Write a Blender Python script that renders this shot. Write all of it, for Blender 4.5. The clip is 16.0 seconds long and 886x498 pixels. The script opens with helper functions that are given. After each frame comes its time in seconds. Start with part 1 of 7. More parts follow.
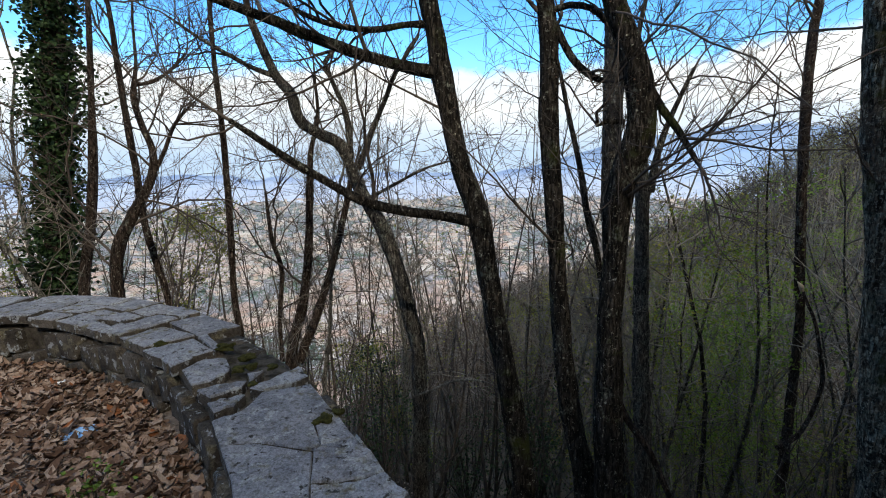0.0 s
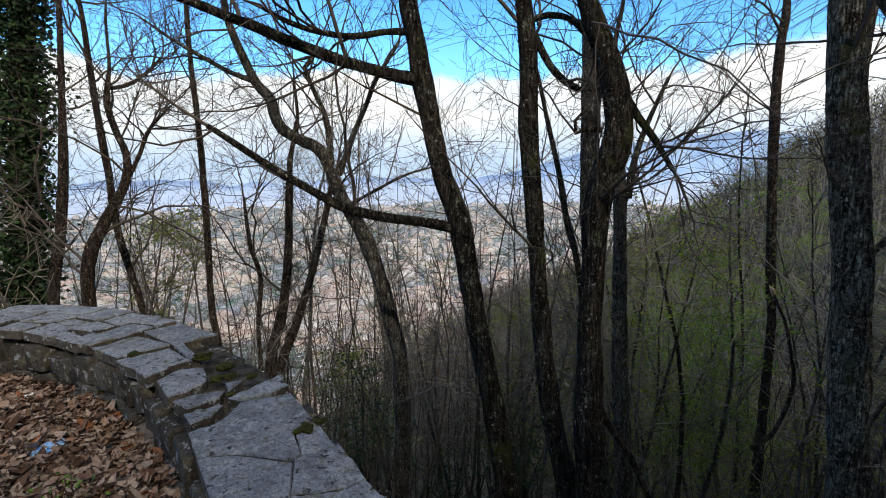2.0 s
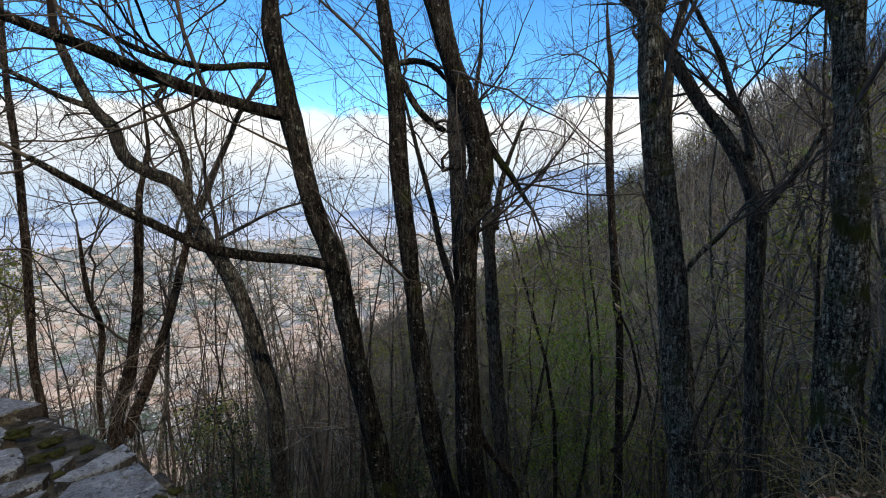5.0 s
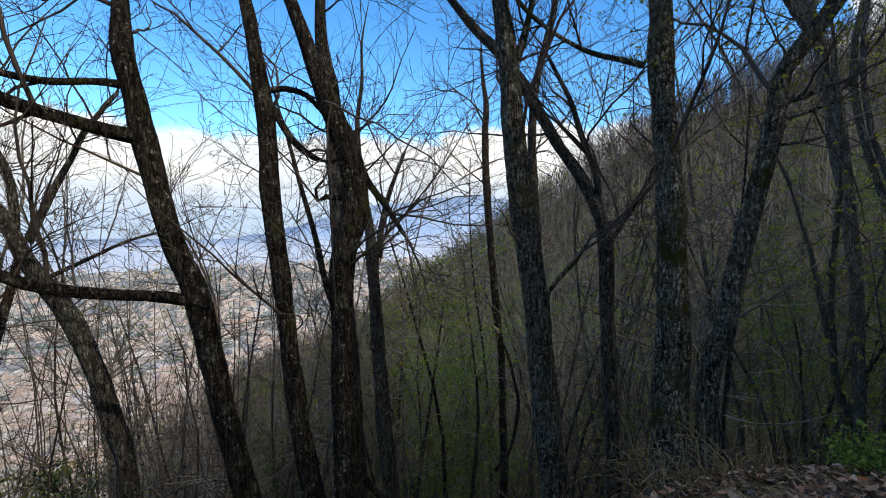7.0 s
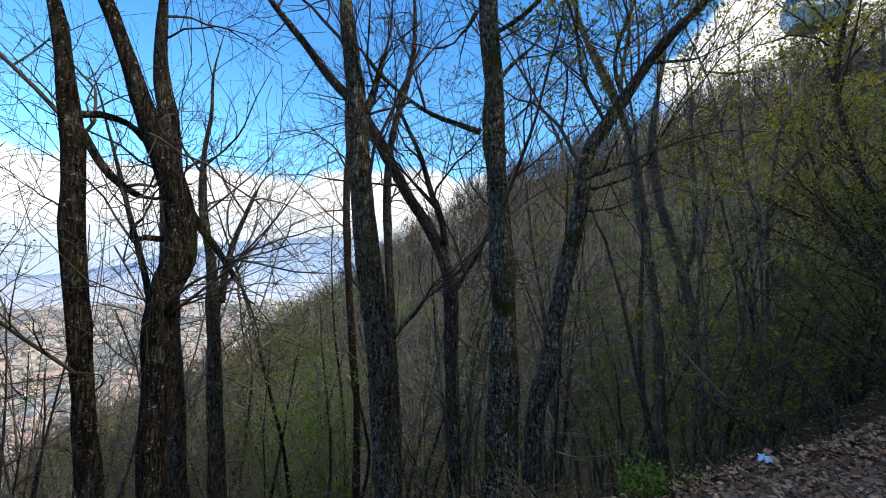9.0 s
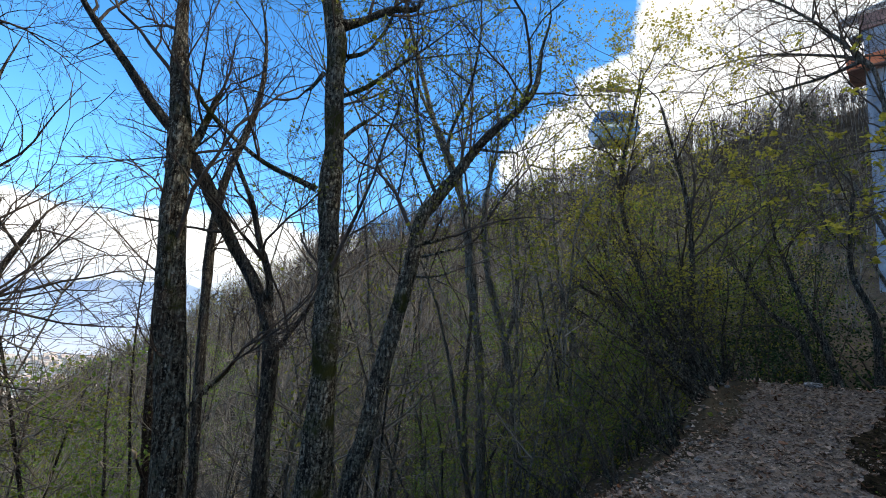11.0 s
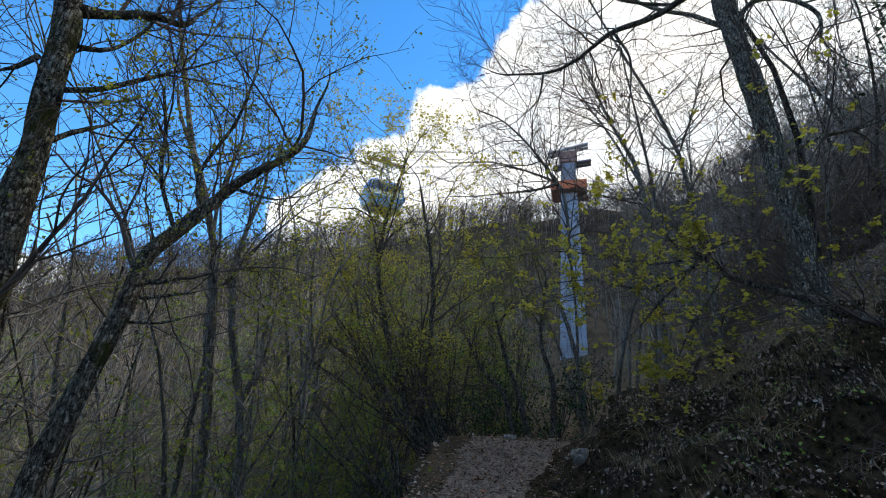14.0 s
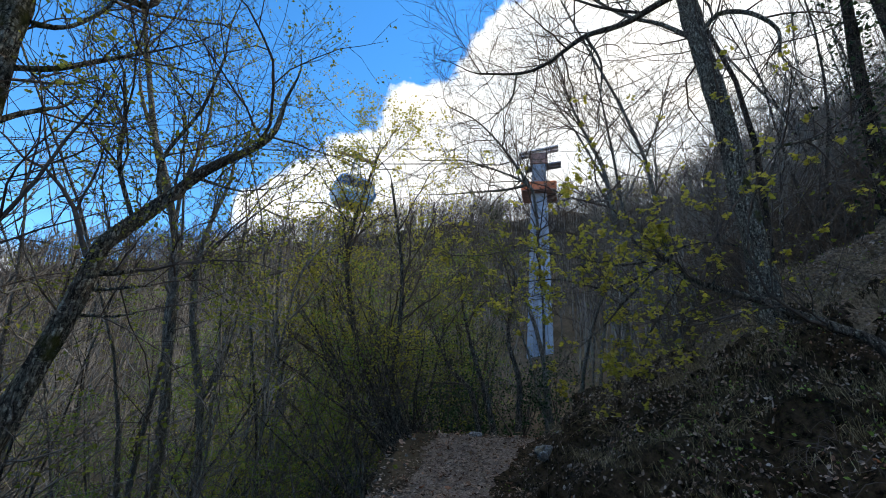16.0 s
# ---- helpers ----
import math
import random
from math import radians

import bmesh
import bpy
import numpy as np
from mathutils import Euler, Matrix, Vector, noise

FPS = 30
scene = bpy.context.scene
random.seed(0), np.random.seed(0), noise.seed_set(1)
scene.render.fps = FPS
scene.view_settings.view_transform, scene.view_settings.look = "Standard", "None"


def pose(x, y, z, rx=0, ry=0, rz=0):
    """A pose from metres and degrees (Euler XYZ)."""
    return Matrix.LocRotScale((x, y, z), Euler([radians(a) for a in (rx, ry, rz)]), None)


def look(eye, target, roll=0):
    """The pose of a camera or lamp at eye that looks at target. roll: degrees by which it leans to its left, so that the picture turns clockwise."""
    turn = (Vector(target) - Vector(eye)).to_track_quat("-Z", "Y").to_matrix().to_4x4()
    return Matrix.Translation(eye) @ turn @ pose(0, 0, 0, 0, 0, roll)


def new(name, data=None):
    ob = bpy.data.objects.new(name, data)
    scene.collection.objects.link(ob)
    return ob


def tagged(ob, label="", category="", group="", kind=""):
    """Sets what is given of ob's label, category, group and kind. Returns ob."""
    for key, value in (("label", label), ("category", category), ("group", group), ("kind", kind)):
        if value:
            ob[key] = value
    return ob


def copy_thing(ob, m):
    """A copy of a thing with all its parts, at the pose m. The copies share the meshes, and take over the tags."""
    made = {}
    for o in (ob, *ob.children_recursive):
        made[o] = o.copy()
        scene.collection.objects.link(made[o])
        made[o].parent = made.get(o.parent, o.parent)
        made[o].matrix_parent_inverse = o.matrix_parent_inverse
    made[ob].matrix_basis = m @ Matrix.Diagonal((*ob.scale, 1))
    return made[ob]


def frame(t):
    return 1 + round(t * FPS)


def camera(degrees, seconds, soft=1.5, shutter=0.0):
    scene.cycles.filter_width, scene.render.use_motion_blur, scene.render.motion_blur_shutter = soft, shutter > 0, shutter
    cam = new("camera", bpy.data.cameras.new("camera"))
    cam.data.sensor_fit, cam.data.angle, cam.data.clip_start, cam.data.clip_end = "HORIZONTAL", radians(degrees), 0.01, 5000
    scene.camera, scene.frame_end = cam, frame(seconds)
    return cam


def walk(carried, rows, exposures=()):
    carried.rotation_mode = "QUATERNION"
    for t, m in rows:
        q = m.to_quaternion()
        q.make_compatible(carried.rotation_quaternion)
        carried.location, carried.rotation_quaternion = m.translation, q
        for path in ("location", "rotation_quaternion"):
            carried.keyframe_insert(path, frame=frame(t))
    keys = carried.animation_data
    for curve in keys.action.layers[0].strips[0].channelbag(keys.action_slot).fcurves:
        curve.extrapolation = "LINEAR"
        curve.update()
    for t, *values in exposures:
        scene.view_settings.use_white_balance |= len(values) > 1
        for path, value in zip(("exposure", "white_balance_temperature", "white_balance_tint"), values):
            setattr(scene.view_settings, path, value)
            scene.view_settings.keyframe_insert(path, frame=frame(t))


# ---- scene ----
# ---------------------------------------------------------------- camera
cam = camera(87.3, 16.0, 1.0, 0.0)
# seconds, eye x y z, yaw, pitch, roll (roll turns the camera to its left)
ROWS = [
    (0.0, 0.071, 0.004, 1.521, 0.00, -10.61, -0.88),
    (0.5, 0.067, 0.006, 1.519, -0.69, -10.50, -0.88),
    (1.0, 0.069, 0.003, 1.523, -1.17, -10.44, -0.94),
    (1.5, 0.075, 0.001, 1.527, -1.65, -10.29, -0.82),
    (2.0, 0.068, 0.001, 1.526, -2.38, -9.94, -0.68),
    (2.5, 0.064, -0.002, 1.527, -3.52, -9.47, -0.72),
    (3.0, 0.060, -0.002, 1.531, -4.45, -8.81, -0.62),
    (5.5, 0.132, -0.055, 1.555, -20.76, -5.30, -1.12),
    (6.0, 0.177, -0.089, 1.561, -23.70, -4.44, -1.31),
    (6.5, 0.191, -0.096, 1.566, -27.19, -4.22, -1.22),
    (7.0, 0.199, -0.102, 1.576, -30.66, -3.17, -0.81),
    (7.5, 0.220, -0.111, 1.588, -35.28, -2.01, -0.22),
    (8.0, 0.255, -0.139, 1.602, -39.21, -0.93, 0.21),
    (10.5, 0.466, -0.368, 1.653, -59.35, 8.01, 2.44),
    (11.0, 0.464, -0.361, 1.658, -64.89, 9.97, 3.46),
    (11.5, 0.463, -0.388, 1.666, -70.63, 12.02, 4.26),
    (12.0, 0.463, -0.394, 1.667, -75.19, 13.50, 4.85),
    (12.5, 0.466, -0.444, 1.664, -79.79, 15.01, 4.33),
    (13.0, 0.471, -0.445, 1.661, -84.76, 16.23, 4.10),
    (13.5, 0.490, -0.451, 1.667, -90.37, 17.51, 4.07),
    (14.0, 0.492, -0.455, 1.672, -93.81, 18.46, 3.41),
    (14.5, 0.495, -0.453, 1.668, -94.33, 18.54, 2.99),
    (15.0, 0.494, -0.453, 1.670, -95.63, 18.63, 3.42),
    (15.5, 0.497, -0.455, 1.670, -96.44, 18.50, 3.57),
    (16.0, 0.504, -0.459, 1.668, -97.66, 18.42, 3.44),
]


def aimed(x, y, z, yaw, pitch, roll):
    return pose(x, y, z, 0, 0, yaw) @ pose(0, 0, 0, 90 + pitch, 0, 0) @ pose(0, 0, 0, 0, 0, roll)


walk(cam, [(t, aimed(x, y, z, yaw, pitch, roll)) for t, x, y, z, yaw, pitch, roll in ROWS],
     exposures=[(0.0, 1.15, 6950, 7), (3.0, 1.13, 7000, 8), (6.0, 1.05, 7100, 9), (8.0, 1.16, 7150, 9), (10.5, 1.49, 7250, 9), (12.0, 1.45, 7130, 8), (16.0, 1.46, 7130, 8)])

# ---------------------------------------------------------------- light
SUN_AZ, SUN_EL = 162.0, 36.0      # degrees clockwise from +y, and up
world = bpy.data.worlds.new("sky")
scene.world = world
world.use_nodes = True
wn, wl = world.node_tree.nodes, world.node_tree.links
wn.clear()


sky = wn.new("ShaderNodeTexSky")
sky.sky_type, sky.sun_disc = "NISHITA", False
sky.sun_elevation, sky.sun_rotation = radians(SUN_EL), radians(SUN_AZ)
sky.altitude = 1500
sky.air_density, sky.dust_density, sky.ozone_density = 1.0, 0.0, 4.0
coord = wn.new("ShaderNodeTexCoord")


def wmath(op, a, b=0.0, c=0.0):
    n = wn.new("ShaderNodeMath")
    n.operation = op
    for slot, v in zip(n.inputs, (a, b, c)):
        if isinstance(v, (int, float)):
            slot.default_value = v
        else:
            wl.new(v, slot)
    return n.outputs[0]


def wdot(vec):
    n = wn.new("ShaderNodeVectorMath")
    n.operation = "DOT_PRODUCT"
    wl.new(coord.outputs["Generated"], n.inputs[0])
    n.inputs[1].default_value = vec
    return n.outputs["Value"]


def wnoise(scale, detail, rough, squash):
    m = wn.new("ShaderNodeMapping")
    m.inputs["Scale"].default_value = (1, 1, squash)
    wl.new(coord.outputs["Generated"], m.inputs["Vector"])
    n = wn.new("ShaderNodeTexNoise")
    n.inputs["Scale"].default_value, n.inputs["Detail"].default_value, n.inputs["Roughness"].default_value = scale, detail, rough
    wl.new(m.outputs[0], n.inputs["Vector"])
    return n.outputs["Fac"]


up = wdot((0, 0, 1))
puffs = wmath("SUBTRACT", wnoise(5.0, 9, 0.60, 1.6), 0.5)
heaps = wmath("MULTIPLY_ADD", wmath("SUBTRACT", wnoise(9.0, 8, 0.55, 1.0), 0.5), 0.8, puffs)
# a low bank of cumulus over the valley, a front of cloud that climbs over the mountain
bank = wmath("MULTIPLY_ADD", puffs, 0.15, wmath("SUBTRACT", 0.190, up))
front = wmath("MULTIPLY_ADD", heaps, 0.17, wmath("SUBTRACT", wdot((0.461, -0.650, -0.603)), -0.000))
# broken cloud added overhead, out of view, so that white light fills the shade
over = wmath("MULTIPLY_ADD", puffs, 0.30, wmath("SUBTRACT", up, 0.80))
edge = wmath("MULTIPLY", wmath("MAXIMUM", over, wmath("MAXIMUM", bank, front)), 55.0)
cover = wn.new("ShaderNodeClamp")
wl.new(edge, cover.inputs[0])
low = wmath("MULTIPLY", wmath("SUBTRACT", wnoise(3.0, 5, 0.6, 5.0), 0.42), 3.0)
lowc = wn.new("ShaderNodeClamp")
wl.new(low, lowc.inputs[0])
white = wn.new("ShaderNodeMix")
white.data_type = "RGBA"
white.inputs["A"].default_value = (0.76, 0.84, 0.95, 1)
white.inputs["B"].default_value = (1.0, 0.995, 0.985, 1)
wl.new(lowc.outputs[0], white.inputs["Factor"])
low_air = wn.new("ShaderNodeClamp")
wl.new(wmath("MULTIPLY", wmath("SUBTRACT", 0.11, up), 11.0), low_air.inputs[0])
hazy = wn.new("ShaderNodeMix")
hazy.data_type = "RGBA"
hazy.inputs["B"].default_value = (0.50, 0.66, 0.90, 1)
wl.new(low_air.outputs[0], hazy.inputs["Factor"])
wl.new(white.outputs["Result"], hazy.inputs["A"])
bg_sky, bg_cloud, both = wn.new("ShaderNodeBackground"), wn.new("ShaderNodeBackground"), wn.new("ShaderNodeMixShader")
bg_sky.inputs["Strength"].default_value = 0.15
bg_cloud.inputs["Strength"].default_value = 0.57
deep = wn.new("ShaderNodeHueSaturation")
deep.inputs["Saturation"].default_value = 1.25
wl.new(sky.outputs[0], deep.inputs["Color"])
wl.new(deep.outputs[0], bg_sky.inputs["Color"])
wl.new(hazy.outputs["Result"], bg_cloud.inputs["Color"])
wl.new(cover.outputs[0], both.inputs[0])
wl.new(bg_sky.outputs[0], both.inputs[1])
wl.new(bg_cloud.outputs[0], both.inputs[2])
wl.new(both.outputs[0], wn.new("ShaderNodeOutputWorld").inputs["Surface"])

sun_dir = Vector((math.sin(radians(SUN_AZ)) * math.cos(radians(SUN_EL)), math.cos(radians(SUN_AZ)) * math.cos(radians(SUN_EL)), math.sin(radians(SUN_EL))))
sun = new("sun", bpy.data.lights.new("sun", "SUN"))
sun.data.energy, sun.data.angle, sun.data.color = 1.35, radians(1.0), (1.0, 0.95, 0.86)
sun.matrix_world = look(sun_dir * 50, (0, 0, 0))

# ---------------------------------------------------------------- materials
def shader(name):
    m = bpy.data.materials.new(name)
    m.use_nodes = True
    nt = m.node_tree
    return m, nt, nt.nodes["Principled BSDF"]


def nnode(nt, kind, **values):
    n = nt.nodes.new(kind)
    for key, value in values.items():
        n.inputs[key].default_value = value
    return n


def ramp(nt, source, stops):
    r = nt.nodes.new("ShaderNodeValToRGB")
    while len(r.color_ramp.elements) < len(stops):
        r.color_ramp.elements.new(0.5)
    for e, (at, c) in zip(r.color_ramp.elements, stops):
        e.position, e.color = at, (*c, 1)
    nt.links.new(source, r.inputs[0])
    return r.outputs[0]


def blend(nt, fac, a, b, mode="MIX"):
    n = nt.nodes.new("ShaderNodeMix")
    n.data_type, n.blend_type = "RGBA", mode
    for slot, v in (("Factor", fac), ("A", a), ("B", b)):
        if isinstance(v, (int, float)):
            n.inputs[slot].default_value = v
        elif isinstance(v, tuple):
            n.inputs[slot].default_value = (*v, 1)
        else:
            nt.links.new(v, n.inputs[slot])
    return n.outputs["Result"]


def place(nt, scale=(1, 1, 1)):
    m = nt.nodes.new("ShaderNodeMapping")
    m.inputs["Scale"].default_value = scale
    nt.links.new(nt.nodes.new("ShaderNodeNewGeometry").outputs["Position"], m.inputs["Vector"])
    return m.outputs[0]


def grain(nt, at, scale, detail=6, rough=0.6):
    n = nnode(nt, "ShaderNodeTexNoise", Scale=scale, Detail=detail, Roughness=rough)
    nt.links.new(at, n.inputs["Vector"])
    return n.outputs["Fac"]


def relief(nt, bsdf, height, strength, distance):
    b = nnode(nt, "ShaderNodeBump", Strength=strength, Distance=distance)
    nt.links.new(height, b.inputs["Height"])
    nt.links.new(b.outputs[0], bsdf.inputs["Normal"])


def spots(nt, at, scale, low, high, detail=4):
    """0 to 1: patches of noise between two levels."""
    return ramp(nt, grain(nt, at, scale, detail), [(low, (0, 0, 0)), (high, (1, 1, 1))])


def bark(name, dark, light, lichen, moss=0.0, plate=40.0):
    """Furrowed bark: plates between black cracks, grey-green crusts and pale flecks of lichen."""
    m, nt, b = shader(name)
    fine = place(nt, (1, 1, 0.22))
    plain = place(nt)
    plates = nnode(nt, "ShaderNodeTexVoronoi", Scale=plate)
    plates.feature = "DISTANCE_TO_EDGE"
    wob = nnode(nt, "ShaderNodeTexNoise", Scale=38.0, Detail=6.0, Roughness=0.7)
    nt.links.new(fine, wob.inputs["Vector"])
    bent = blend(nt, 0.045, fine, wob.outputs["Color"], "ADD")
    nt.links.new(bent, plates.inputs["Vector"])
    crack = ramp(nt, plates.outputs["Distance"], [(0.0, (0, 0, 0)), (0.20, (1, 1, 1))])
    crack = blend(nt, spots(nt, fine, 17.0, 0.42, 0.60, 6), crack, ramp(nt, grain(nt, fine, 48.0, 8, 0.7), [(0.40, (0, 0, 0)), (0.55, (1, 1, 1))]))
    tone = blend(nt, ramp(nt, grain(nt, fine, 26), [(0.36, (0, 0, 0)), (0.62, (1, 1, 1))]), dark, tuple(c * 1.5 for c in light))
    tone = blend(nt, ramp(nt, grain(nt, plain, 90), [(0.35, (0, 0, 0)), (0.6, (1, 1, 1))]), blend(nt, 1.0, tone, (0.55, 0.54, 0.53), "MULTIPLY"), tone)
    crust = blend(nt, spots(nt, plain, 52.0, 0.42, 0.54, 6), (0, 0, 0), spots(nt, plain, 6.0, 0.60 - lichen * 0.25, 0.66 - lichen * 0.22))
    tone = blend(nt, crust, tone, (0.20, 0.205, 0.165))
    tone = blend(nt, spots(nt, plain, 30.0, 0.635 - lichen * 0.13, 0.655 - lichen * 0.13, 7), tone, (0.35, 0.33, 0.26))
    col = blend(nt, crack, tuple(c * 0.3 for c in dark), tone)
    col = blend(nt, spots(nt, plain, 75.0, 0.66 - lichen * 0.06, 0.69 - lichen * 0.06, 4), col, (0.37, 0.35, 0.285))
    if moss:
        col = blend(nt, spots(nt, plain, 3.0, 0.62 - moss * 0.3, 0.72 - moss * 0.3), col, blend(nt, grain(nt, plain, 70), (0.03, 0.034, 0.01), (0.085, 0.088, 0.028)))
    nt.links.new(col, b.inputs["Base Color"])
    b.inputs["Roughness"].default_value = 0.95
    b.inputs["Specular IOR Level"].default_value = 0.06
    relief(nt, b, blend(nt, 0.35, crack, grain(nt, fine, 60)), 1.0, 0.03)
    return m


def mottled(name, a, b_col, scale, rough=0.85, bump=0.3, dist=0.01, third=None, fine=8.0, metal=0.0):
    m, nt, b = shader(name)
    at = place(nt)
    col = blend(nt, spots(nt, at, scale, 0.35, 0.65), a, b_col)
    if third:
        col = blend(nt, spots(nt, at, scale * 3.1, 0.55, 0.68), col, third)
    col = blend(nt, grain(nt, at, scale * fine), col, blend(nt, 0.5, col, (1, 1, 1), "OVERLAY"))
    nt.links.new(col, b.inputs["Base Color"])
    b.inputs["Roughness"].default_value, b.inputs["Metallic"].default_value = rough, metal
    b.inputs["Specular IOR Level"].default_value = 0.05 if rough > 0.8 else 0.4
    relief(nt, b, grain(nt, at, scale * fine, 8), bump, dist)
    return m


def leafy(name, stops, glow=0.35, rough=0.6):
    """Thin leaves: a colour by leaf, some light through them."""
    m, nt, b = shader(name)
    geo = nt.nodes.new("ShaderNodeNewGeometry")
    col = ramp(nt, geo.outputs["Random Per Island"], stops)
    at = place(nt)
    col = blend(nt, ramp(nt, grain(nt, at, 60), [(0.35, (0, 0, 0)), (0.65, (1, 1, 1))]), col, blend(nt, 0.8, col, (0.5, 0.48, 0.45), "MULTIPLY"))
    nt.links.new(col, b.inputs["Base Color"])
    b.inputs["Roughness"].default_value = rough
    b.inputs["Specular IOR Level"].default_value = 0.25 if rough < 0.7 else 0.06
    if glow:
        tr = nt.nodes.new("ShaderNodeBsdfTranslucent")
        nt.links.new(col, tr.inputs["Color"])
        mix = nnode(nt, "ShaderNodeMixShader", Fac=glow)
        nt.links.new(b.outputs[0], mix.inputs[1])
        nt.links.new(tr.outputs[0], mix.inputs[2])
        nt.links.new(mix.outputs[0], nt.nodes["Material Output"].inputs["Surface"])
    return m


BARK_DARK = bark("bark_dark", (0.024, 0.020, 0.016), (0.070, 0.058, 0.046), 0.10, 0.1)
BARK_MOSSY = bark("bark_mossy", (0.042, 0.033, 0.025), (0.145, 0.113, 0.082), 0.65, 0.15)
BARK_LICHEN = bark("bark_lichen_thick", (0.045, 0.038, 0.032), (0.140, 0.122, 0.100), 0.75, 0.15)
BARK_BURR = bark("bark_burred", (0.028, 0.023, 0.018), (0.095, 0.080, 0.062), 0.8, 0.3)
BARK_GREY = bark("bark_grey", (0.055, 0.047, 0.040), (0.145, 0.126, 0.106), 0.3, 0.0, 42.0)
BARK_BROWN = bark("bark_brown", (0.040, 0.028, 0.022), (0.088, 0.064, 0.050), 0.05)
BARK_PALE = bark("bark_pale", (0.150, 0.136, 0.118), (0.270, 0.247, 0.213), 0.4, 0.0, 50.0)
# painted paler than TWIG, the way bark looks further off
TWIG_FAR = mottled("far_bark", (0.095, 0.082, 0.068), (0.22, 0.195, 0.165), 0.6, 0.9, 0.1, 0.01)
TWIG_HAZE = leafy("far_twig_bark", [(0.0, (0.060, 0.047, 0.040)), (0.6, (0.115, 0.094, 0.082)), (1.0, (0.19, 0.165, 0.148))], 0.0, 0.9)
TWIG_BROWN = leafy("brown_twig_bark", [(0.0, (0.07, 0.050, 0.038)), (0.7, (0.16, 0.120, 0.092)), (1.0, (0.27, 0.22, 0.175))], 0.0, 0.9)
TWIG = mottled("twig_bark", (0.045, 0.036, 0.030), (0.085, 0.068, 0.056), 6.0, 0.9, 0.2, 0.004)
BROKEN = mottled("broken_wood", (0.26, 0.19, 0.12), (0.38, 0.30, 0.21), 25.0, 0.85, 0.4, 0.006)
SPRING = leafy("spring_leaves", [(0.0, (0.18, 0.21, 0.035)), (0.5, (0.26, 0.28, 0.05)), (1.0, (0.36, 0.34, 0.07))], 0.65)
LIME = leafy("fresh_spring_leaves", [(0.0, (0.15, 0.24, 0.035)), (0.5, (0.22, 0.33, 0.05)), (1.0, (0.30, 0.40, 0.08))], 0.65)
BUDS = leafy("reddish_buds", [(0.0, (0.09, 0.055, 0.042)), (1.0, (0.20, 0.13, 0.09))], 0.3, 0.8)
# spring leaves lightened: haze over the far wood put into their colour
HAZED_GREEN = leafy("hazed_spring_leaves", [(0.0, (0.23, 0.24, 0.075)), (0.5, (0.31, 0.31, 0.105)), (1.0, (0.40, 0.365, 0.15))], 0.6)
YELLOW = leafy("young_oak_leaves", [(0.0, (0.34, 0.32, 0.05)), (0.5, (0.47, 0.44, 0.07)), (1.0, (0.58, 0.48, 0.10))], 0.7)
GREEN = leafy("evergreen_leaves", [(0.0, (0.014, 0.032, 0.011)), (0.6, (0.036, 0.070, 0.022)), (1.0, (0.07, 0.125, 0.04))], 0.2, 0.65)
FRESH = leafy("fresh_leaves", [(0.0, (0.09, 0.16, 0.025)), (1.0, (0.25, 0.37, 0.065))], 0.35, 0.5)
LITTER = leafy("dead_leaves", [(0.0, (0.075, 0.042, 0.028)), (0.25, (0.18, 0.108, 0.075)), (0.5, (0.32, 0.215, 0.158)), (0.9, (0.47, 0.360, 0.290)), (1.0, (0.28, 0.10, 0.040))], 0.1, 0.75)
LITTER_GREY = leafy("old_leaves", [(0.0, (0.07, 0.052, 0.042)), (0.4, (0.18, 0.140, 0.115)), (0.75, (0.34, 0.275, 0.23)), (1.0, (0.48, 0.42, 0.36))], 0.1, 0.8)
# dark mossy soil; its near-black patches stand in for shaded hollows
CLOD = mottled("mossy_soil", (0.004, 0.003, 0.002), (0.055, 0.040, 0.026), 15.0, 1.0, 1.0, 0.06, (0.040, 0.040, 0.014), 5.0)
MOULD = mottled("leaf_mould", (0.070, 0.054, 0.037), (0.25, 0.192, 0.13), 30.0, 1.0, 1.0, 0.05, (0.014, 0.010, 0.006), 3.0)
BANK_GRASS = leafy("bank_grass", [(0.0, (0.10, 0.085, 0.045)), (0.6, (0.24, 0.20, 0.115)), (1.0, (0.42, 0.35, 0.23))], 0.2, 0.8)
DRY_GRASS = leafy("dry_grass", [(0.0, (0.16, 0.12, 0.06)), (1.0, (0.36, 0.29, 0.17))], 0.2, 0.8)
MOSS = mottled("moss", (0.028, 0.030, 0.011), (0.075, 0.070, 0.022), 40.0, 1.0, 1.0, 0.02)


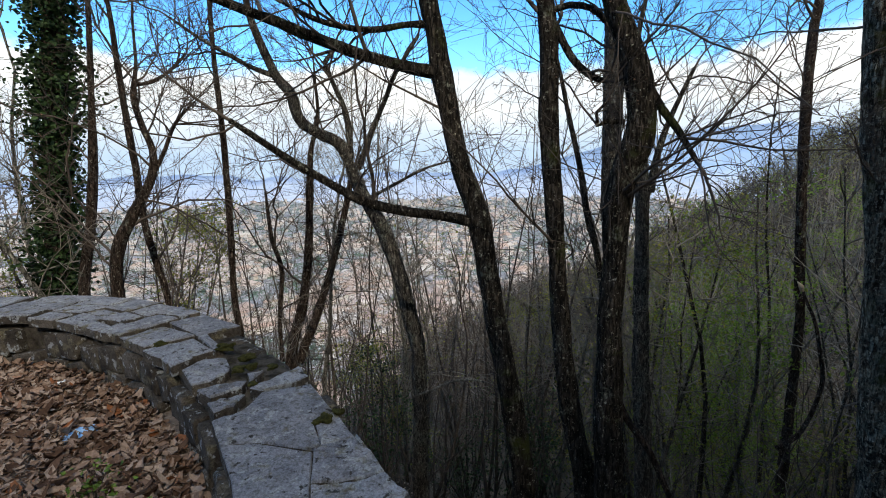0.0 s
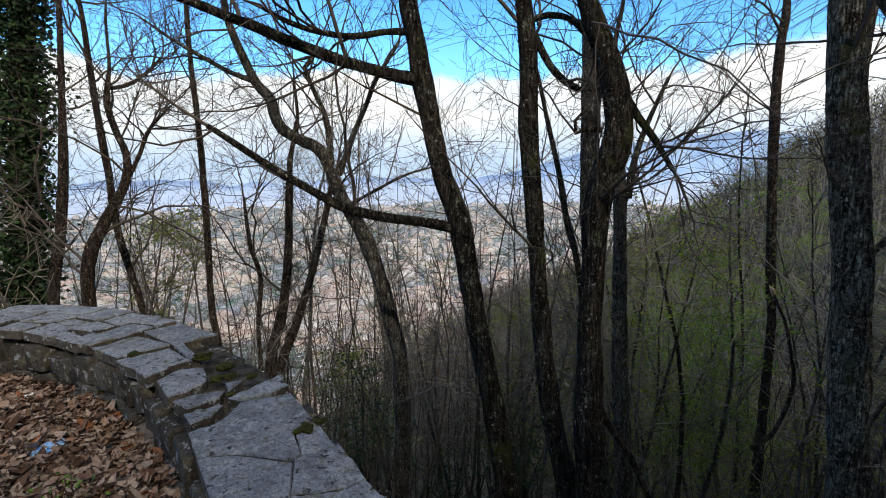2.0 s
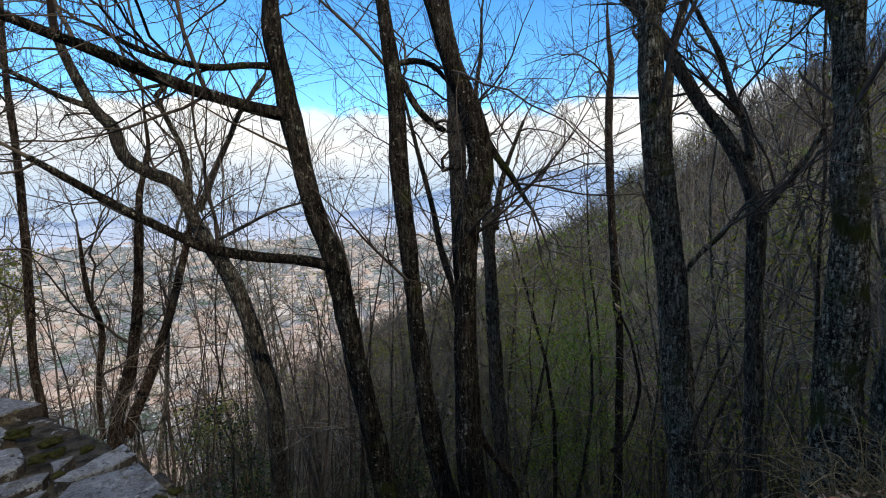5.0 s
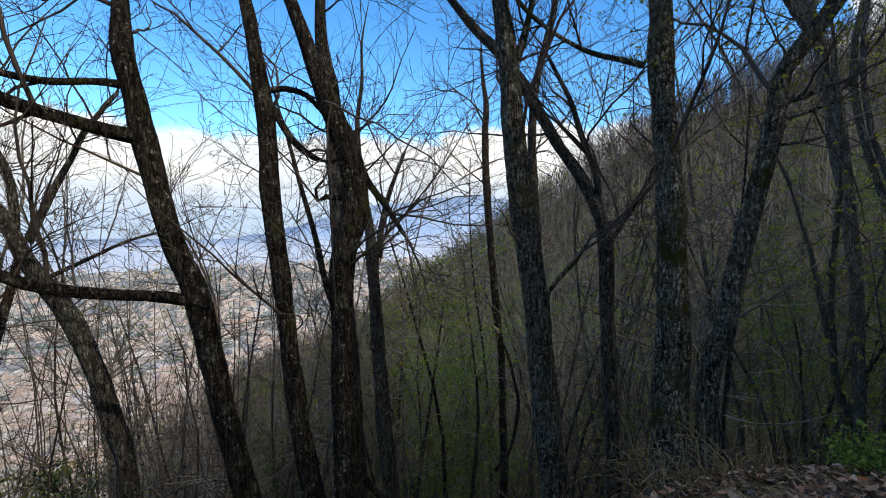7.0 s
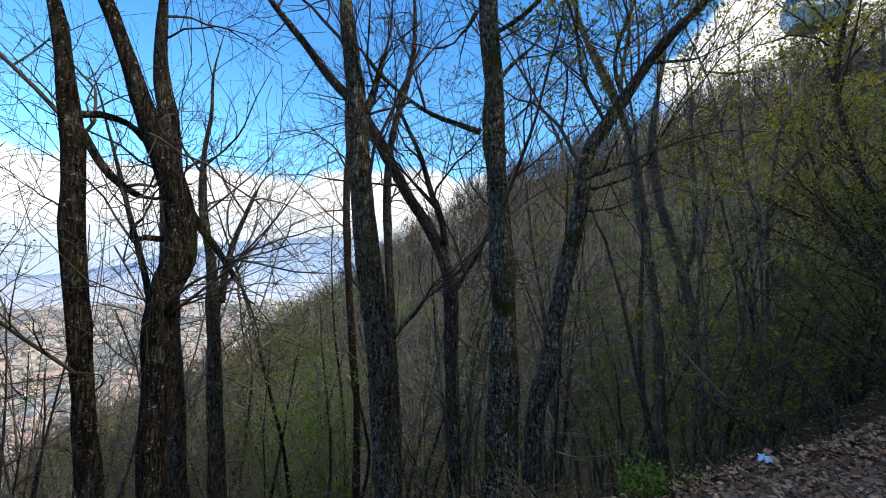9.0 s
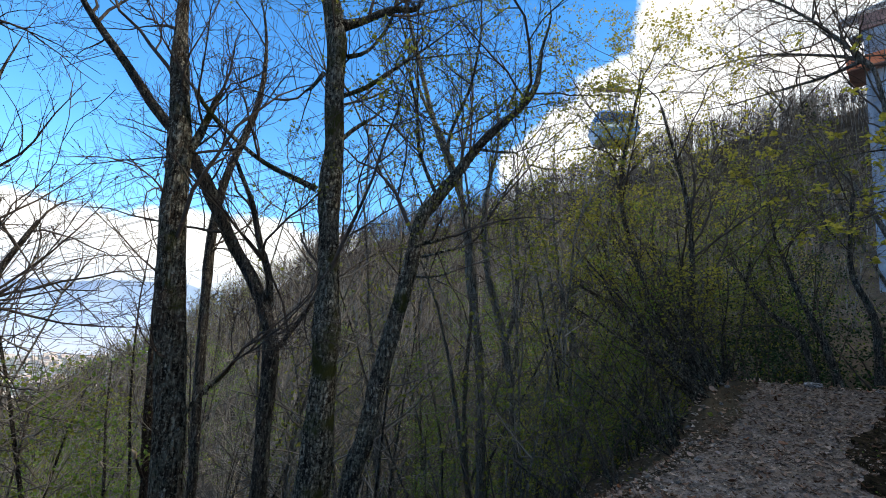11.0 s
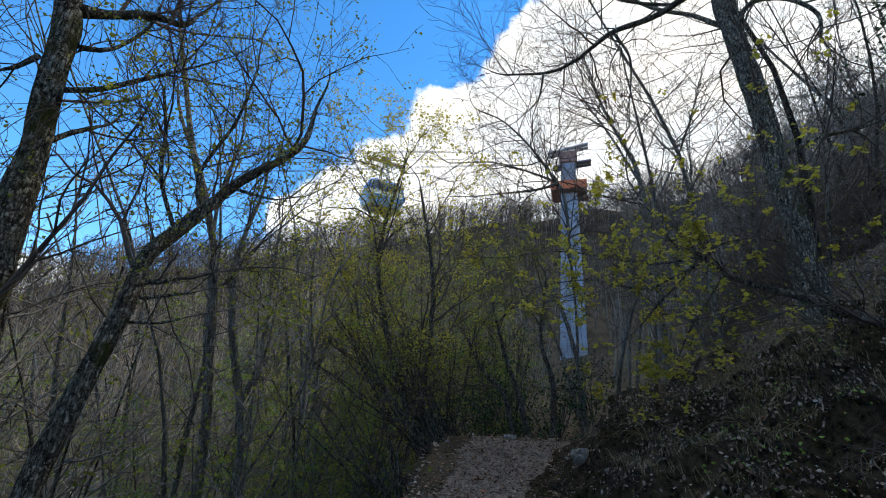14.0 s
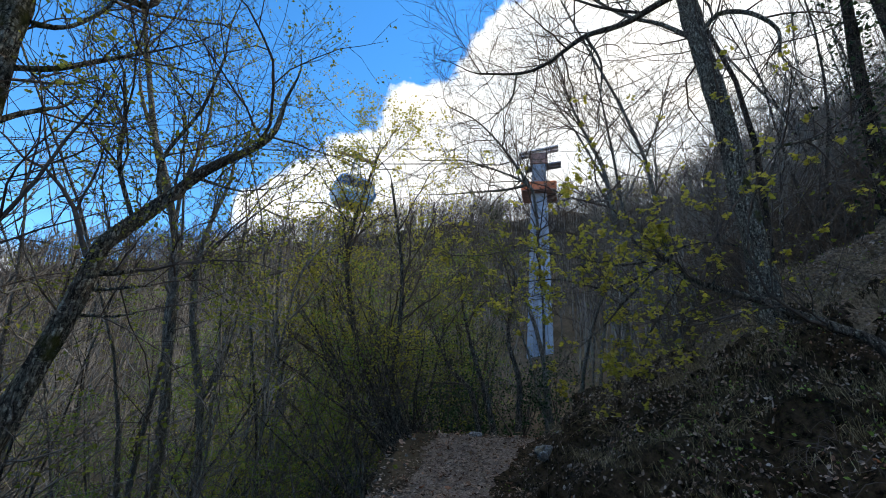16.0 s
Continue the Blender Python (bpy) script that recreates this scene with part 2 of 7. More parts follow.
def stone(name, a, b_col, lich=0.5):
    m, nt, b = shader(name)
    at = place(nt)
    rnd = nt.nodes.new("ShaderNodeObjectInfo").outputs["Random"]
    col = blend(nt, spots(nt, at, 5.0, 0.35, 0.65), a, b_col)
    col = blend(nt, ramp(nt, rnd, [(0.0, (0.0, 0.0, 0.0)), (1.0, (0.55, 0.55, 0.55))]), col, blend(nt, 1.0, col, (0.62, 0.60, 0.60), "MULTIPLY"))
    col = blend(nt, spots(nt, at, 17.0, 0.585 - 0.06 * lich, 0.615 - 0.06 * lich, 10), col, (0.34, 0.35, 0.355))
    col = blend(nt, spots(nt, at, 9.0, 0.56, 0.66, 10), col, (0.17, 0.15, 0.105))
    col = blend(nt, spots(nt, at, 26.0, 0.60, 0.65, 10), col, (0.055, 0.05, 0.045))
    col = blend(nt, spots(nt, at, 48.0, 0.50, 0.60, 8), col, blend(nt, 1.0, col, (0.66, 0.64, 0.62), "MULTIPLY"))
    col = blend(nt, ramp(nt, grain(nt, at, 130.0, 6), [(0.38, (0.0, 0.0, 0.0)), (0.6, (1, 1, 1))]), blend(nt, 1.0, col, (0.62, 0.61, 0.60), "MULTIPLY"), col)
    nt.links.new(col, b.inputs["Base Color"])
    b.inputs["Roughness"].default_value = 0.9
    b.inputs["Specular IOR Level"].default_value = 0.12
    relief(nt, b, blend(nt, 0.4, grain(nt, at, 14, 8), grain(nt, at, 90, 8)), 1.0, 0.035)
    return m


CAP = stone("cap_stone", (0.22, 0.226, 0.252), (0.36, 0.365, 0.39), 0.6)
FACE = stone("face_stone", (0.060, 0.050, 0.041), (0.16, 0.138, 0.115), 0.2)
ROCK = stone("pale_rock", (0.17, 0.165, 0.155), (0.28, 0.27, 0.255), 0.4)
MORTAR = mottled("old_mortar", (0.022, 0.018, 0.014), (0.090, 0.077, 0.064), 14.0, 1.0, 0.8, 0.02, (0.04, 0.04, 0.02))


def ground_material():
    """Leaf mould near by, the forest floor of the slopes, then the fields and streets of the plain, by height."""
    m, nt, b = shader("ground")
    at = place(nt)
    near = blend(nt, spots(nt, at, 11.0, 0.4, 0.6), (0.050, 0.037, 0.027), (0.13, 0.094, 0.066))
    near = blend(nt, spots(nt, at, 1.3, 0.45, 0.7), near, (0.11, 0.09, 0.055))
    far = blend(nt, spots(nt, at, 0.05, 0.4, 0.6), (0.030, 0.023, 0.015), (0.055, 0.044, 0.026))
    near = blend(nt, spots(nt, at, 0.3, 0.4, 0.6), near, far)
    path = blend(nt, spots(nt, at, 7.0, 0.35, 0.65), (0.165, 0.130, 0.110), (0.27, 0.220, 0.188))
    path = blend(nt, spots(nt, at, 38.0, 0.55, 0.70), path, (0.06, 0.045, 0.036))
    path = blend(nt, spots(nt, at, 60.0, 0.62, 0.70), path, (0.44, 0.40, 0.36))
    soil = blend(nt, spots(nt, at, 5.0, 0.35, 0.65), (0.026, 0.019, 0.013), (0.066, 0.050, 0.034))
    soil = blend(nt, spots(nt, at, 16.0, 0.58, 0.70), soil, (0.050, 0.048, 0.020))
    for mask, cover in (("path_mask", path), ("bank_mask", soil)):
        att = nt.nodes.new("ShaderNodeAttribute")
        att.attribute_name = mask
        ragged = nt.nodes.new("ShaderNodeMath")
        ragged.operation = "MULTIPLY_ADD"
        nt.links.new(grain(nt, at, 5.0, 8), ragged.inputs[0])
        ragged.inputs[1].default_value = 0.9
        nt.links.new(att.outputs["Fac"], ragged.inputs[2])
        near = blend(nt, ramp(nt, ragged.outputs[0], [(0.85, (0, 0, 0)), (1.0, (1, 1, 1))]), near, cover)
    fields = blend(nt, spots(nt, at, 0.02, 0.44, 0.56), (0.07, 0.12, 0.075), (0.22, 0.225, 0.24))
    fields = blend(nt, spots(nt, at, 0.09, 0.50, 0.60), fields, (0.38, 0.34, 0.34))
    fields = blend(nt, spots(nt, at, 0.2, 0.58, 0.66), fields, (0.75, 0.74, 0.75))
    sep = nt.nodes.new("ShaderNodeSeparateXYZ")
    nt.links.new(at, sep.inputs[0])
    mr = nnode(nt, "ShaderNodeMapRange", Value=0.0)
    mr.inputs["From Min"].default_value, mr.inputs["From Max"].default_value = -170.0, -225.0
    nt.links.new(sep.outputs["Z"], mr.inputs["Value"])
    nt.links.new(blend(nt, mr.outputs[0], near, fields), b.inputs["Base Color"])
    b.inputs["Roughness"].default_value = 1.0
    b.inputs["Specular IOR Level"].default_value = 0.1
    relief(nt, b, grain(nt, at, 30, 8), 0.8, 0.03)
    return m


def far_hills():
    """Far ranges: air haze put into the colour, blue above, pale at their feet."""
    m, nt, b = shader("far_mountain")
    at = place(nt)
    sep = nt.nodes.new("ShaderNodeSeparateXYZ")
    nt.links.new(at, sep.inputs[0])
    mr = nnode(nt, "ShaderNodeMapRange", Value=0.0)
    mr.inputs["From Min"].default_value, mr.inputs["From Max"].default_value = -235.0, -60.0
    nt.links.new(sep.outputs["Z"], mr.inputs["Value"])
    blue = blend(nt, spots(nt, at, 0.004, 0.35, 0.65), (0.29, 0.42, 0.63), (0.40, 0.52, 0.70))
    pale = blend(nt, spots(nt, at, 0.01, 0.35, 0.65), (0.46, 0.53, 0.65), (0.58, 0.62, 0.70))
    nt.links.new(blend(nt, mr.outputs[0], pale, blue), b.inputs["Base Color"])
    b.inputs["Roughness"].default_value, b.inputs["Specular IOR Level"].default_value = 1.0, 0.0
    return m


GROUND = ground_material()
FARHILL = far_hills()
HOUSE_WALL = leafy("house_walls", [(0.0, (0.42, 0.39, 0.38)), (0.5, (0.74, 0.72, 0.71)), (1.0, (0.66, 0.58, 0.52))], 0.0, 0.9)
HOUSE_ROOF = leafy("house_roofs", [(0.0, (0.56, 0.41, 0.35)), (0.6, (0.66, 0.55, 0.49)), (1.0, (0.64, 0.61, 0.59))], 0.0, 0.9)
STEEL = mottled("grey_painted_steel", (0.12, 0.14, 0.17), (0.21, 0.24, 0.27), 0.9, 0.55, 0.1, 0.01, (0.22, 0.21, 0.20), 5.0, 0.2)
ORANGE = mottled("orange_paint", (0.55, 0.12, 0.04), (0.62, 0.17, 0.06), 1.2, 0.5, 0.1, 0.01)
RUST = mottled("brown_panel", (0.20, 0.11, 0.09), (0.30, 0.18, 0.15), 1.5, 0.7, 0.1, 0.01)
PYLON_PAINT = mottled("pale_grey_paint", (0.15, 0.185, 0.225), (0.26, 0.30, 0.35), 0.5, 0.6, 0.1, 0.01, (0.22, 0.20, 0.18), 5.0)
ROOF_PAINT = mottled("pale_roof_sheet", (0.50, 0.53, 0.57), (0.64, 0.66, 0.69), 0.8, 0.5, 0.1, 0.01)
CABIN_SIDE = mottled("light_blue_paint", (0.20, 0.38, 0.66), (0.27, 0.46, 0.72), 1.0, 0.3, 0.05, 0.01)
BLUE = mottled("blue_cabin_paint", (0.03, 0.16, 0.42), (0.05, 0.22, 0.50), 1.0, 0.3, 0.05, 0.01)
CABLE = mottled("steel_cable", (0.08, 0.08, 0.085), (0.14, 0.14, 0.15), 3.0, 0.5, 0.1, 0.01, None, 8.0, 0.8)
LITTER_BLUE = mottled("blue_wrapper", (0.12, 0.28, 0.60), (0.36, 0.52, 0.76), 30.0, 0.4, 0.3, 0.005)
PAPER = mottled("white_paper", (0.62, 0.62, 0.62), (0.75, 0.75, 0.74), 30.0, 0.7, 0.3, 0.005)


def glass_material():
    m, nt, b = shader("cabin_glass")
    at = place(nt)
    nt.links.new(blend(nt, grain(nt, at, 2.0), (0.55, 0.62, 0.66), (0.66, 0.72, 0.75)), b.inputs["Base Color"])
    b.inputs["Roughness"].default_value, b.inputs["Transmission Weight"].default_value, b.inputs["IOR"].default_value = 0.05, 0.9, 1.1
    return m


GLASS = glass_material()


# ---------------------------------------------------------------- helpers of geometry
from mathutils.bvhtree import BVHTree


def mesh_object(name, verts, faces, material, parent=None, smooth=True, label=""):
    me = bpy.data.meshes.new(name)
    me.from_pydata(verts, [], faces)
    if isinstance(material, (list, tuple)):
        for one in material:
            me.materials.append(one)
    else:
        me.materials.append(material)
    if smooth:
        me.polygons.foreach_set("use_smooth", [True] * len(me.polygons))
    me.update()
    ob = new(name, me)
    if parent:
        ob.parent = parent
    if label:
        tagged(ob, label)
    return ob


def part(name, bm, material, parent, label="", smooth=False):
    me = bpy.data.meshes.new(name)
    bm.to_mesh(me)
    bm.free()
    me.materials.append(material)
    if smooth:
        me.polygons.foreach_set("use_smooth", [True] * len(me.polygons))
    ob = new(name, me)
    ob.parent = parent
    if label:
        tagged(ob, label)
    return ob


def base(name, at, label, category, group="", kind=""):
    ob = new(name)
    ob.location = at
    ob.empty_display_size = 0.2
    return tagged(ob, label, category, group, kind)


def smooth_line(points, step):
    """Catmull-Rom through (x, y, z, r), about one ring each step metres."""
    out = []
    for i in range(len(points) - 1):
        p = [np.array(points[max(0, min(len(points) - 1, i + k))], float) for k in (-1, 0, 1, 2)]
        n = max(1, int(np.linalg.norm(p[2][:3] - p[1][:3]) / step))
        for k in range(n):
            t = k / n
            out.append(0.5 * (2 * p[1] + (p[2] - p[0]) * t + (2 * p[0] - 5 * p[1] + 4 * p[2] - p[3]) * t * t + (3 * p[1] - p[0] - 3 * p[2] + p[3]) * t ** 3))
    out.append(np.array(points[-1], float))
    return [(float(a[0]), float(a[1]), float(a[2]), max(0.0008, float(a[3]))) for a in out]


def tube(verts, faces, line, sides, lumps=0.0, cap=True):
    """A round, tapered tube along (x, y, z, r); lumps: uneven girth."""
    first = len(verts)
    n = len(line)
    px = py = None
    for i, (x, y, z, r) in enumerate(line):
        a, b = line[max(0, i - 1)], line[min(n - 1, i + 1)]
        d = Vector((b[0] - a[0], b[1] - a[1], b[2] - a[2]))
        if d.length < 1e-9:
            d = Vector((0, 0, 1))
        d.normalize()
        if px is None:
            px = d.orthogonal().normalized()
        px = (px - d * px.dot(d))
        px = px.normalized() if px.length > 1e-6 else d.orthogonal().normalized()
        py = d.cross(px)
        for k in range(sides):
            w = 6.28318 * k / sides
            q = px * math.cos(w) + py * math.sin(w)
            rr = r
            if lumps:
                rr *= 1 + lumps * (noise.noise(Vector((x * 3 + q.x * 1.2, y * 3 + q.y * 1.2, z * 2.2))) + 0.5 * noise.noise(Vector((x * 9 + q.x * 3, y * 9 + q.y * 3, z * 5))))
            verts.append((x + q.x * rr, y + q.y * rr, z + q.z * rr))
    for i in range(n - 1):
        for k in range(sides):
            a, b = first + i * sides + k, first + i * sides + (k + 1) % sides
            faces.append((a, b, b + sides, a + sides))
    if cap:
        faces.append(tuple(first + (n - 1) * sides + k for k in range(sides)))
        faces.append(tuple(first + k for k in reversed(range(sides))))


def bow(rng, p, d, length, r, bend, lift, segs):
    """A wandering twig's line."""
    line = [(*p, r)]
    p, d = Vector(p), Vector(d).normalized()
    for i in range(segs):
        d = (d + Vector((rng.gauss(0, bend), rng.gauss(0, bend), rng.gauss(0, bend) + lift))).normalized()
        p = p + d * (length / segs)
        line.append((*p, max(0.0017, r * (1 - 0.8 * (i + 1) / segs))))
    return line


def sprays(rng, lines, leaves, start, d, length, r, level, bend=0.16, lift=0.05, thin=0.0020):
    """A zigzag branch with side shoots that alternate in one plane, appended to lines; tips go to leaves."""
    segs = (3, 5, 8)[level]
    d, p = Vector(d).normalized(), Vector(start)
    fan = d.orthogonal().normalized()
    fan.rotate(Matrix.Rotation(rng.uniform(0, 6.28), 3, d))
    turn, line, ways = rng.gauss(0, 0.17), [(*p, r)], []
    for i in range(segs):
        kink = turn + (bend if i % 2 else -bend) + rng.gauss(0, bend * 0.6)
        d = (d + fan.cross(d) * kink + fan * rng.gauss(0, bend * 0.6) + Vector((0, 0, lift))).normalized()
        p = p + d * (length / segs * rng.uniform(0.75, 1.25))
        line.append((*p, max(thin, r * (1 - 0.8 * (i + 1) / segs))))
        ways.append(d.copy())
    lines.append((line, level))
    leaves.append(line[-1][:3])
    if not level:
        leaves.append(line[-2][:3])
        return
    n, flip = (rng.randint(5, 8) if level > 1 else rng.randint(3, 5)), rng.choice((-1, 1))
    for i in range(n):
        u = 0.18 + 0.8 * (i + 0.8 * rng.random()) / n
        k = min(segs - 1, int(u * segs))
        a = Vector(line[k][:3]).lerp(Vector(line[k + 1][:3]), u * segs - k)
        way, flip = ways[k], -flip
        out = way * rng.uniform(0.55, 1.0) + fan.cross(way) * flip * rng.uniform(0.5, 1.0) + fan * rng.gauss(0, 0.35) + Vector((0, 0, 0.1))
        sprays(rng, lines, leaves, a, out, length * (0.64 - 0.34 * u) * rng.uniform(0.6, 1.25), max(thin, line[k][3] * 0.62), level - 1, bend, lift, thin)


def leaf_layer(rng, verts, faces, at, size, count, wide, flat=0.25):
    """A flat spray of leaves."""
    tx, ty = rng.gauss(0, 0.25), rng.gauss(0, 0.25)
    for _ in range(count):
        x, y = rng.gauss(0, wide), rng.gauss(0, wide)
        leaf_quads(rng, verts, faces, Vector(at) + Vector((x, y, tx * x + ty * y + rng.gauss(0, wide * flat))), size, 1, 0.0)


def hanging_bunch(rng, verts, faces, at, size, count):
    """A bunch of limp young leaves hanging from a twig's end."""
    for _ in range(count):
        a, s = rng.uniform(0, 6.28), size * rng.uniform(0.65, 1.25)
        u = Vector((math.cos(a) * 0.7, math.sin(a) * 0.7, rng.uniform(-1.2, 0.15))).normalized()
        v = u.cross(Vector((0, 0, 1))).normalized()
        n = u.cross(v) * 0.22
        c, i = Vector(at) + Vector((rng.gauss(0, 0.02), rng.gauss(0, 0.02), rng.gauss(0, 0.02))), len(verts)
        for x, y, z in ((0.0, 0.0, 0), (0.35, 0.42, 1), (0.62, 0.22, 0.4), (0.78, 0.5, 1), (1.12, 0.0, -0.6), (0.78, -0.5, 1), (0.62, -0.22, 0.4), (0.35, -0.42, 1)):
            verts.append(tuple(c + (u * x + v * y + n * z) * s))
        faces.append(tuple(range(i, i + 8)))


def leaf_quads(rng, verts, faces, at, size, count, spread):
    """Small folded leaves round a place."""
    for _ in range(count):
        c = Vector(at) + Vector((rng.gauss(0, spread), rng.gauss(0, spread), rng.gauss(0, spread)))
        u = Vector((rng.gauss(0, 1), rng.gauss(0, 1), rng.gauss(0, 0.6))).normalized()
        v = u.orthogonal().normalized()
        v.rotate(Matrix.Rotation(rng.uniform(0, 6.28), 3, u))
        w = u.cross(v) * 0.18
        s = size * rng.uniform(0.6, 1.3)
        i = len(verts)
        verts += [tuple(c), tuple(c + (u * 0.55 + v * 0.42 + w) * s), tuple(c + u * 1.15 * s), tuple(c + (u * 0.55 - v * 0.42 + w) * s)]
        faces.append((i, i + 1, i + 2, i + 3))


def polyline(table, x):
    return float(np.interp(x, [a for a, _ in table], [b for _, b in table]))


# ---------------------------------------------------------------- ground
# along x: the lip of the terrace towards the valley, the foot of the bank on the mountain side, the height of the path
LIP = [(-60, -30), (-12, 1.5), (-7.0, 3.2), (-5.2, 4.0), (-3.9, 4.1), (-3.0, 3.95), (-2.4, 3.65), (-1.57, 3.2), (-0.68, 2.4), (-0.1, 1.5), (0.6, 1.2), (2.0, 1.3), (2.36, 1.17), (2.69, 1.07), (3.03, 0.80), (3.34, 0.62), (3.73, 0.44), (4.33, 0.08), (5.7, -0.50), (6.8, -0.75), (7.8, -0.85), (9.5, -1.7), (12, -3.6), (20, -9), (60, -40)]
FOOT = [(-60, -40), (-12, -4.5), (-4, -2.6), (0, -2.0), (4, -1.95), (6.4, -2.25), (7.9, -3.1), (9.5, -4.3), (12, -6.5), (20, -13), (60, -45)]
RISE = [(-60, -4), (-12, -0.3), (-7, 0.0), (0.0, 0.0), (2.7, 0.29), (6.4, 0.70), (7.9, 1.07), (8.5, 1.2), (9.3, 1.1), (11, 0.9), (14, 1.2), (20, 2.6), (60, 9)]
# by azimuth: how high the mountain's ground stands against the sky, degrees
# past 145 the unseen ridge is raised to keep the sun off the terrace
CREST = [(-180, 38), (-150, 30), (-130, 16), (-100, -6), (-70, -30), (-16, -31), (-6, -25.5), (8, -18), (20, -14), (24, -11.5), (33, -6.0), (43, 1.8), (54, 9.3), (66, 13.6), (80, 17.4), (94, 21.3), (112, 23.0), (131, 24.5), (145, 27), (158, 36), (180, 38)]


def step01(a, b, x):
    t = max(0.0, min(1.0, (x - a) / (b - a)))
    return t * t * (3 - 2 * t)


def near_height(x, y):
    z, lip, foot = polyline(RISE, x), polyline(LIP, x), polyline(FOOT, x)
    if y > lip:
        d = y - lip
        z -= 0.72 * d + 0.75 * step01(0, 0.5, d) * max(step01(-8, -1.5, -abs(x + 2)), 0.9 * step01(1.5, 2.6, x) * step01(-10, -8, -x))
    elif y < foot:
        d = foot - y
        z += 0.27 * d + 0.36 * max(0.0, d - 3.0) + (0.26 + 0.52 * step01(-6.8, -4.3, -x)) * (0.35 * step01(0.0, 0.5, d) + 0.65 * step01(0.2, 1.9, d))
    return z


def far_height(x, y):
    r, az = math.hypot(x, y), math.degrees(math.atan2(x, y))
    crest = math.tan(radians(polyline(CREST, az)))
    reach = 130 + 25 * noise.noise(Vector((x / (r + 1) * 2, y / (r + 1) * 2, 3.0)))
    hollow = step01(78, 96, az) * step01(-134, -116, -az)      # the path runs on into a hollow
    start = 0.12 * 12 * x / (r + 1e-6) - (0.66 - 0.45 * hollow) * 12 * y / (r + 1e-6)
    top = 1.6 + reach * crest
    if r < reach:
        u = max(0.0, (r - 12) / (reach - 12))
        z = start + (top - start) * u ** (1.15 + 1.1 * hollow) - 7 * math.sin(math.pi * u) * step01(-25, 20, az) * step01(-120, -60, -az)
    else:
        z = top - 0.58 * (r - reach)
    return z


def height(x, y):
    r = math.hypot(x, y)
    k = step01(12, 28, r)
    z = 0.0
    if k < 1:
        z += (1 - k) * near_height(x, y)
    if k > 0:
        z += k * far_height(x, y)
    bank = step01(0.1, 0.9, polyline(FOOT, x) - y) if r < 26 else 0.0
    rough = 0.02 + 0.10 * step01(2.0, 6, y - polyline(LIP, x) + 2.0) + 0.30 * bank + 1.2 * step01(20, 80, r)
    size = 0.6 + 12 * step01(20, 80, r)
    z += rough * noise.noise(Vector((x / size, y / size, 0.3))) * (1 if r < 200 else 0)
    if bank and -3.2 < x < 10.3:
        z -= 0.22 * bank * step01(-5.6, -5.0, y - polyline(FOOT, x))      # the bank's skin lies over this
    return max(z, -250.0)


def bank_form(x, y):
    """The bank's broken surface, a little over the ground sheet."""
    d = polyline(FOOT, x) - y
    k = step01(0.0, 0.7, d)
    p = Vector((x, y, 0.4))
    clumps = 0.22 * noise.noise(p * 1.7) + 0.22 * abs(noise.noise(p * 3.6)) + 0.14 * noise.noise(p * 8.0) + 0.07 * noise.noise(p * 17.0) + 0.035 * noise.noise(p * 36.0)
    ledge = 0.30 * (step01(0.0, 0.25, math.fmod(d + 0.5 * noise.noise(p * 0.9) + 5, 1.1)) - 0.5)
    brow = 0.65 * step01(1.3, 3.4, d) * step01(-6.0, -4.9, -d) * step01(3.0, 5.0, x) * step01(-10.3, -9.0, -x)
    return height(x, y) + 0.05 + k * (0.22 + 0.8 * clumps + ledge) + brow


BANK_SKIN = []


def bank_height(x, y):
    """The height of the bank's skin, or of the ground where the bank ends."""
    hit = BANK_SKIN[0].ray_cast(Vector((x, y, 30.0)), Vector((0, 0, -1)))[0] if BANK_SKIN else None
    return hit.z if hit else height(x, y)


def bank_lean(x, y):
    """The fall of the bank's skin along x and y."""
    n = BANK_SKIN[0].ray_cast(Vector((x, y, 30.0)), Vector((0, 0, -1)))[1]
    if not n or abs(n.z) < 0.3:
        return 0.0, 0.55
    return max(-1.2, min(1.2, n.x / n.z)), max(-0.6, min(1.6, n.y / n.z))


def build_bank():
    verts, faces = [], []
    nx, ny = 330, 130
    for i in range(nx + 1):
        for j in range(ny + 1):
            x, d = -3.5 + 14.1 * i / nx, 6.0 * (j / ny) ** 1.3
            y = polyline(FOOT, x) + 0.25 - d
            p = Vector((x * 2.6, y * 2.6, 3.0))
            z = bank_form(x, y) - (0.16 if j == 0 or i in (0, nx) else 0.0)
            verts.append((x + 0.12 * noise.noise(p), y + 0.14 * noise.noise(p + Vector((9, 9, 9))) + 0.30 * step01(0.1, 1.0, d) * max(0.0, noise.noise(p * 0.9 + Vector((0, 0, z * 1.5)))) + 0.10 * noise.noise(p * 2.6) + 0.26 * step01(0.75, 1.1, d) * step01(-1.9, -0.8, -d) * max(0.0, 0.35 + noise.noise(Vector((x * 1.1, 0.0, 5.0)))), z))
    for i in range(nx):
        for j in range(ny):
            a = i * (ny + 1) + j
            faces.append((a, a + 1, a + ny + 2, a + ny + 1))
    BANK_SKIN.append(BVHTree.FromPolygons(verts, faces))
    BANK_SKIN.append((verts, faces, nx, ny))
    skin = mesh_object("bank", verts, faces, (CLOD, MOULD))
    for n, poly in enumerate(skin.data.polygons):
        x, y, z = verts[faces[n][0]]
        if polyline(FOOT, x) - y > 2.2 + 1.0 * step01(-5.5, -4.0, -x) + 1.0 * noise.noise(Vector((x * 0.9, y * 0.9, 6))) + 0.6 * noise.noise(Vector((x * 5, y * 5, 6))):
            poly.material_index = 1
    tagged(skin, "broken bank of dark mossy earth above the path", "bank", kind="structure")


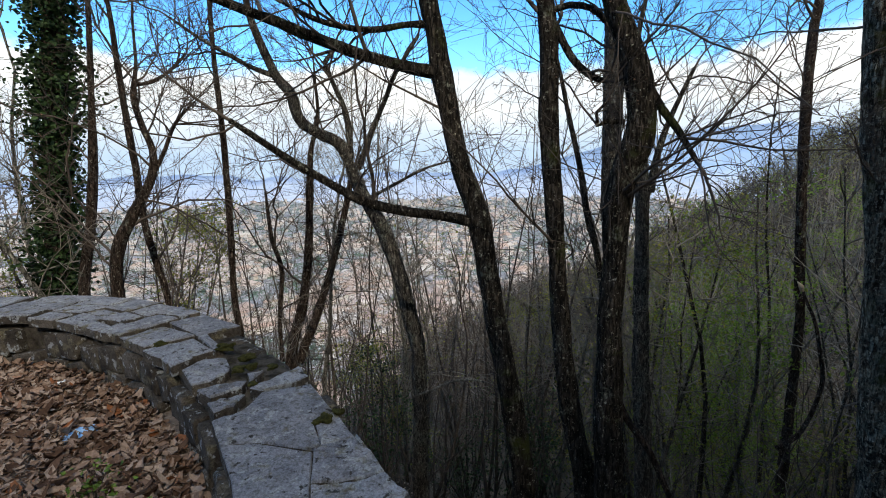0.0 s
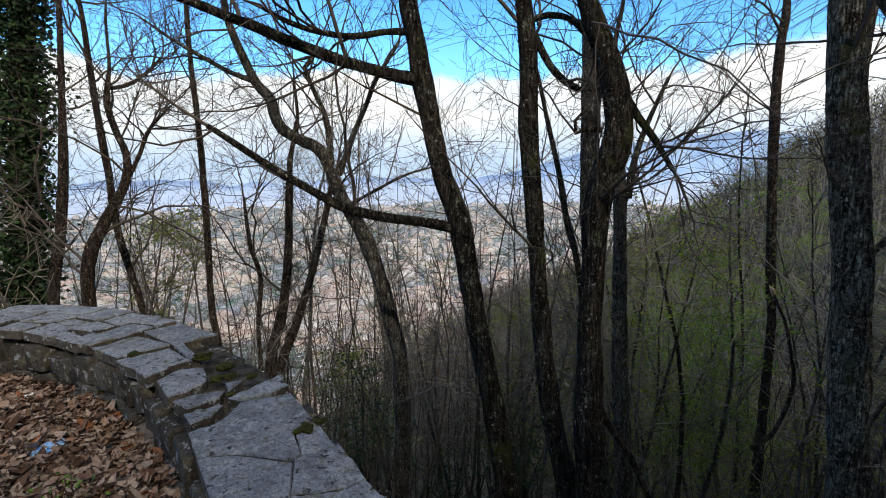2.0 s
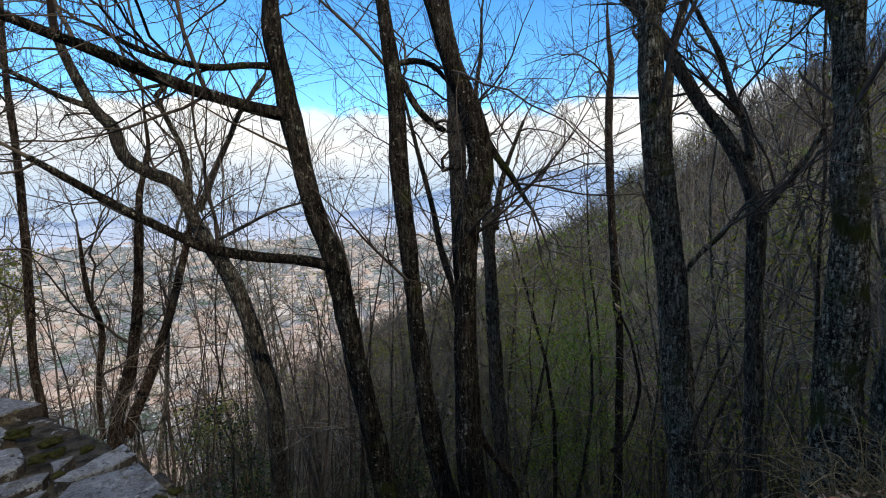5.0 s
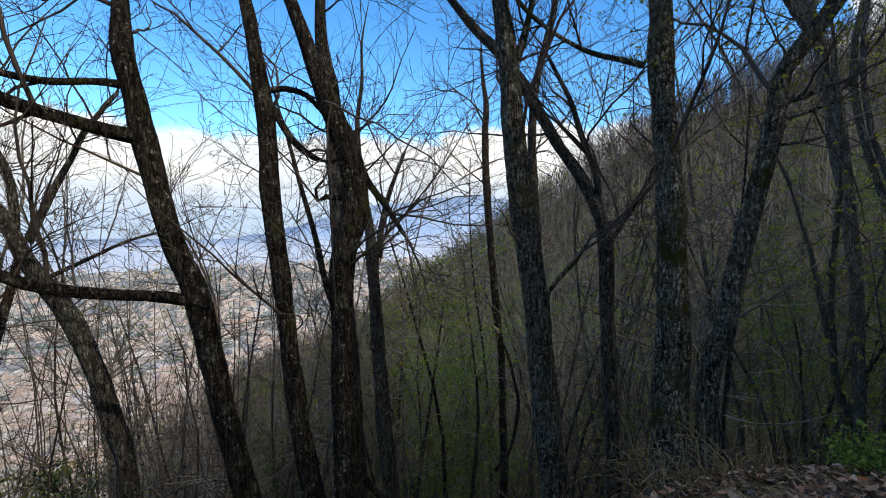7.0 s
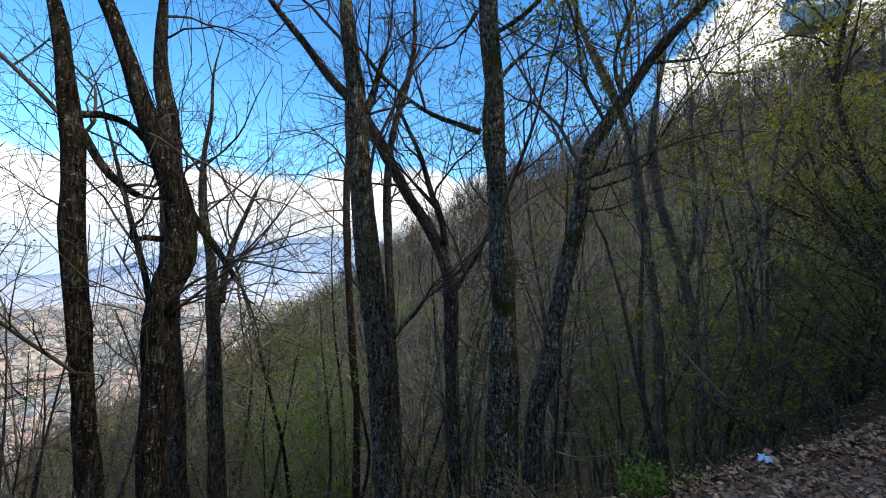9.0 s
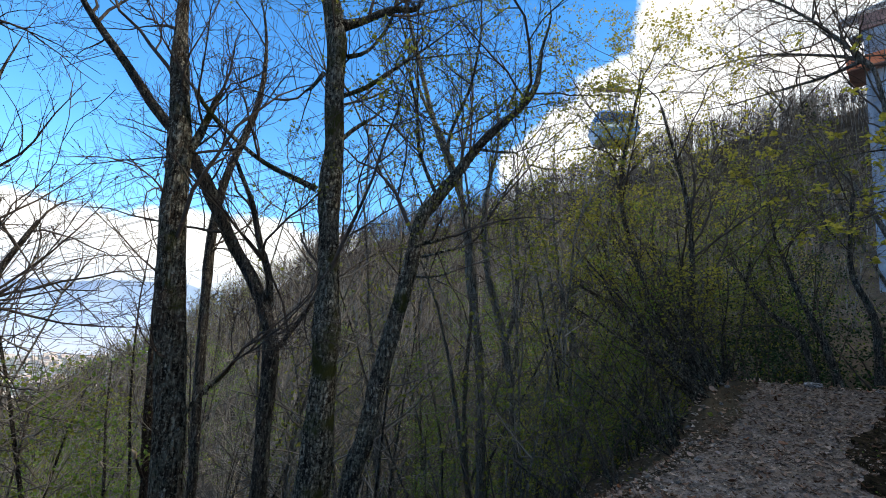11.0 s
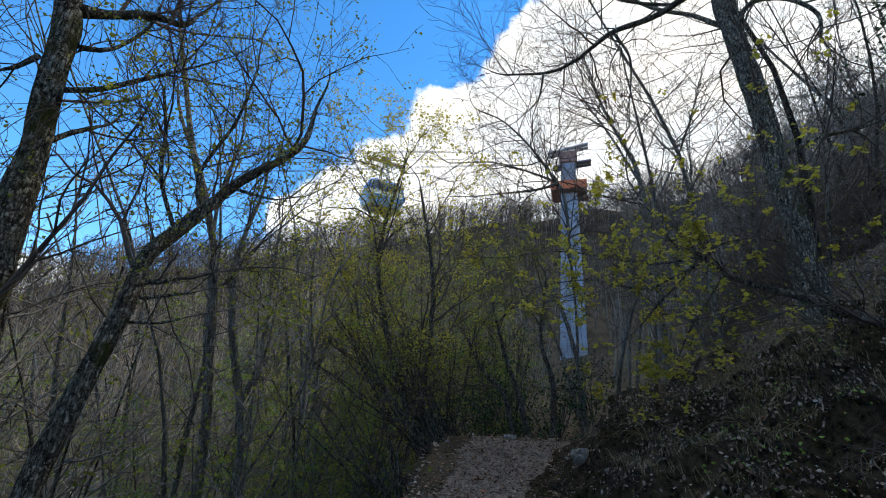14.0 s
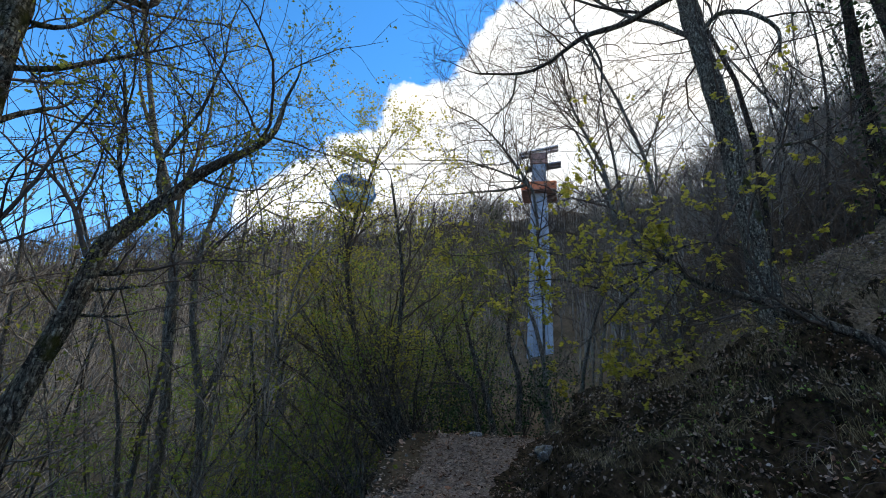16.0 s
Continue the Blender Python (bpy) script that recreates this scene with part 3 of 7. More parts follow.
def build_ground():
    rings, spokes = 230, 260
    verts, faces = [(0.0, 0.0, height(0, 0))], []
    for i in range(rings):
        r = 0.35 * (4950 / 0.35) ** (i / (rings - 1))
        for k in range(spokes):
            a = 6.28318 * k / spokes
            x, y = r * math.cos(a), r * math.sin(a)
            verts.append((x, y, height(x, y)))
    for k in range(spokes):
        faces.append((0, 1 + k, 1 + (k + 1) % spokes))
    for i in range(rings - 1):
        for k in range(spokes):
            a, b = 1 + i * spokes + k, 1 + i * spokes + (k + 1) % spokes
            faces.append((a, a + spokes, b + spokes, b))
    ob = mesh_object("ground", verts, faces, GROUND)
    path, soil = [], []
    for x, y, z in verts:
        lip, foot = polyline(LIP, x), polyline(FOOT, x)
        close = math.hypot(x, y) < 24
        path.append(step01(-0.35, 0.35, lip - 0.15 - 0.35 * step01(5.5, 7.5, x) - y) * step01(-0.35, 0.35, y - foot) * step01(-7.0, -5.0, x) * step01(-9.8, -9.0, -x) if close else 0.0)
        soil.append(step01(-0.3, 0.3, foot - y) if close else 0.0)
    for mask, values in (("path_mask", path), ("bank_mask", soil)):
        ob.data.attributes.new(mask, "FLOAT", "POINT").data.foreach_set("value", values)
    tagged(ob, "steep wooded mountainside above a wide built-up plain", "ground", kind="structure")


build_ground()
build_bank()


def build_far_mountains():
    """Blue ranges at the far side of the plain."""
    verts, faces = [], []
    n = 260
    for i in range(n + 1):
        az = radians(-75 + 150 * i / n)
        x, y = math.sin(az), math.cos(az)
        top = 4850 * math.tan(radians(-1.3 + 3.0 * step01(4, 24, math.degrees(az)) + (0.9 + 0.7 * step01(4, 24, math.degrees(az))) * noise.noise(Vector((i * 0.045, 0, 0))) + 0.5 * noise.noise(Vector((i * 0.19, 5, 0))) + 1.3 * step01(15, 32, math.degrees(az)) * step01(-50, -34, -math.degrees(az))))
        near = 3250 + 420 * noise.noise(Vector((i * 0.11, 9, 0))) + 160 * noise.noise(Vector((i * 0.5, 9, 0)))
        verts += [(near * x, near * y, -250.5), (4250 * x, 4250 * y, -205 + 30 * noise.noise(Vector((i * 0.08, 2, 0)))), (4600 * x, 4600 * y, -150 + 0.45 * top), (4850 * x, 4850 * y, top), (4930 * x, 4930 * y, -249.0)]
    for i in range(n):
        for k in range(4):
            a = 5 * i + k
            faces.append((a, a + 5, a + 6, a + 1))
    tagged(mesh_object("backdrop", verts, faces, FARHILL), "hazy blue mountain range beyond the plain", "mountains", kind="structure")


build_far_mountains()


def build_town():
    """Small houses with pitched roofs over the plain."""
    rng = random.Random(4)
    walls, wf, roofs, rf = [], [], [], []
    for _ in range(14000):
        az, r = radians(rng.uniform(-62, 42)), 430 * (9.0 ** rng.random())
        x, y = r * math.sin(az), r * math.cos(az)
        if noise.noise(Vector((x / 230, y / 230, 2))) + 0.5 * noise.noise(Vector((x / 60, y / 60, 7))) < rng.uniform(-0.35, 0.2) or height(x, y) > -249:
            continue
        w, l, h, a = rng.uniform(3.0, 7.0), rng.uniform(4, 12), rng.uniform(4, 11), 1.2 * noise.noise(Vector((x / 400, y / 400, 5))) + rng.choice((0, 1.57)) + rng.gauss(0, 0.1)
        c, s = math.cos(a), math.sin(a)
        if rng.random() < 0.06:
            w, l = w * 2.5, l * 2.5
        def at(u, v, z):
            return (x + u * c - v * s, y + u * s + v * c, -250 + z)
        i = len(walls)
        walls += [at(u, v, z) for z in (0, h) for u, v in ((-w, -l), (w, -l), (w, l), (-w, l))]
        wf += [(i, i + 1, i + 5, i + 4), (i + 1, i + 2, i + 6, i + 5), (i + 2, i + 3, i + 7, i + 6), (i + 3, i, i + 4, i + 7)]
        i, o, t = len(roofs), 0.6, h + w * 0.45
        roofs += [at(-w - o, -l - o, h), at(w + o, -l - o, h), at(w + o, l + o, h), at(-w - o, l + o, h), at(0, -l - o, t), at(0, l + o, t)]
        rf += [(i, i + 4, i + 5, i + 3), (i + 1, i + 2, i + 5, i + 4), (i, i + 1, i + 4), (i + 2, i + 3, i + 5)]
    town = tagged(new("town_houses"), "pale houses with red roofs spread over the plain", "houses", kind="stuff")
    town.location = (-100, 900, -250)
    for name, v, f, m in (("house_walls", walls, wf, HOUSE_WALL), ("house_roofs", roofs, rf, HOUSE_ROOF)):
        ob = mesh_object(name, [(a + 100, b - 900, c + 250) for a, b, c in v], f, m, town, False)
        tagged(ob, kind="stuff")


build_town()


# ---------------------------------------------------------------- stone wall of the terrace
WALL = [(-7.5, 2.55), (-6.0, 3.2), (-4.8, 3.62), (-3.65, 3.72), (-2.9, 3.66), (-2.28, 3.38), (-1.72, 3.05), (-1.05, 2.42), (-0.69, 1.93), (-0.38, 1.41), (-0.12, 0.95), (0.05, 0.62)]
WALL_TOP, WALL_W = 0.40, 0.60


def wall_frame():
    """The wall's middle line, evenly stepped: place, way along it, and across it to the valley side."""
    pts = smooth_line([(x, y, 0, 1) for x, y in WALL], 0.02)
    out, run = [], 0.0
    for i in range(len(pts) - 1):
        a, b = Vector(pts[i][:2]), Vector(pts[i + 1][:2])
        out.append((run, a, (b - a).normalized()))
        run += (b - a).length
    return out, run


WFRAME, WLEN = wall_frame()


def on_wall(s, across, z):
    k = min(len(WFRAME) - 1, max(0, int(s / WLEN * len(WFRAME))))
    while k + 1 < len(WFRAME) and WFRAME[k + 1][0] < s:
        k += 1
    while k > 0 and WFRAME[k][0] > s:
        k -= 1
    run, p, w = WFRAME[k]
    q = p + w * (s - run)
    n = Vector((-w.y, w.x))
    return Vector((q.x + n.x * across, q.y + n.y * across, z))


def wall_gap(x, y):
    """Distance to the wall's middle line."""
    return min(math.hypot(x - p.x, y - p.y) for _, p, _ in WFRAME[::6])


def build_wall():
    rng = random.Random(12)
    wall = base("stone_wall", (-1.2, 2.6, 0.0), "low curved mortared rubble wall with worn grey cap slabs", "wall", kind="structure")
    home = Vector(wall.location)

    def stone_part(name, verts, faces, m, smooth=False):
        mesh_object(name, [tuple(Vector(v) - home) for v in verts], faces, m, wall, smooth)

    # core of rubble and mortar, set back behind the stones
    verts, faces = [], []
    steps = int(WLEN / 0.06)
    prof = [(0.225, -1.2), (0.25, 0.0), (0.262, 0.28), (0.25, 0.335), (0.0, 0.345), (-0.225, 0.335), (-0.205, 0.28), (-0.205, -0.1), (-0.22, -0.4)]
    for i in range(steps + 1):
        for a, z in prof:
            q = on_wall(WLEN * i / steps, a, z + (0.042 if z > 0.3 and WLEN * i / steps > WLEN - 1.35 else 0.0))
            verts.append(tuple(q + Vector((rng.gauss(0, 0.006), rng.gauss(0, 0.006), rng.gauss(0, 0.005)))))
    m = len(prof)
    for i in range(steps):
        for k in range(m - 1):
            a = i * m + k
            faces.append((a, a + 1, a + m + 1, a + m))
    faces += [tuple(range(m))[::-1], tuple(steps * m + k for k in range(m))]
    stone_part("core", verts, faces, MORTAR, True)
    # cap slabs: the large mortared ones at the wall's end
    def cap(*outline, gap=0.004):
        m = len(outline)
        c = Vector((sum(p[0] for p in outline) / m, sum(p[1] for p in outline) / m))
        ring = []
        for i in range(m):
            p, q = Vector(outline[i]), Vector(outline[(i + 1) % m])
            for u in (0.0, 0.34, 0.67):
                w = p + (q - p) * u
                w = w + (c - w).normalized() * (gap + abs(rng.gauss(0, gap * 1.1)))
                ring.append(w)
        tx, ty, lift = rng.gauss(0, 0.010), rng.gauss(0, 0.010), rng.gauss(0.0, 0.004)
        verts, faces, k = [], [], len(ring)
        for z, inset in ((-0.07, 0.0), (-0.008, 0.0), (0.0, 0.006), (0.001, 0.05)):
            for w in ring:
                d = c - w
                w2 = w + d.normalized() * min(inset, d.length * 0.6)
                verts.append((w2.x, w2.y, WALL_TOP + lift + z + tx * (w2.x - c.x) + ty * (w2.y - c.y) + (rng.gauss(0, 0.003) if z >= 0 else 0)))
        verts.append((c.x, c.y, WALL_TOP + lift + 0.004))
        for i in range(k):
            j = (i + 1) % k
            for r in range(3):
                faces.append((r * k + i, r * k + k + i, r * k + k + j, r * k + j))
            faces.append((3 * k + i, 4 * k, 3 * k + j))
        faces.append(tuple(range(k)))
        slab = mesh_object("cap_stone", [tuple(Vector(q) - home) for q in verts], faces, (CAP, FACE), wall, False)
        # the slab's sides take the darker face stone colour
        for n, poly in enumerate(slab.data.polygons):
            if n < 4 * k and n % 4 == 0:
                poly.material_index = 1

    cap((-1.41, 2.44), (-1.34, 2.58), (-1.22, 2.6), (-1.11, 2.42), (-1.17, 2.29), (-1.25, 2.25))
    cap((-1.2, 2.2), (-1.1, 2.29), (-0.98, 2.31), (-0.97, 2.22), (-1.09, 2.12))
    cap((-1.09, 2.08), (-1.02, 2.14), (-0.93, 2.17), (-0.94, 2.05), (-1.01, 1.99))
    cap((-1.02, 2.39), (-0.93, 2.42), (-0.94, 2.33), (-0.96, 2.28))
    cap((-0.94, 2.21), (-0.84, 2.36), (-0.75, 2.47), (-0.66, 2.35), (-0.72, 2.26), (-0.86, 2.18))
    cap((-0.98, 1.91), (-0.88, 1.99), (-0.85, 2.17), (-0.63, 2.26), (-0.45, 1.99), (-0.51, 1.88), (-0.44, 1.72), (-0.46, 1.68), (-0.70, 1.74), (-0.86, 1.73), gap=0.0013)
    cap((-0.45, 1.99), (-0.38, 1.89), (-0.31, 1.77), (-0.44, 1.72), (-0.51, 1.88), gap=0.0013)
    cap((-0.44, 1.72), (-0.31, 1.77), (-0.22, 1.67), (-0.16, 1.56), (-0.22, 1.52), (-0.33, 1.49), (-0.42, 1.49), (-0.46, 1.68), gap=0.0013)
    cap((-0.86, 1.73), (-0.70, 1.74), (-0.46, 1.68), (-0.42, 1.49), (-0.33, 1.15), (-0.52, 1.14), (-0.72, 1.52), gap=0.0013)
    cap((-0.42, 1.49), (-0.33, 1.49), (-0.22, 1.52), (-0.16, 1.56), (-0.10, 1.48), (-0.06, 1.44), (0.02, 1.21), (-0.33, 1.15), gap=0.0013)
    cap((-0.55, 1.21), (0.02, 1.2), (0.2, 0.9), (0.3, 0.7), (-0.22, 0.52), (-0.38, 0.9))
    cap((-1.62, 2.62), (-1.54, 2.74), (-1.43, 2.63), (-1.5, 2.49))
    # then smaller flags, their joints oblique, some gone on the valley side
    s, last, end = 0.02, 0.0, WLEN - 2.60
    while s < end:
        length = min(rng.uniform(0.26, 0.50), end - s + 0.05)
        skew = rng.gauss(0.10, 0.05)
        cuts = [-0.295] + ([rng.uniform(-0.12, 0.12)] if rng.random() < 0.5 else sorted((rng.uniform(-0.16, -0.05), rng.uniform(0.05, 0.16)))) + [0.31]
        if s > end - 0.45:
            cuts = [q for q in cuts if q < 0.1] + [0.06]
        for a, b in zip(cuts, cuts[1:]):
            k0, k1 = last * (a + 0.31), last * (b + 0.31)
            n0, n1 = skew * (a + 0.31), skew * (b + 0.31)
            w = rng.gauss(0, 0.025)
            pts = [on_wall(s + k0, a, 0), on_wall(s + length + n0 + w, a, 0), on_wall(s + length + n1 + w, b, 0), on_wall(s + k1, b, 0)]
            cap(*[(p.x + rng.gauss(0, 0.012), p.y + rng.gauss(0, 0.012)) for p in pts], gap=0.008)
        last = skew
        s += length
    # rubble on the terrace side and the valley side: blocky, rough stones in broken courses
    def lump(s0, z0, l, h, side, fine):
        bm = bmesh.new()
        bmesh.ops.create_icosphere(bm, subdivisions=fine, radius=1)
        off = Vector((rng.uniform(0, 50), rng.uniform(0, 50), 0))
        out, turn = 0.285 + rng.gauss(0, 0.010), rng.gauss(0, 0.12)
        me = bpy.data.meshes.new("face_stone")
        for v in bm.verts:
            q = Vector([math.copysign(abs(c) ** 0.22, c) for c in v.co])
            k = 1 + 0.18 * noise.noise(v.co * 1.4 + off) + 0.12 * noise.noise(v.co * 4 + off) + 0.06 * noise.noise(v.co * 11 + off)
            ds, dz = q.x * l / 2 * k, q.z * h / 2 * k
            ds, dz = ds * math.cos(turn) - dz * math.sin(turn), ds * math.sin(turn) + dz * math.cos(turn)
            v.co = on_wall(s0 + l / 2 + ds, side * (out - 0.06 + 0.06 * q.y * k * side * 1.0), min(0.34, z0 + h / 2 + dz)) - home
        bm.to_mesh(me)
        bm.free()
        me.materials.append(FACE)
        me.polygons.foreach_set("use_smooth", [True] * len(me.polygons))
        ob = new("face_stone", me)
        ob.parent = wall

    for side in (-1, 1):
        z0 = -0.04 if side < 0 else -0.5
        while z0 < 0.27:
            h = min(rng.uniform(0.11, 0.20), 0.35 - z0)
            s = rng.uniform(0.0, 0.1)
            while s < WLEN - 0.12:
                l = min(rng.uniform(0.10, 0.34), WLEN - s)
                hh = h * rng.uniform(0.8, 1.15)
                if rng.random() < 0.9:
                    lump(s, z0 + rng.gauss(0, 0.015), l * 0.96, hh * 0.98, side, 3 if side < 0 and s > 1.6 else 1)
                s += l
            z0 += h
    # pads of moss in the joints
    for x, y, r in ((-0.47, 1.90, 0.05), (-0.42, 1.96, 0.035), (-1.08, 2.43, 0.05), (-1.02, 2.46, 0.045), (-0.90, 2.45, 0.04), (-0.93, 2.25, 0.03), (-1.75, 2.82, 0.05), (-1.3, 2.75, 0.07), (-1.1, 2.6, 0.06)):
        bm = bmesh.new()
        bmesh.ops.create_icosphere(bm, subdivisions=4, radius=r)
        c = Vector((x, y, WALL_TOP + 0.002))
        for v in bm.verts:
            k = 0.75 + 0.55 * noise.noise(v.co * 22 + c * 9) + 0.22 * noise.noise(v.co * 90 + c)
            v.co = Vector((v.co.x * k, v.co.y * k, v.co.z * 0.40 * k)) + c - home
        part("moss", bm, MOSS, wall, "olive moss cushion", True)


# ---------------------------------------------------------------- near trees: trunks and limbs as (x, y, z, radius) down their middle
TREES = {}
TREES['b'] = [
    [(0.8, 3.83, -1.5, 0.132), (0.67, 3.86, -0.66, 0.114), (0.53, 3.88, 0.14, 0.101), (0.38, 3.89, 1.01, 0.1), (0.26, 3.9, 1.37, 0.085), (0.18, 3.9, 1.69, 0.085), (0.08, 3.9, 2.22, 0.092), (0.04, 3.9, 2.51, 0.083), (-0.02, 3.9, 2.84, 0.075)],
    [(0.38, 3.89, 1.01, 0.062), (0.1, 3.9, 1.07, 0.048), (-0.23, 3.89, 1.12, 0.043), (-0.55, 3.85, 1.2, 0.043), (-0.77, 3.81, 1.32, 0.04), (-1.01, 3.75, 1.48, 0.036), (-1.24, 3.68, 1.65, 0.031), (-1.5, 3.57, 1.85, 0.021)],
    [(0.08, 3.9, 2.22, 0.067), (-0.11, 3.9, 2.25, 0.053), (-0.33, 3.88, 2.3, 0.048), (-0.63, 3.84, 2.38, 0.049), (-1.1, 3.72, 2.55, 0.044), (-1.32, 3.65, 2.62, 0.039), (-1.5, 3.57, 2.68, 0.035), (-1.76, 3.45, 2.75, 0.025)],
    [(-0.01, 3.9, 2.58, 0.039), (-0.19, 3.9, 2.58, 0.029), (-0.45, 3.87, 2.54, 0.027), (-0.7, 3.83, 2.56, 0.025), (-0.9, 3.78, 2.61, 0.022), (-1.09, 3.73, 2.7, 0.015)],
]
TREES['c'] = [
    [(-0.29, 5.69, -2.94, 0.132), (-0.26, 5.69, -1.03, 0.122), (-0.37, 5.69, -0.41, 0.124), (-0.49, 5.68, 0.19, 0.121), (-0.65, 5.66, 0.69, 0.112), (-0.93, 5.62, 1.25, 0.09), (-1.02, 5.6, 1.52, 0.083), (-1.13, 5.58, 1.75, 0.083), (-1.37, 5.52, 1.88, 0.076), (-1.54, 5.47, 2.03, 0.077), (-1.61, 5.45, 2.31, 0.07), (-1.74, 5.41, 2.48, 0.063), (-1.9, 5.35, 2.91, 0.05), (-1.97, 5.32, 3.24, 0.043)],
    [(-1.01, 5.6, 1.52, 0.049), (-1.01, 5.6, 1.84, 0.045), (-1.05, 5.59, 2.16, 0.042), (-1.15, 5.57, 2.41, 0.035), (-1.23, 5.55, 2.65, 0.032), (-1.13, 5.58, 2.77, 0.025), (-1.32, 5.53, 2.72, 0.018)],
    [(-0.92, 5.62, 1.45, 0.042), (-0.77, 5.64, 1.84, 0.042), (-0.59, 5.67, 2.23, 0.035), (-0.45, 5.68, 2.54, 0.032), (-0.18, 5.7, 2.94, 0.021)],
    [(-1.74, 5.41, 2.48, 0.042), (-1.95, 5.33, 2.55, 0.032), (-2.2, 5.23, 2.69, 0.028), (-2.43, 5.13, 2.83, 0.021), (-2.64, 5.02, 2.99, 0.014)],
    [(-0.8, 5.64, 1.11, 0.028), (-0.49, 5.68, 1.27, 0.024), (-0.15, 5.7, 1.44, 0.021), (0.16, 5.7, 1.53, 0.014)],
]
TREES['e'] = [
    [(1.3, 3.6, -1.38, 0.116), (1.17, 3.64, -0.75, 0.102), (1.08, 3.67, -0.19, 0.091), (1.04, 3.68, 0.25, 0.083), (1, 3.69, 0.68, 0.076), (0.97, 3.7, 1.1, 0.079), (0.93, 3.7, 1.45, 0.079), (0.9, 3.71, 1.88, 0.081), (0.89, 3.71, 2.37, 0.076), (0.84, 3.72, 2.77, 0.068)],
    [(0.94, 3.7, 2.49, 0.033), (1.05, 3.68, 2.28, 0.033), (1.17, 3.64, 2.15, 0.03), (1.27, 3.61, 2.09, 0.023)],
    [(0.89, 3.72, 2.61, 0.029), (1.03, 3.68, 2.64, 0.026), (1.19, 3.64, 2.6, 0.024), (1.27, 3.61, 2.5, 0.017)],
]
TREES['d'] = [
    [(1.4, 3.35, -1.18, 0.137), (1.36, 3.37, -0.59, 0.132), (1.34, 3.37, -0.06, 0.11), (1.33, 3.38, 0.35, 0.097), (1.34, 3.37, 0.75, 0.094), (1.34, 3.37, 1.13, 0.101), (1.37, 3.36, 1.41, 0.11), (1.44, 3.33, 1.64, 0.114), (1.45, 3.33, 1.87, 0.106), (1.41, 3.35, 2.13, 0.098), (1.33, 3.38, 2.36, 0.09), (1.24, 3.41, 2.62, 0.082)],
    [(1.48, 3.32, 2.02, 0.035), (1.57, 3.28, 1.86, 0.029), (1.67, 3.23, 1.71, 0.026), (1.79, 3.17, 1.49, 0.018)],
    [(1.36, 3.37, 1.78, 0.022), (1.25, 3.41, 1.79, 0.022), (1.19, 3.43, 1.76, 0.02), (1.18, 3.43, 1.85, 0.015), (1.24, 3.41, 1.92, 0.011)],
]
TREES['d_back'] = [
    [(2.04, 5.14, -0.54, 0.107), (1.98, 5.16, 0.47, 0.109), (1.93, 5.18, 1.23, 0.107), (1.92, 5.18, 2.01, 0.121), (1.91, 5.19, 2.59, 0.116), (1.87, 5.2, 3.14, 0.112)],
]
TREES['y'] = [
    [(3.1, 6.31, -3.59, 0.158), (2.98, 6.37, -1.93, 0.133), (2.89, 6.41, -0.21, 0.114), (2.84, 6.43, 0.92, 0.103), (2.83, 6.44, 1.15, 0.094), (2.78, 6.46, 1.76, 0.068), (2.68, 6.5, 2.43, 0.06), (2.68, 6.5, 3.13, 0.039)],
    [(2.92, 6.4, 1.07, 0.06), (2.98, 6.37, 1.6, 0.051), (3.11, 6.31, 2.11, 0.038), (3.3, 6.21, 2.65, 0.026)],
]
TREES['slim_a'] = [
    [(2.87, 7.5, -1.9, 0.063), (2.67, 7.57, -0.22, 0.06), (2.47, 7.64, 0.63, 0.059), (2.31, 7.68, 1.46, 0.054), (2.16, 7.73, 2.09, 0.044), (1.96, 7.78, 2.96, 0.03)],
]
TREES['tall'] = [
    [(5.71, 7.01, -1.34, 0.092), (5.66, 7.06, -0.42, 0.101), (5.59, 7.11, 0.64, 0.099), (5.53, 7.16, 1.75, 0.099), (5.5, 7.18, 2.56, 0.099), (5.49, 7.19, 3.27, 0.089), (5.51, 7.17, 3.79, 0.079)],
]
TREES['ivy'] = [
    [(-5.76, 6.86, -0.36, 0.168), (-5.62, 6.98, 1.5, 0.164), (-5.48, 7.09, 3.1, 0.156), (-5.4, 7.15, 4.09, 0.148)],
]
TREES['la'] = [
    [(-5.24, 6.64, -0.4, 0.117), (-5.08, 6.76, 0.68, 0.104), (-4.98, 6.84, 1.49, 0.103), (-4.88, 6.91, 2.67, 0.063), (-4.8, 6.97, 3.8, 0.054)],
]
TREES['lb'] = [
    [(-4.16, 5.83, -0.17, 0.117), (-4.09, 5.88, 0.49, 0.115), (-3.93, 5.99, 0.91, 0.097), (-3.73, 6.12, 1.34, 0.079), (-3.67, 6.16, 1.7, 0.07), (-3.74, 6.11, 2.05, 0.061), (-3.78, 6.09, 2.39, 0.053), (-3.72, 6.13, 2.8, 0.031)],
    [(-3.73, 6.12, 1.34, 0.044), (-3.56, 6.22, 1.7, 0.039), (-3.42, 6.3, 2.06, 0.035), (-3.19, 6.43, 2.36, 0.022)],
    [(-3.75, 6.11, 2.53, 0.035), (-3.59, 6.21, 2.58, 0.035), (-3.41, 6.31, 2.73, 0.031), (-3.22, 6.41, 2.96, 0.022)],
]
TREES['lc'] = [
    [(-4.1, 6.83, -0.74, 0.081), (-4.2, 6.77, 0.16, 0.079), (-4.27, 6.73, 0.76, 0.078), (-4.28, 6.72, 1.48, 0.078), (-4.3, 6.7, 2.11, 0.068), (-4.32, 6.69, 2.78, 0.059), (-4.33, 6.68, 3.7, 0.045)],
]
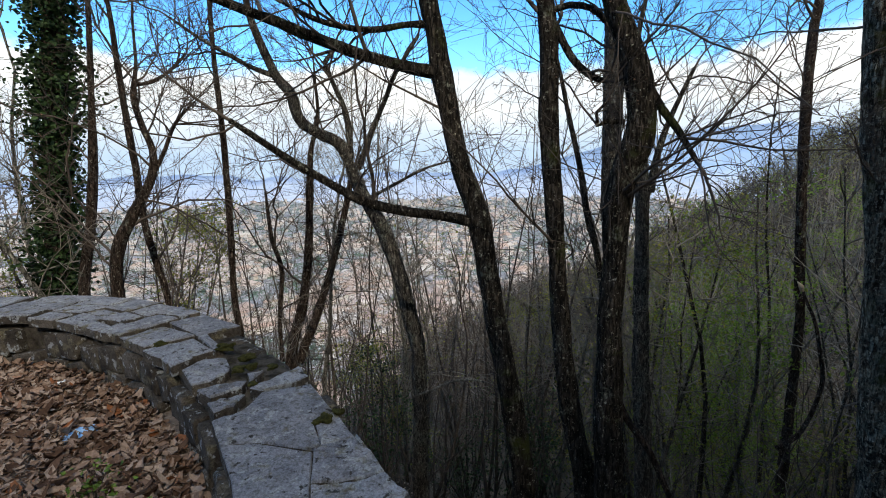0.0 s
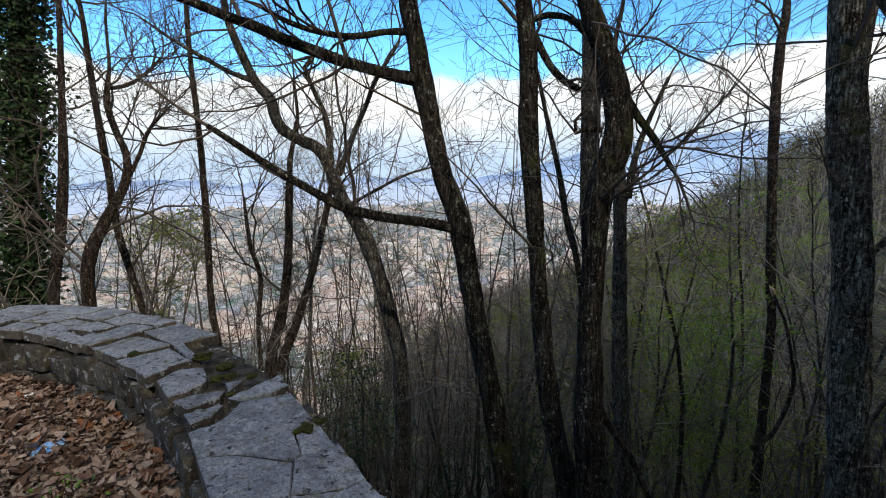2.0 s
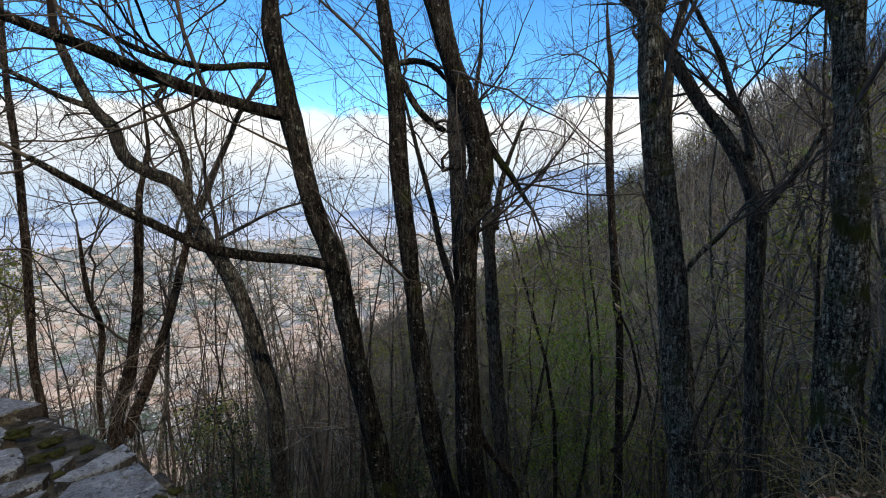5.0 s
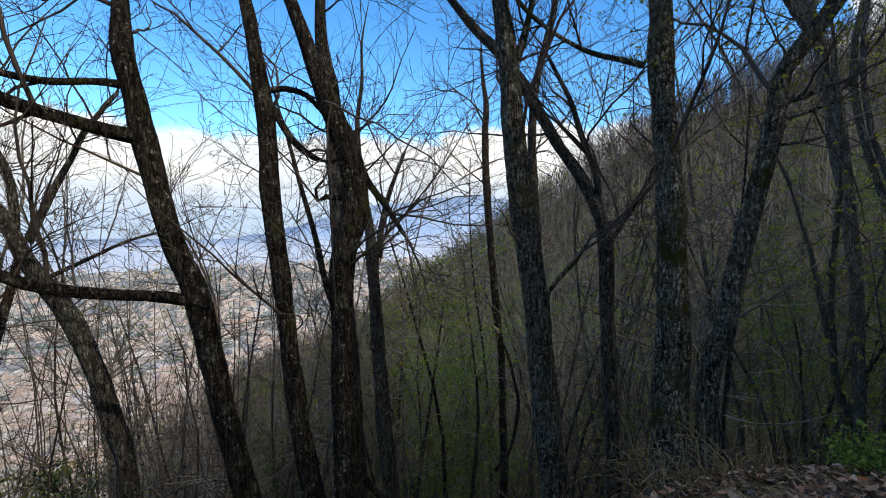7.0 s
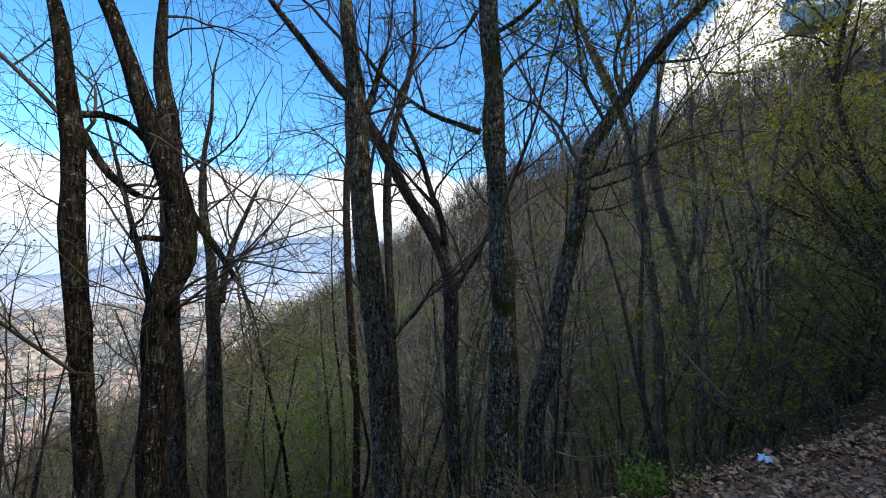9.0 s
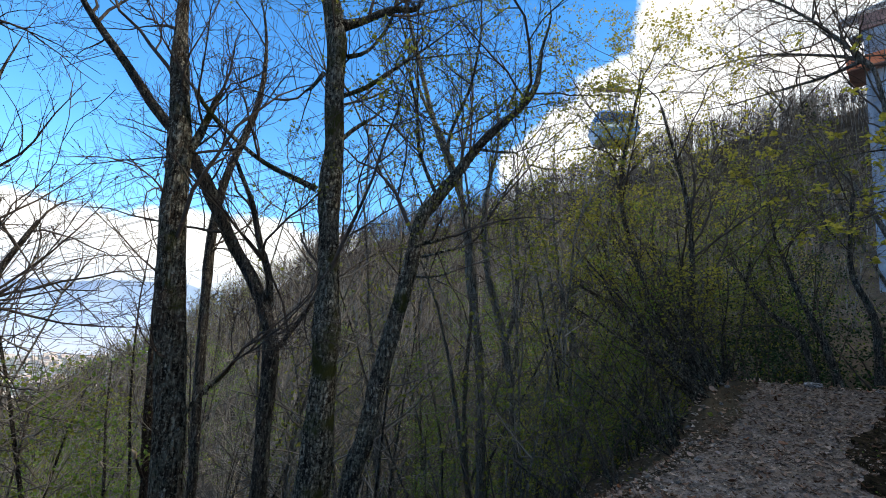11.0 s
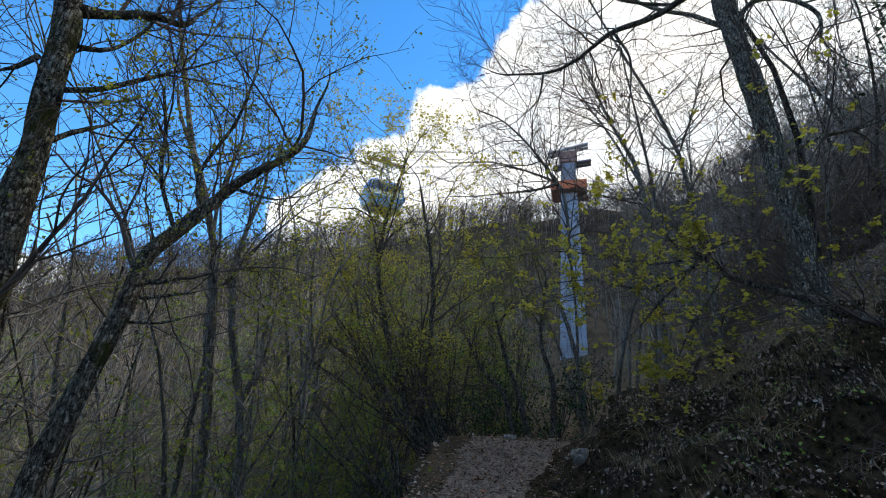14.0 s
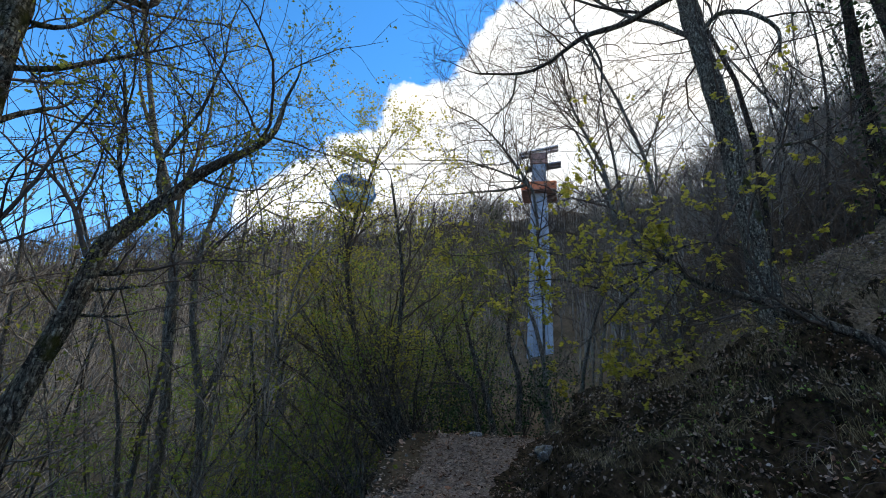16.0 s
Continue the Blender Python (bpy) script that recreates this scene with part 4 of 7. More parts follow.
TREES['pole'] = [
    [(-3.07, 6.82, -1.21, 0.078), (-3.1, 6.8, -0.39, 0.071), (-3.07, 6.81, 0.47, 0.069), (-3.05, 6.83, 1.46, 0.064), (-3.05, 6.83, 2.25, 0.055), (-3.06, 6.82, 3.01, 0.046), (-3.04, 6.83, 3.87, 0.038)],
]
TREES['twin'] = [
    [(-2.42, 7.08, -1.62, 0.129), (-2.19, 7.15, -0.69, 0.105), (-2.06, 7.2, 0.13, 0.093), (-1.98, 7.22, 1.01, 0.082), (-1.92, 7.23, 1.7, 0.055)],
    [(-2.3, 7.12, -1.64, 0.109), (-2, 7.21, -0.91, 0.096), (-1.74, 7.28, -0.17, 0.084), (-1.53, 7.33, 0.55, 0.074), (-1.34, 7.37, 1.34, 0.055)],
    [(-2.54, 7.03, -1.6, 0.049), (-2.53, 7.04, -0.84, 0.048), (-2.45, 7.07, -0.11, 0.056), (-2.55, 7.03, 0.43, 0.046), (-2.58, 7.02, 1.12, 0.032)],
]
TREES['f'] = [
    [(3, 2.76, -0.81, 0.142), (2.95, 2.8, -0.3, 0.134), (2.91, 2.84, 0.34, 0.117), (2.88, 2.87, 0.82, 0.119), (2.84, 2.9, 1.31, 0.117), (2.79, 2.94, 1.69, 0.117), (2.73, 2.99, 2.4, 0.099), (2.72, 3, 2.73, 0.096), (2.7, 3.02, 3.05, 0.088), (2.66, 3.06, 3.42, 0.075)],
    [(2.72, 3, 2.82, 0.041), (2.78, 2.95, 3, 0.041), (2.83, 2.91, 3.22, 0.032), (2.87, 2.88, 3.44, 0.027)],
    [(2.88, 2.87, 0.82, 0.025), (3, 2.76, 1.07, 0.022), (3.11, 2.64, 1.26, 0.02), (3.17, 2.58, 1.4, 0.015)],
]
TREES['f_back'] = [
    [(4.32, 4.26, -0.65, 0.054), (4.25, 4.33, 0.81, 0.059), (4.2, 4.37, 1.95, 0.058), (4.18, 4.39, 2.59, 0.059), (4.22, 4.35, 3.28, 0.053), (4.33, 4.25, 3.89, 0.047), (4.4, 4.18, 4.35, 0.04)],
]
TREES['g'] = [
    [(4.08, 3.05, -1.3, 0.091), (4.06, 3.07, -0.22, 0.084), (4.04, 3.1, 0.6, 0.081), (4.03, 3.11, 1.3, 0.085), (3.99, 3.16, 1.64, 0.073), (3.86, 3.31, 2.05, 0.067), (3.72, 3.45, 2.35, 0.062), (3.57, 3.59, 2.71, 0.069), (3.45, 3.7, 3.01, 0.063), (3.24, 3.86, 3.37, 0.058), (3.05, 4, 3.61, 0.053), (2.81, 4.16, 3.97, 0.04)],
    [(4.03, 3.11, 1.3, 0.037), (4.12, 3, 1.53, 0.027), (4.22, 2.87, 1.8, 0.024), (4.3, 2.75, 2.13, 0.018)],
    [(3.99, 3.16, 1.64, 0.043), (3.97, 3.19, 2.04, 0.037), (3.87, 3.29, 2.45, 0.037), (3.8, 3.37, 2.8, 0.031), (3.72, 3.45, 3.04, 0.025), (3.6, 3.57, 3.39, 0.016)],
]
TREES['h'] = [
    [(3.56, 2.08, 0.34, 0.152), (3.57, 2.07, 0.84, 0.128), (3.56, 2.08, 1.28, 0.111), (3.56, 2.09, 1.60, 0.125), (3.54, 2.11, 2.05, 0.097), (3.52, 2.14, 2.47, 0.093), (3.50, 2.16, 2.82, 0.105), (3.50, 2.16, 3.22, 0.093), (3.47, 2.19, 3.59, 0.091), (3.46, 2.20, 4.02, 0.095), (3.43, 2.24, 4.34, 0.099), (3.38, 2.30, 4.60, 0.084)],
    [(3.46, 2.21, 4.32, 0.064), (3.58, 2.06, 4.41, 0.041), (3.72, 1.85, 4.57, 0.036), (3.86, 1.66, 4.63, 0.027), (3.89, 1.60, 4.76, 0.018)],
    [(3.43, 2.24, 2.77, 0.030), (3.30, 2.38, 2.84, 0.025), (3.14, 2.54, 2.92, 0.023), (2.96, 2.69, 3.06, 0.021), (2.78, 2.83, 3.25, 0.021), (2.68, 2.90, 3.40, 0.016)],
    [(3.52, 2.14, 3.65, 0.027), (3.65, 1.98, 3.78, 0.022), (3.78, 1.78, 4.00, 0.020), (3.93, 1.52, 4.27, 0.011)],
    [(3.53, 2.13, 3.23, 0.025), (3.59, 2.04, 3.35, 0.021), (3.67, 1.95, 3.46, 0.016)],
    [(3.52, 2.14, 4.03, 0.023), (3.63, 1.99, 4.13, 0.017), (3.73, 1.85, 4.45, 0.015), (3.75, 1.82, 4.70, 0.012)],
    [(3.40, 2.27, 3.83, 0.024), (3.34, 2.34, 3.67, 0.016), (3.31, 2.37, 3.63, 0.013)],
]
TREES['i'] = [
    [(3.86, 1.95, 0.29, 0.116), (3.91, 1.86, 0.73, 0.113), (3.94, 1.82, 1.13, 0.106), (3.97, 1.76, 1.46, 0.100), (4.01, 1.70, 1.81, 0.095), (4.04, 1.64, 2.11, 0.096), (4.06, 1.61, 2.36, 0.086), (4.08, 1.58, 2.63, 0.077), (4.15, 1.45, 2.85, 0.078), (4.28, 1.15, 3.34, 0.059), (4.35, 0.96, 3.57, 0.055), (4.42, 0.77, 3.76, 0.045), (4.45, 0.64, 3.99, 0.040), (4.46, 0.60, 4.34, 0.024)],
    [(4.08, 1.59, 2.42, 0.036), (4.13, 1.48, 2.44, 0.031), (4.19, 1.37, 2.49, 0.023)],
    [(4.08, 1.58, 2.29, 0.021), (4.16, 1.42, 2.34, 0.017), (4.24, 1.24, 2.40, 0.010)],
    [(4.06, 1.61, 2.11, 0.017), (4.16, 1.41, 2.13, 0.013), (4.23, 1.28, 2.19, 0.010)],
    [(4.15, 1.45, 2.85, 0.026), (4.06, 1.62, 3.27, 0.024), (4.04, 1.67, 3.67, 0.022), (3.98, 1.75, 4.06, 0.014)],
    [(4.21, 1.32, 3.03, 0.026), (4.18, 1.39, 3.41, 0.021), (4.25, 1.22, 3.99, 0.020), (4.28, 1.15, 4.59, 0.015)],
    [(4.28, 1.15, 3.34, 0.021), (4.36, 0.95, 3.32, 0.016), (4.41, 0.80, 3.32, 0.011)],
]
TREES['k'] = [
    [(8.93, 2.69, 0.91, 0.11), (8.84, 2.92, 2.5, 0.11), (8.78, 3.06, 3.65, 0.101), (8.73, 3.17, 4.26, 0.091), (8.58, 3.5, 5.15, 0.082), (8.44, 3.78, 5.96, 0.073), (8.28, 4.06, 7.03, 0.064), (8.06, 4.42, 8.49, 0.048)],
    [(8.73, 3.17, 4.26, 0.051), (8.72, 3.21, 5.13, 0.047), (8.78, 3.07, 6.38, 0.037), (8.73, 3.17, 7.51, 0.026)],
]
TREES['m'] = [
    [(9.59, 2.29, 0.7, 0.075), (9.44, 2.74, 2.59, 0.075), (9.38, 2.91, 3.61, 0.077), (9.39, 2.89, 4.52, 0.06), (9.46, 2.7, 5.67, 0.044), (9.43, 2.77, 6.69, 0.026)],
    [(9.54, 2.44, 1.43, 0.075), (9.6, 2.27, 2.03, 0.075), (9.61, 2.22, 2.86, 0.064), (9.59, 2.28, 4.06, 0.054), (9.6, 2.27, 4.9, 0.037)],
]
TREES['n'] = [
    [(8, 2.33, 0.65, 0.069), (7.95, 2.46, 1.93, 0.078), (7.92, 2.53, 2.71, 0.079), (7.88, 2.63, 3.3, 0.079), (7.81, 2.81, 4.12, 0.071), (7.64, 3.18, 5.16, 0.069), (7.5, 3.44, 5.69, 0.044)],
    [(8.15, 1.85, 0.86, 0.068), (8.1, 2.02, 1.77, 0.063), (8.02, 2.28, 2.72, 0.054), (7.98, 2.37, 3.72, 0.05), (8.01, 2.31, 4.56, 0.031)],
]
TREES['j'] = [
    [(5, -4.86, 1.99, 0.23), (5.04, -4.82, 2.57, 0.217), (5.06, -4.8, 3.19, 0.189), (5.08, -4.77, 3.88, 0.162), (5.12, -4.73, 4.48, 0.159), (5.15, -4.69, 5.22, 0.158), (5.2, -4.64, 5.94, 0.167), (5.25, -4.58, 6.63, 0.166), (5.32, -4.5, 7.71, 0.17)],
    [(5.27, -4.56, 6.74, 0.049), (5.08, -4.77, 7.09, 0.045), (4.82, -5.03, 6.92, 0.04), (4.64, -5.2, 6.53, 0.034), (4.65, -5.19, 6.18, 0.019)],
    [(5.14, -4.7, 4.65, 0.034), (4.87, -4.99, 4.84, 0.03), (4.56, -5.27, 4.84, 0.026), (4.22, -5.53, 4.87, 0.017)],
    [(5.33, -4.5, 6.88, 0.045), (5.53, -4.24, 7.24, 0.041), (5.82, -3.81, 7.62, 0.037), (6.1, -3.33, 8.23, 0.028)],
]
TREES['elbow'] = [
    [(3.57, -4.39, 2.18, 0.073), (3.83, -4.18, 2.46, 0.068), (4, -4.02, 2.59, 0.062), (4.17, -3.84, 2.73, 0.056), (4.39, -3.59, 2.87, 0.047), (4.52, -3.42, 3, 0.044), (4.59, -3.31, 3.15, 0.038), (4.65, -3.24, 3.25, 0.026)],
    [(4.57, -3.29, 3.13, 0.023), (4.68, -3.02, 2.98, 0.020), (4.78, -2.76, 2.86, 0.017), (4.90, -2.51, 2.92, 0.014), (4.96, -2.24, 2.96, 0.010), (5.15, -1.84, 2.92, 0.007)],
    [(4.60, -3.24, 3.18, 0.022), (4.61, -3.03, 2.92, 0.018), (4.68, -2.82, 2.69, 0.015), (4.72, -2.65, 2.48, 0.011), (4.82, -2.45, 2.28, 0.007)],
    [(4.60, -3.24, 3.18, 0.020), (4.77, -3.16, 3.30, 0.017), (4.93, -3.09, 3.56, 0.014), (5.09, -3.02, 3.89, 0.011), (5.29, -2.85, 4.19, 0.007)],
    [(4.49, -3.40, 2.99, 0.017), (4.68, -3.30, 2.73, 0.014), (4.82, -3.18, 2.46, 0.011), (4.88, -3.07, 2.18, 0.007)],
    [(4.57, -3.29, 3.15, 0.019), (4.43, -3.31, 3.24, 0.016), (4.17, -3.48, 3.24, 0.012), (3.89, -3.64, 3.10, 0.009), (3.67, -3.79, 3.10, 0.006)],
    [(4.60, -3.24, 3.18, 0.020), (5.09, -3.01, 3.23, 0.018), (5.51, -2.60, 3.43, 0.015), (5.89, -2.16, 3.56, 0.012), (6.12, -1.71, 3.52, 0.010), (6.30, -1.25, 3.53, 0.007)],
    [(4.36, -3.56, 2.86, 0.020), (4.37, -3.71, 3.21, 0.015), (4.46, -3.76, 3.65, 0.011), (4.54, -3.82, 4.02, 0.006)],
]
TREES['over'] = [
    [(3.8, -3.66, 6.19, 0.086), (4.15, -3.24, 6.04, 0.054), (4.39, -2.9, 5.89, 0.046), (4.6, -2.53, 5.83, 0.038), (4.76, -2.17, 5.55, 0.029), (4.87, -1.87, 5.41, 0.022), (5.01, -1.35, 5.42, 0.014)],
    [(4.6, -2.53, 5.83, 0.023), (4.53, -2.67, 5.43, 0.018), (4.54, -2.65, 4.98, 0.01)],
    [(4.89, -1.8, 5.4, 0.018), (4.91, -1.74, 5.05, 0.014), (4.96, -1.56, 4.83, 0.01)],
    [(4.29, -3.05, 5.98, 0.027), (4.53, -2.66, 6.24, 0.02), (4.8, -2.07, 6.69, 0.017)],
]
TREES['bare_a'] = [
    [(12.65, -7.4, 4.35, 0.113), (12.68, -7.34, 6.54, 0.108), (12.8, -7.12, 8.81, 0.105), (13.01, -6.74, 10.09, 0.079), (13.21, -6.31, 11.47, 0.062), (13.41, -5.86, 13.44, 0.033)],
    [(12.78, -7.17, 8.41, 0.066), (13.15, -6.43, 10.36, 0.05), (13.49, -5.65, 12.04, 0.032), (13.62, -5.32, 13.29, 0.022)],
    [(12.74, -7.24, 7.09, 0.055), (12.11, -8.27, 9.55, 0.039), (11.73, -8.81, 11.61, 0.031)],
]
TREES['bare_b'] = [
    [(10.8, -4.29, 3.79, 0.041), (10.83, -4.23, 4.88, 0.049), (10.86, -4.13, 6.66, 0.051), (10.93, -3.94, 7.14, 0.052), (11.09, -3.39, 7.48, 0.038), (11.32, -2.38, 7.82, 0.031), (11.46, -1.34, 7.77, 0.023)],
    [(10.93, -3.94, 7.14, 0.06), (11.09, -3.4, 7, 0.045), (11.29, -2.55, 6.91, 0.03), (11.41, -1.83, 6.81, 0.022)],
    [(10.88, -4.07, 6.97, 0.067), (11.09, -3.39, 8.16, 0.047), (11.27, -2.65, 9.05, 0.032), (11.38, -2.02, 9.4, 0.025)],
]
TREES['bush_a'] = [
    [(9.47, -1.07, 0.68, 0.066), (9.49, -0.52, 1.8, 0.06), (9.49, -0.11, 2.8, 0.055), (9.47, 0.23, 4.45, 0.046), (9.49, -0.09, 6.4, 0.025)],
    [(9.48, -1.03, 0.64, 0.066), (9.49, -0.85, 1.62, 0.055), (9.48, -0.91, 2.85, 0.05), (9.48, -0.86, 4.2, 0.04), (9.49, -0.49, 6.05, 0.024)],
    [(9.48, -0.97, 0.68, 0.044), (9.49, -0.13, 1.58, 0.038), (9.47, 0.26, 2.35, 0.033), (9.43, 0.65, 3.82, 0.023)],
    [(9.47, -1.12, 0.78, 0.055), (9.49, -0.68, 1.22, 0.044), (9.49, -0.26, 2.39, 0.038), (9.48, -0.01, 3.22, 0.028)],
]
TREES['bush_b'] = [
    [(10.17, -2.99, 1.2, 0.073), (10.21, -2.81, 1.94, 0.061), (10.27, -2.58, 2.61, 0.049), (10.32, -2.32, 3.55, 0.031)],
    [(10.23, -2.72, 1.13, 0.061), (10.28, -2.53, 1.93, 0.055), (10.35, -2.12, 2.35, 0.043), (10.41, -1.74, 3.03, 0.025)],
    [(10.03, -3.46, 1.23, 0.073), (10.03, -3.47, 2.2, 0.061), (10.09, -3.25, 3.1, 0.043), (10.06, -3.37, 4.33, 0.025)],
]
TREES['stick_a'] = [
    [(1.18, 4.47, -0.36, 0.018), (1.35, 4.42, -0.46, 0.018), (1.54, 4.36, -0.6, 0.012)],
]
TREES['stick_b'] = [
    [(-0.27, 5.19, -1.24, 0.011), (-0.09, 5.2, -1.18, 0.014), (0.15, 5.2, -1.08, 0.014), (0.39, 5.19, -1.05, 0.014), (0.64, 5.17, -1.1, 0.007)],
]
TREES['stick_c'] = [
    [(1.44, 3.44, -0.34, 0.035), (1.52, 3.41, -0.52, 0.031), (1.69, 3.33, -0.77, 0.026), (1.84, 3.26, -1.12, 0.022)],
]
TREES['stick_d'] = [
    [(1.06, 4.01, -0.13, 0.014), (1.22, 3.97, -0.26, 0.014), (1.41, 3.92, -0.41, 0.008)],
]
TREES['stick_e'] = [
    [(9.07, -1.03, 0.9, 0.074), (9.05, -1.28, 0.81, 0.063), (9.03, -1.48, 0.71, 0.047), (9.01, -1.67, 0.59, 0.026)],
]
TREES['stick_f'] = [
    [(8.87, -1.12, 0.8, 0.062), (8.88, -0.9, 0.66, 0.051), (8.89, -0.64, 0.48, 0.041), (8.89, -0.3, 0.2, 0.031)],
]

TREES['dangle'] = [
    [(4.32, 5.31, -0.03, 0.014), (4.36, 5.28, -0.16, 0.017), (4.44, 5.21, -0.40, 0.020), (4.50, 5.16, -0.74, 0.023), (4.55, 5.12, -1.16, 0.026), (4.45, 5.20, -1.80, 0.029), (4.28, 5.34, -2.13, 0.032)],
]

def near_tree(key, label, wood, seed, twigs=40, reach=1.0, leaves=None, leaf_size=0.05, per_tip=0, rooted=True, high=1.6, group="trees below the terrace", name="bare_tree", share=1.0, thick=0.9, bunches=False, crook=0.16, low=0.45):
    """A traced tree: trunk down to the ground, limbs, a crown of twigs, and leaves where it has them."""
    rng = random.Random(seed)
    limbs = [[(x, y, z, r * thick) for x, y, z, r in l] for l in TREES[key]]
    trunk = limbs[0]
    if rooted:
        x, y, z, r = trunk[0]
        g = height(x, y)
        dx, dy = trunk[0][0] - trunk[1][0], trunk[0][1] - trunk[1][1]
        if z > g + 0.05:
            k = min(0.6, (z - g) / 3)
            trunk.insert(0, (x + dx * k, y + dy * k, g - 0.25, r * 1.45))
        else:
            trunk[0] = (x, y, g - 0.25, r * 1.3)
    if high:
        a, b = Vector(trunk[-2][:3]), Vector(trunk[-1][:3])
        w = (b - a).normalized()
        r = trunk[-1][3]
        for i in range(3):
            w = (w + Vector((rng.gauss(0, 0.15), rng.gauss(0, 0.15), 0.15))).normalized()
            b = b + w * high / 3
            trunk.append((*b, r * (0.72, 0.45, 0.15)[i]))
    home = Vector(trunk[0][:3]) if rooted else Vector(trunk[0][:3])
    tree = base(name, home, label, "tree", group)

    def local(line):
        return [(x - home.x, y - home.y, z - home.z, r) for x, y, z, r in line]

    ends, stem = [], None
    for i, limb in enumerate(limbs):
        line = smooth_line(limb, 0.07 if i == 0 else 0.06)
        v, f = [], []
        tube(v, f, local(line), 18 if limb[0][3] > 0.05 else 9, 0.22)
        stem = mesh_object("trunk" if i == 0 else "limb", v, f, wood, stem if i else tree)
        stem = stem if i == 0 else stem.parent
        ends.append(line)
    lines, tips = [], []
    for i, line in enumerate(ends):
        total = sum((Vector(a[:3]) - Vector(b[:3])).length for a, b in zip(line, line[1:]))
        count = int(twigs * (0.27 if i == 0 else 0.14 * min(1.0, total / 1.1)))
        for _ in range(count):
            lo = low if i == 0 else 0.25
            k = int(len(line) * (lo + (0.99 - lo) * rng.random() ** 0.8))
            k = min(len(line) - 2, k)
            a, b = Vector(line[k][:3]), Vector(line[k + 1][:3])
            way = (b - a).normalized()
            side = way.orthogonal().normalized()
            side.rotate(Matrix.Rotation(rng.uniform(0, 6.28), 3, way))
            d = way * rng.uniform(0.2, 0.9) + side + Vector((0, 0, 0.25))
            long = reach * (0.5 + 1.7 * rng.random() ** 1.3)
            sprays(rng, lines, tips, a, d, long, min(line[k][3] * 0.5, 0.0090 * long + 0.001), 2, crook)
        sprays(rng, lines, tips, line[-1][:3], Vector(line[-1][:3]) - Vector(line[-3][:3]), rng.uniform(0.6, 1.1) * reach, min(line[-1][3] * 0.8, 0.014), 2)
    v, f = [], []
    for line, level in lines:
        tube(v, f, local(line), 5 if level == 2 else 3, 0, False)
    crown = mesh_object("twig_crown", v, f, TWIG, tree)
    if not per_tip:
        v, f = [], []
        for p in tips:
            leaf_quads(rng, v, f, Vector(p) - home, 0.011, 1, 0.012)
        tagged(mesh_object("bud_spray", v, f, BUDS, crown, False), kind="stuff")
    if leaves and per_tip:
        v, f = [], []
        for p in tips:
            if rng.random() > share:
                continue
            if bunches:
                if (p[1] < -3.3 or p[2] > 3.5) and rng.random() > 0.22:
                    continue
                hanging_bunch(rng, v, f, Vector(p) - home, leaf_size, per_tip)
            else:
                leaf_quads(rng, v, f, Vector(p) - home, leaf_size, per_tip, leaf_size)
        mesh_object("foliage", v, f, leaves, crown, False)
    return tree


DARK = "bare tree with dark furrowed bark and thin leafless twigs"
near_tree("b", "bare dark tree with two long limbs reaching over the valley", BARK_DARK, 1, 46)
near_tree("c", "crooked bare tree with a snaking grey upper stem", BARK_GREY, 2, 46, 0.9, thick=0.82)
near_tree("e", "straight bare tree with dark furrowed bark", BARK_DARK, 3, 36)
near_tree("d", "dark bent tree with a broken hanging branch", BARK_DARK, 4, 44)
near_tree("d_back", DARK, BARK_GREY, 5, 24)
near_tree("y", "slender grey tree forking into a wide y", BARK_GREY, 6, 40)
near_tree("slim_a", "thin leaning bare stem", BARK_DARK, 7, 24)
near_tree("tall", "tall thin straight bare tree", BARK_BROWN, 8, 40, thick=0.7)
near_tree("la", DARK, BARK_BROWN, 10, 84, 1.0, thick=0.62, crook=0.25, low=0.15)
near_tree("lb", "crooked bare tree with claw-like broken limbs", BARK_BROWN, 11, 90, 1.0, thick=0.66, crook=0.25, low=0.15)
near_tree("lc", "thin bare tree leaning over the wall", BARK_BROWN, 12, 74, 1.0, thick=0.62, crook=0.25, low=0.15)
near_tree("pole", "thin pole-like bare tree", BARK_BROWN, 13, 30, 0.8, thick=0.7)
near_tree("twin", "clump of dark twin trunks with broken tops", BARK_BROWN, 14, 50, thick=0.7, crook=0.25, low=0.15)
near_tree("f", "thick tree with grey lichen on dark cracked bark", BARK_MOSSY, 15, 46)
near_tree("f_back", DARK, BARK_GREY, 16, 30)
near_tree("g", "forked tree with one long limb bent across", BARK_GREY, 17, 44)
near_tree("h", "thick dark trunk with burls and mossy bark", BARK_BURR, 18, 44)
near_tree("i", "leaning lichened trunk with a broken stub", BARK_LICHEN, 19, 56, 1.15, SPRING, 0.026, 3, share=0.75, high=0.5, thick=0.72)
near_tree("k", "slender tree with first green leaves", BARK_PALE, 20, 36, 1.5, SPRING, 0.032, 4, share=0.7, thick=0.68)
near_tree("m", "forked slender tree with first green leaves", BARK_PALE, 21, 32, 1.5, SPRING, 0.032, 4, share=0.7, thick=0.68)
near_tree("n", "bare slender tree on the slope", BARK_PALE, 22, 34, 1.4, SPRING, 0.032, 3, share=0.6, thick=0.68)
near_tree("j", "thick tree with pale lichen leaning from the bank over the path", BARK_LICHEN, 23, 60, 1.3, thick=0.76)
near_tree("elbow", "elbowed branch with hanging yellow-green young leaves", BARK_GREY, 24, 46, 0.75, YELLOW, 0.046, 6, True, 0, "trees beside the path", "leafy_branch_tree", 0.26, 0.62, True)
near_tree("over", "bare overhanging branch above the path", BARK_GREY, 25, 60, 0.7, None, 0, 0, False, 0, "trees beside the path", "overhanging_branch", thick=0.75)
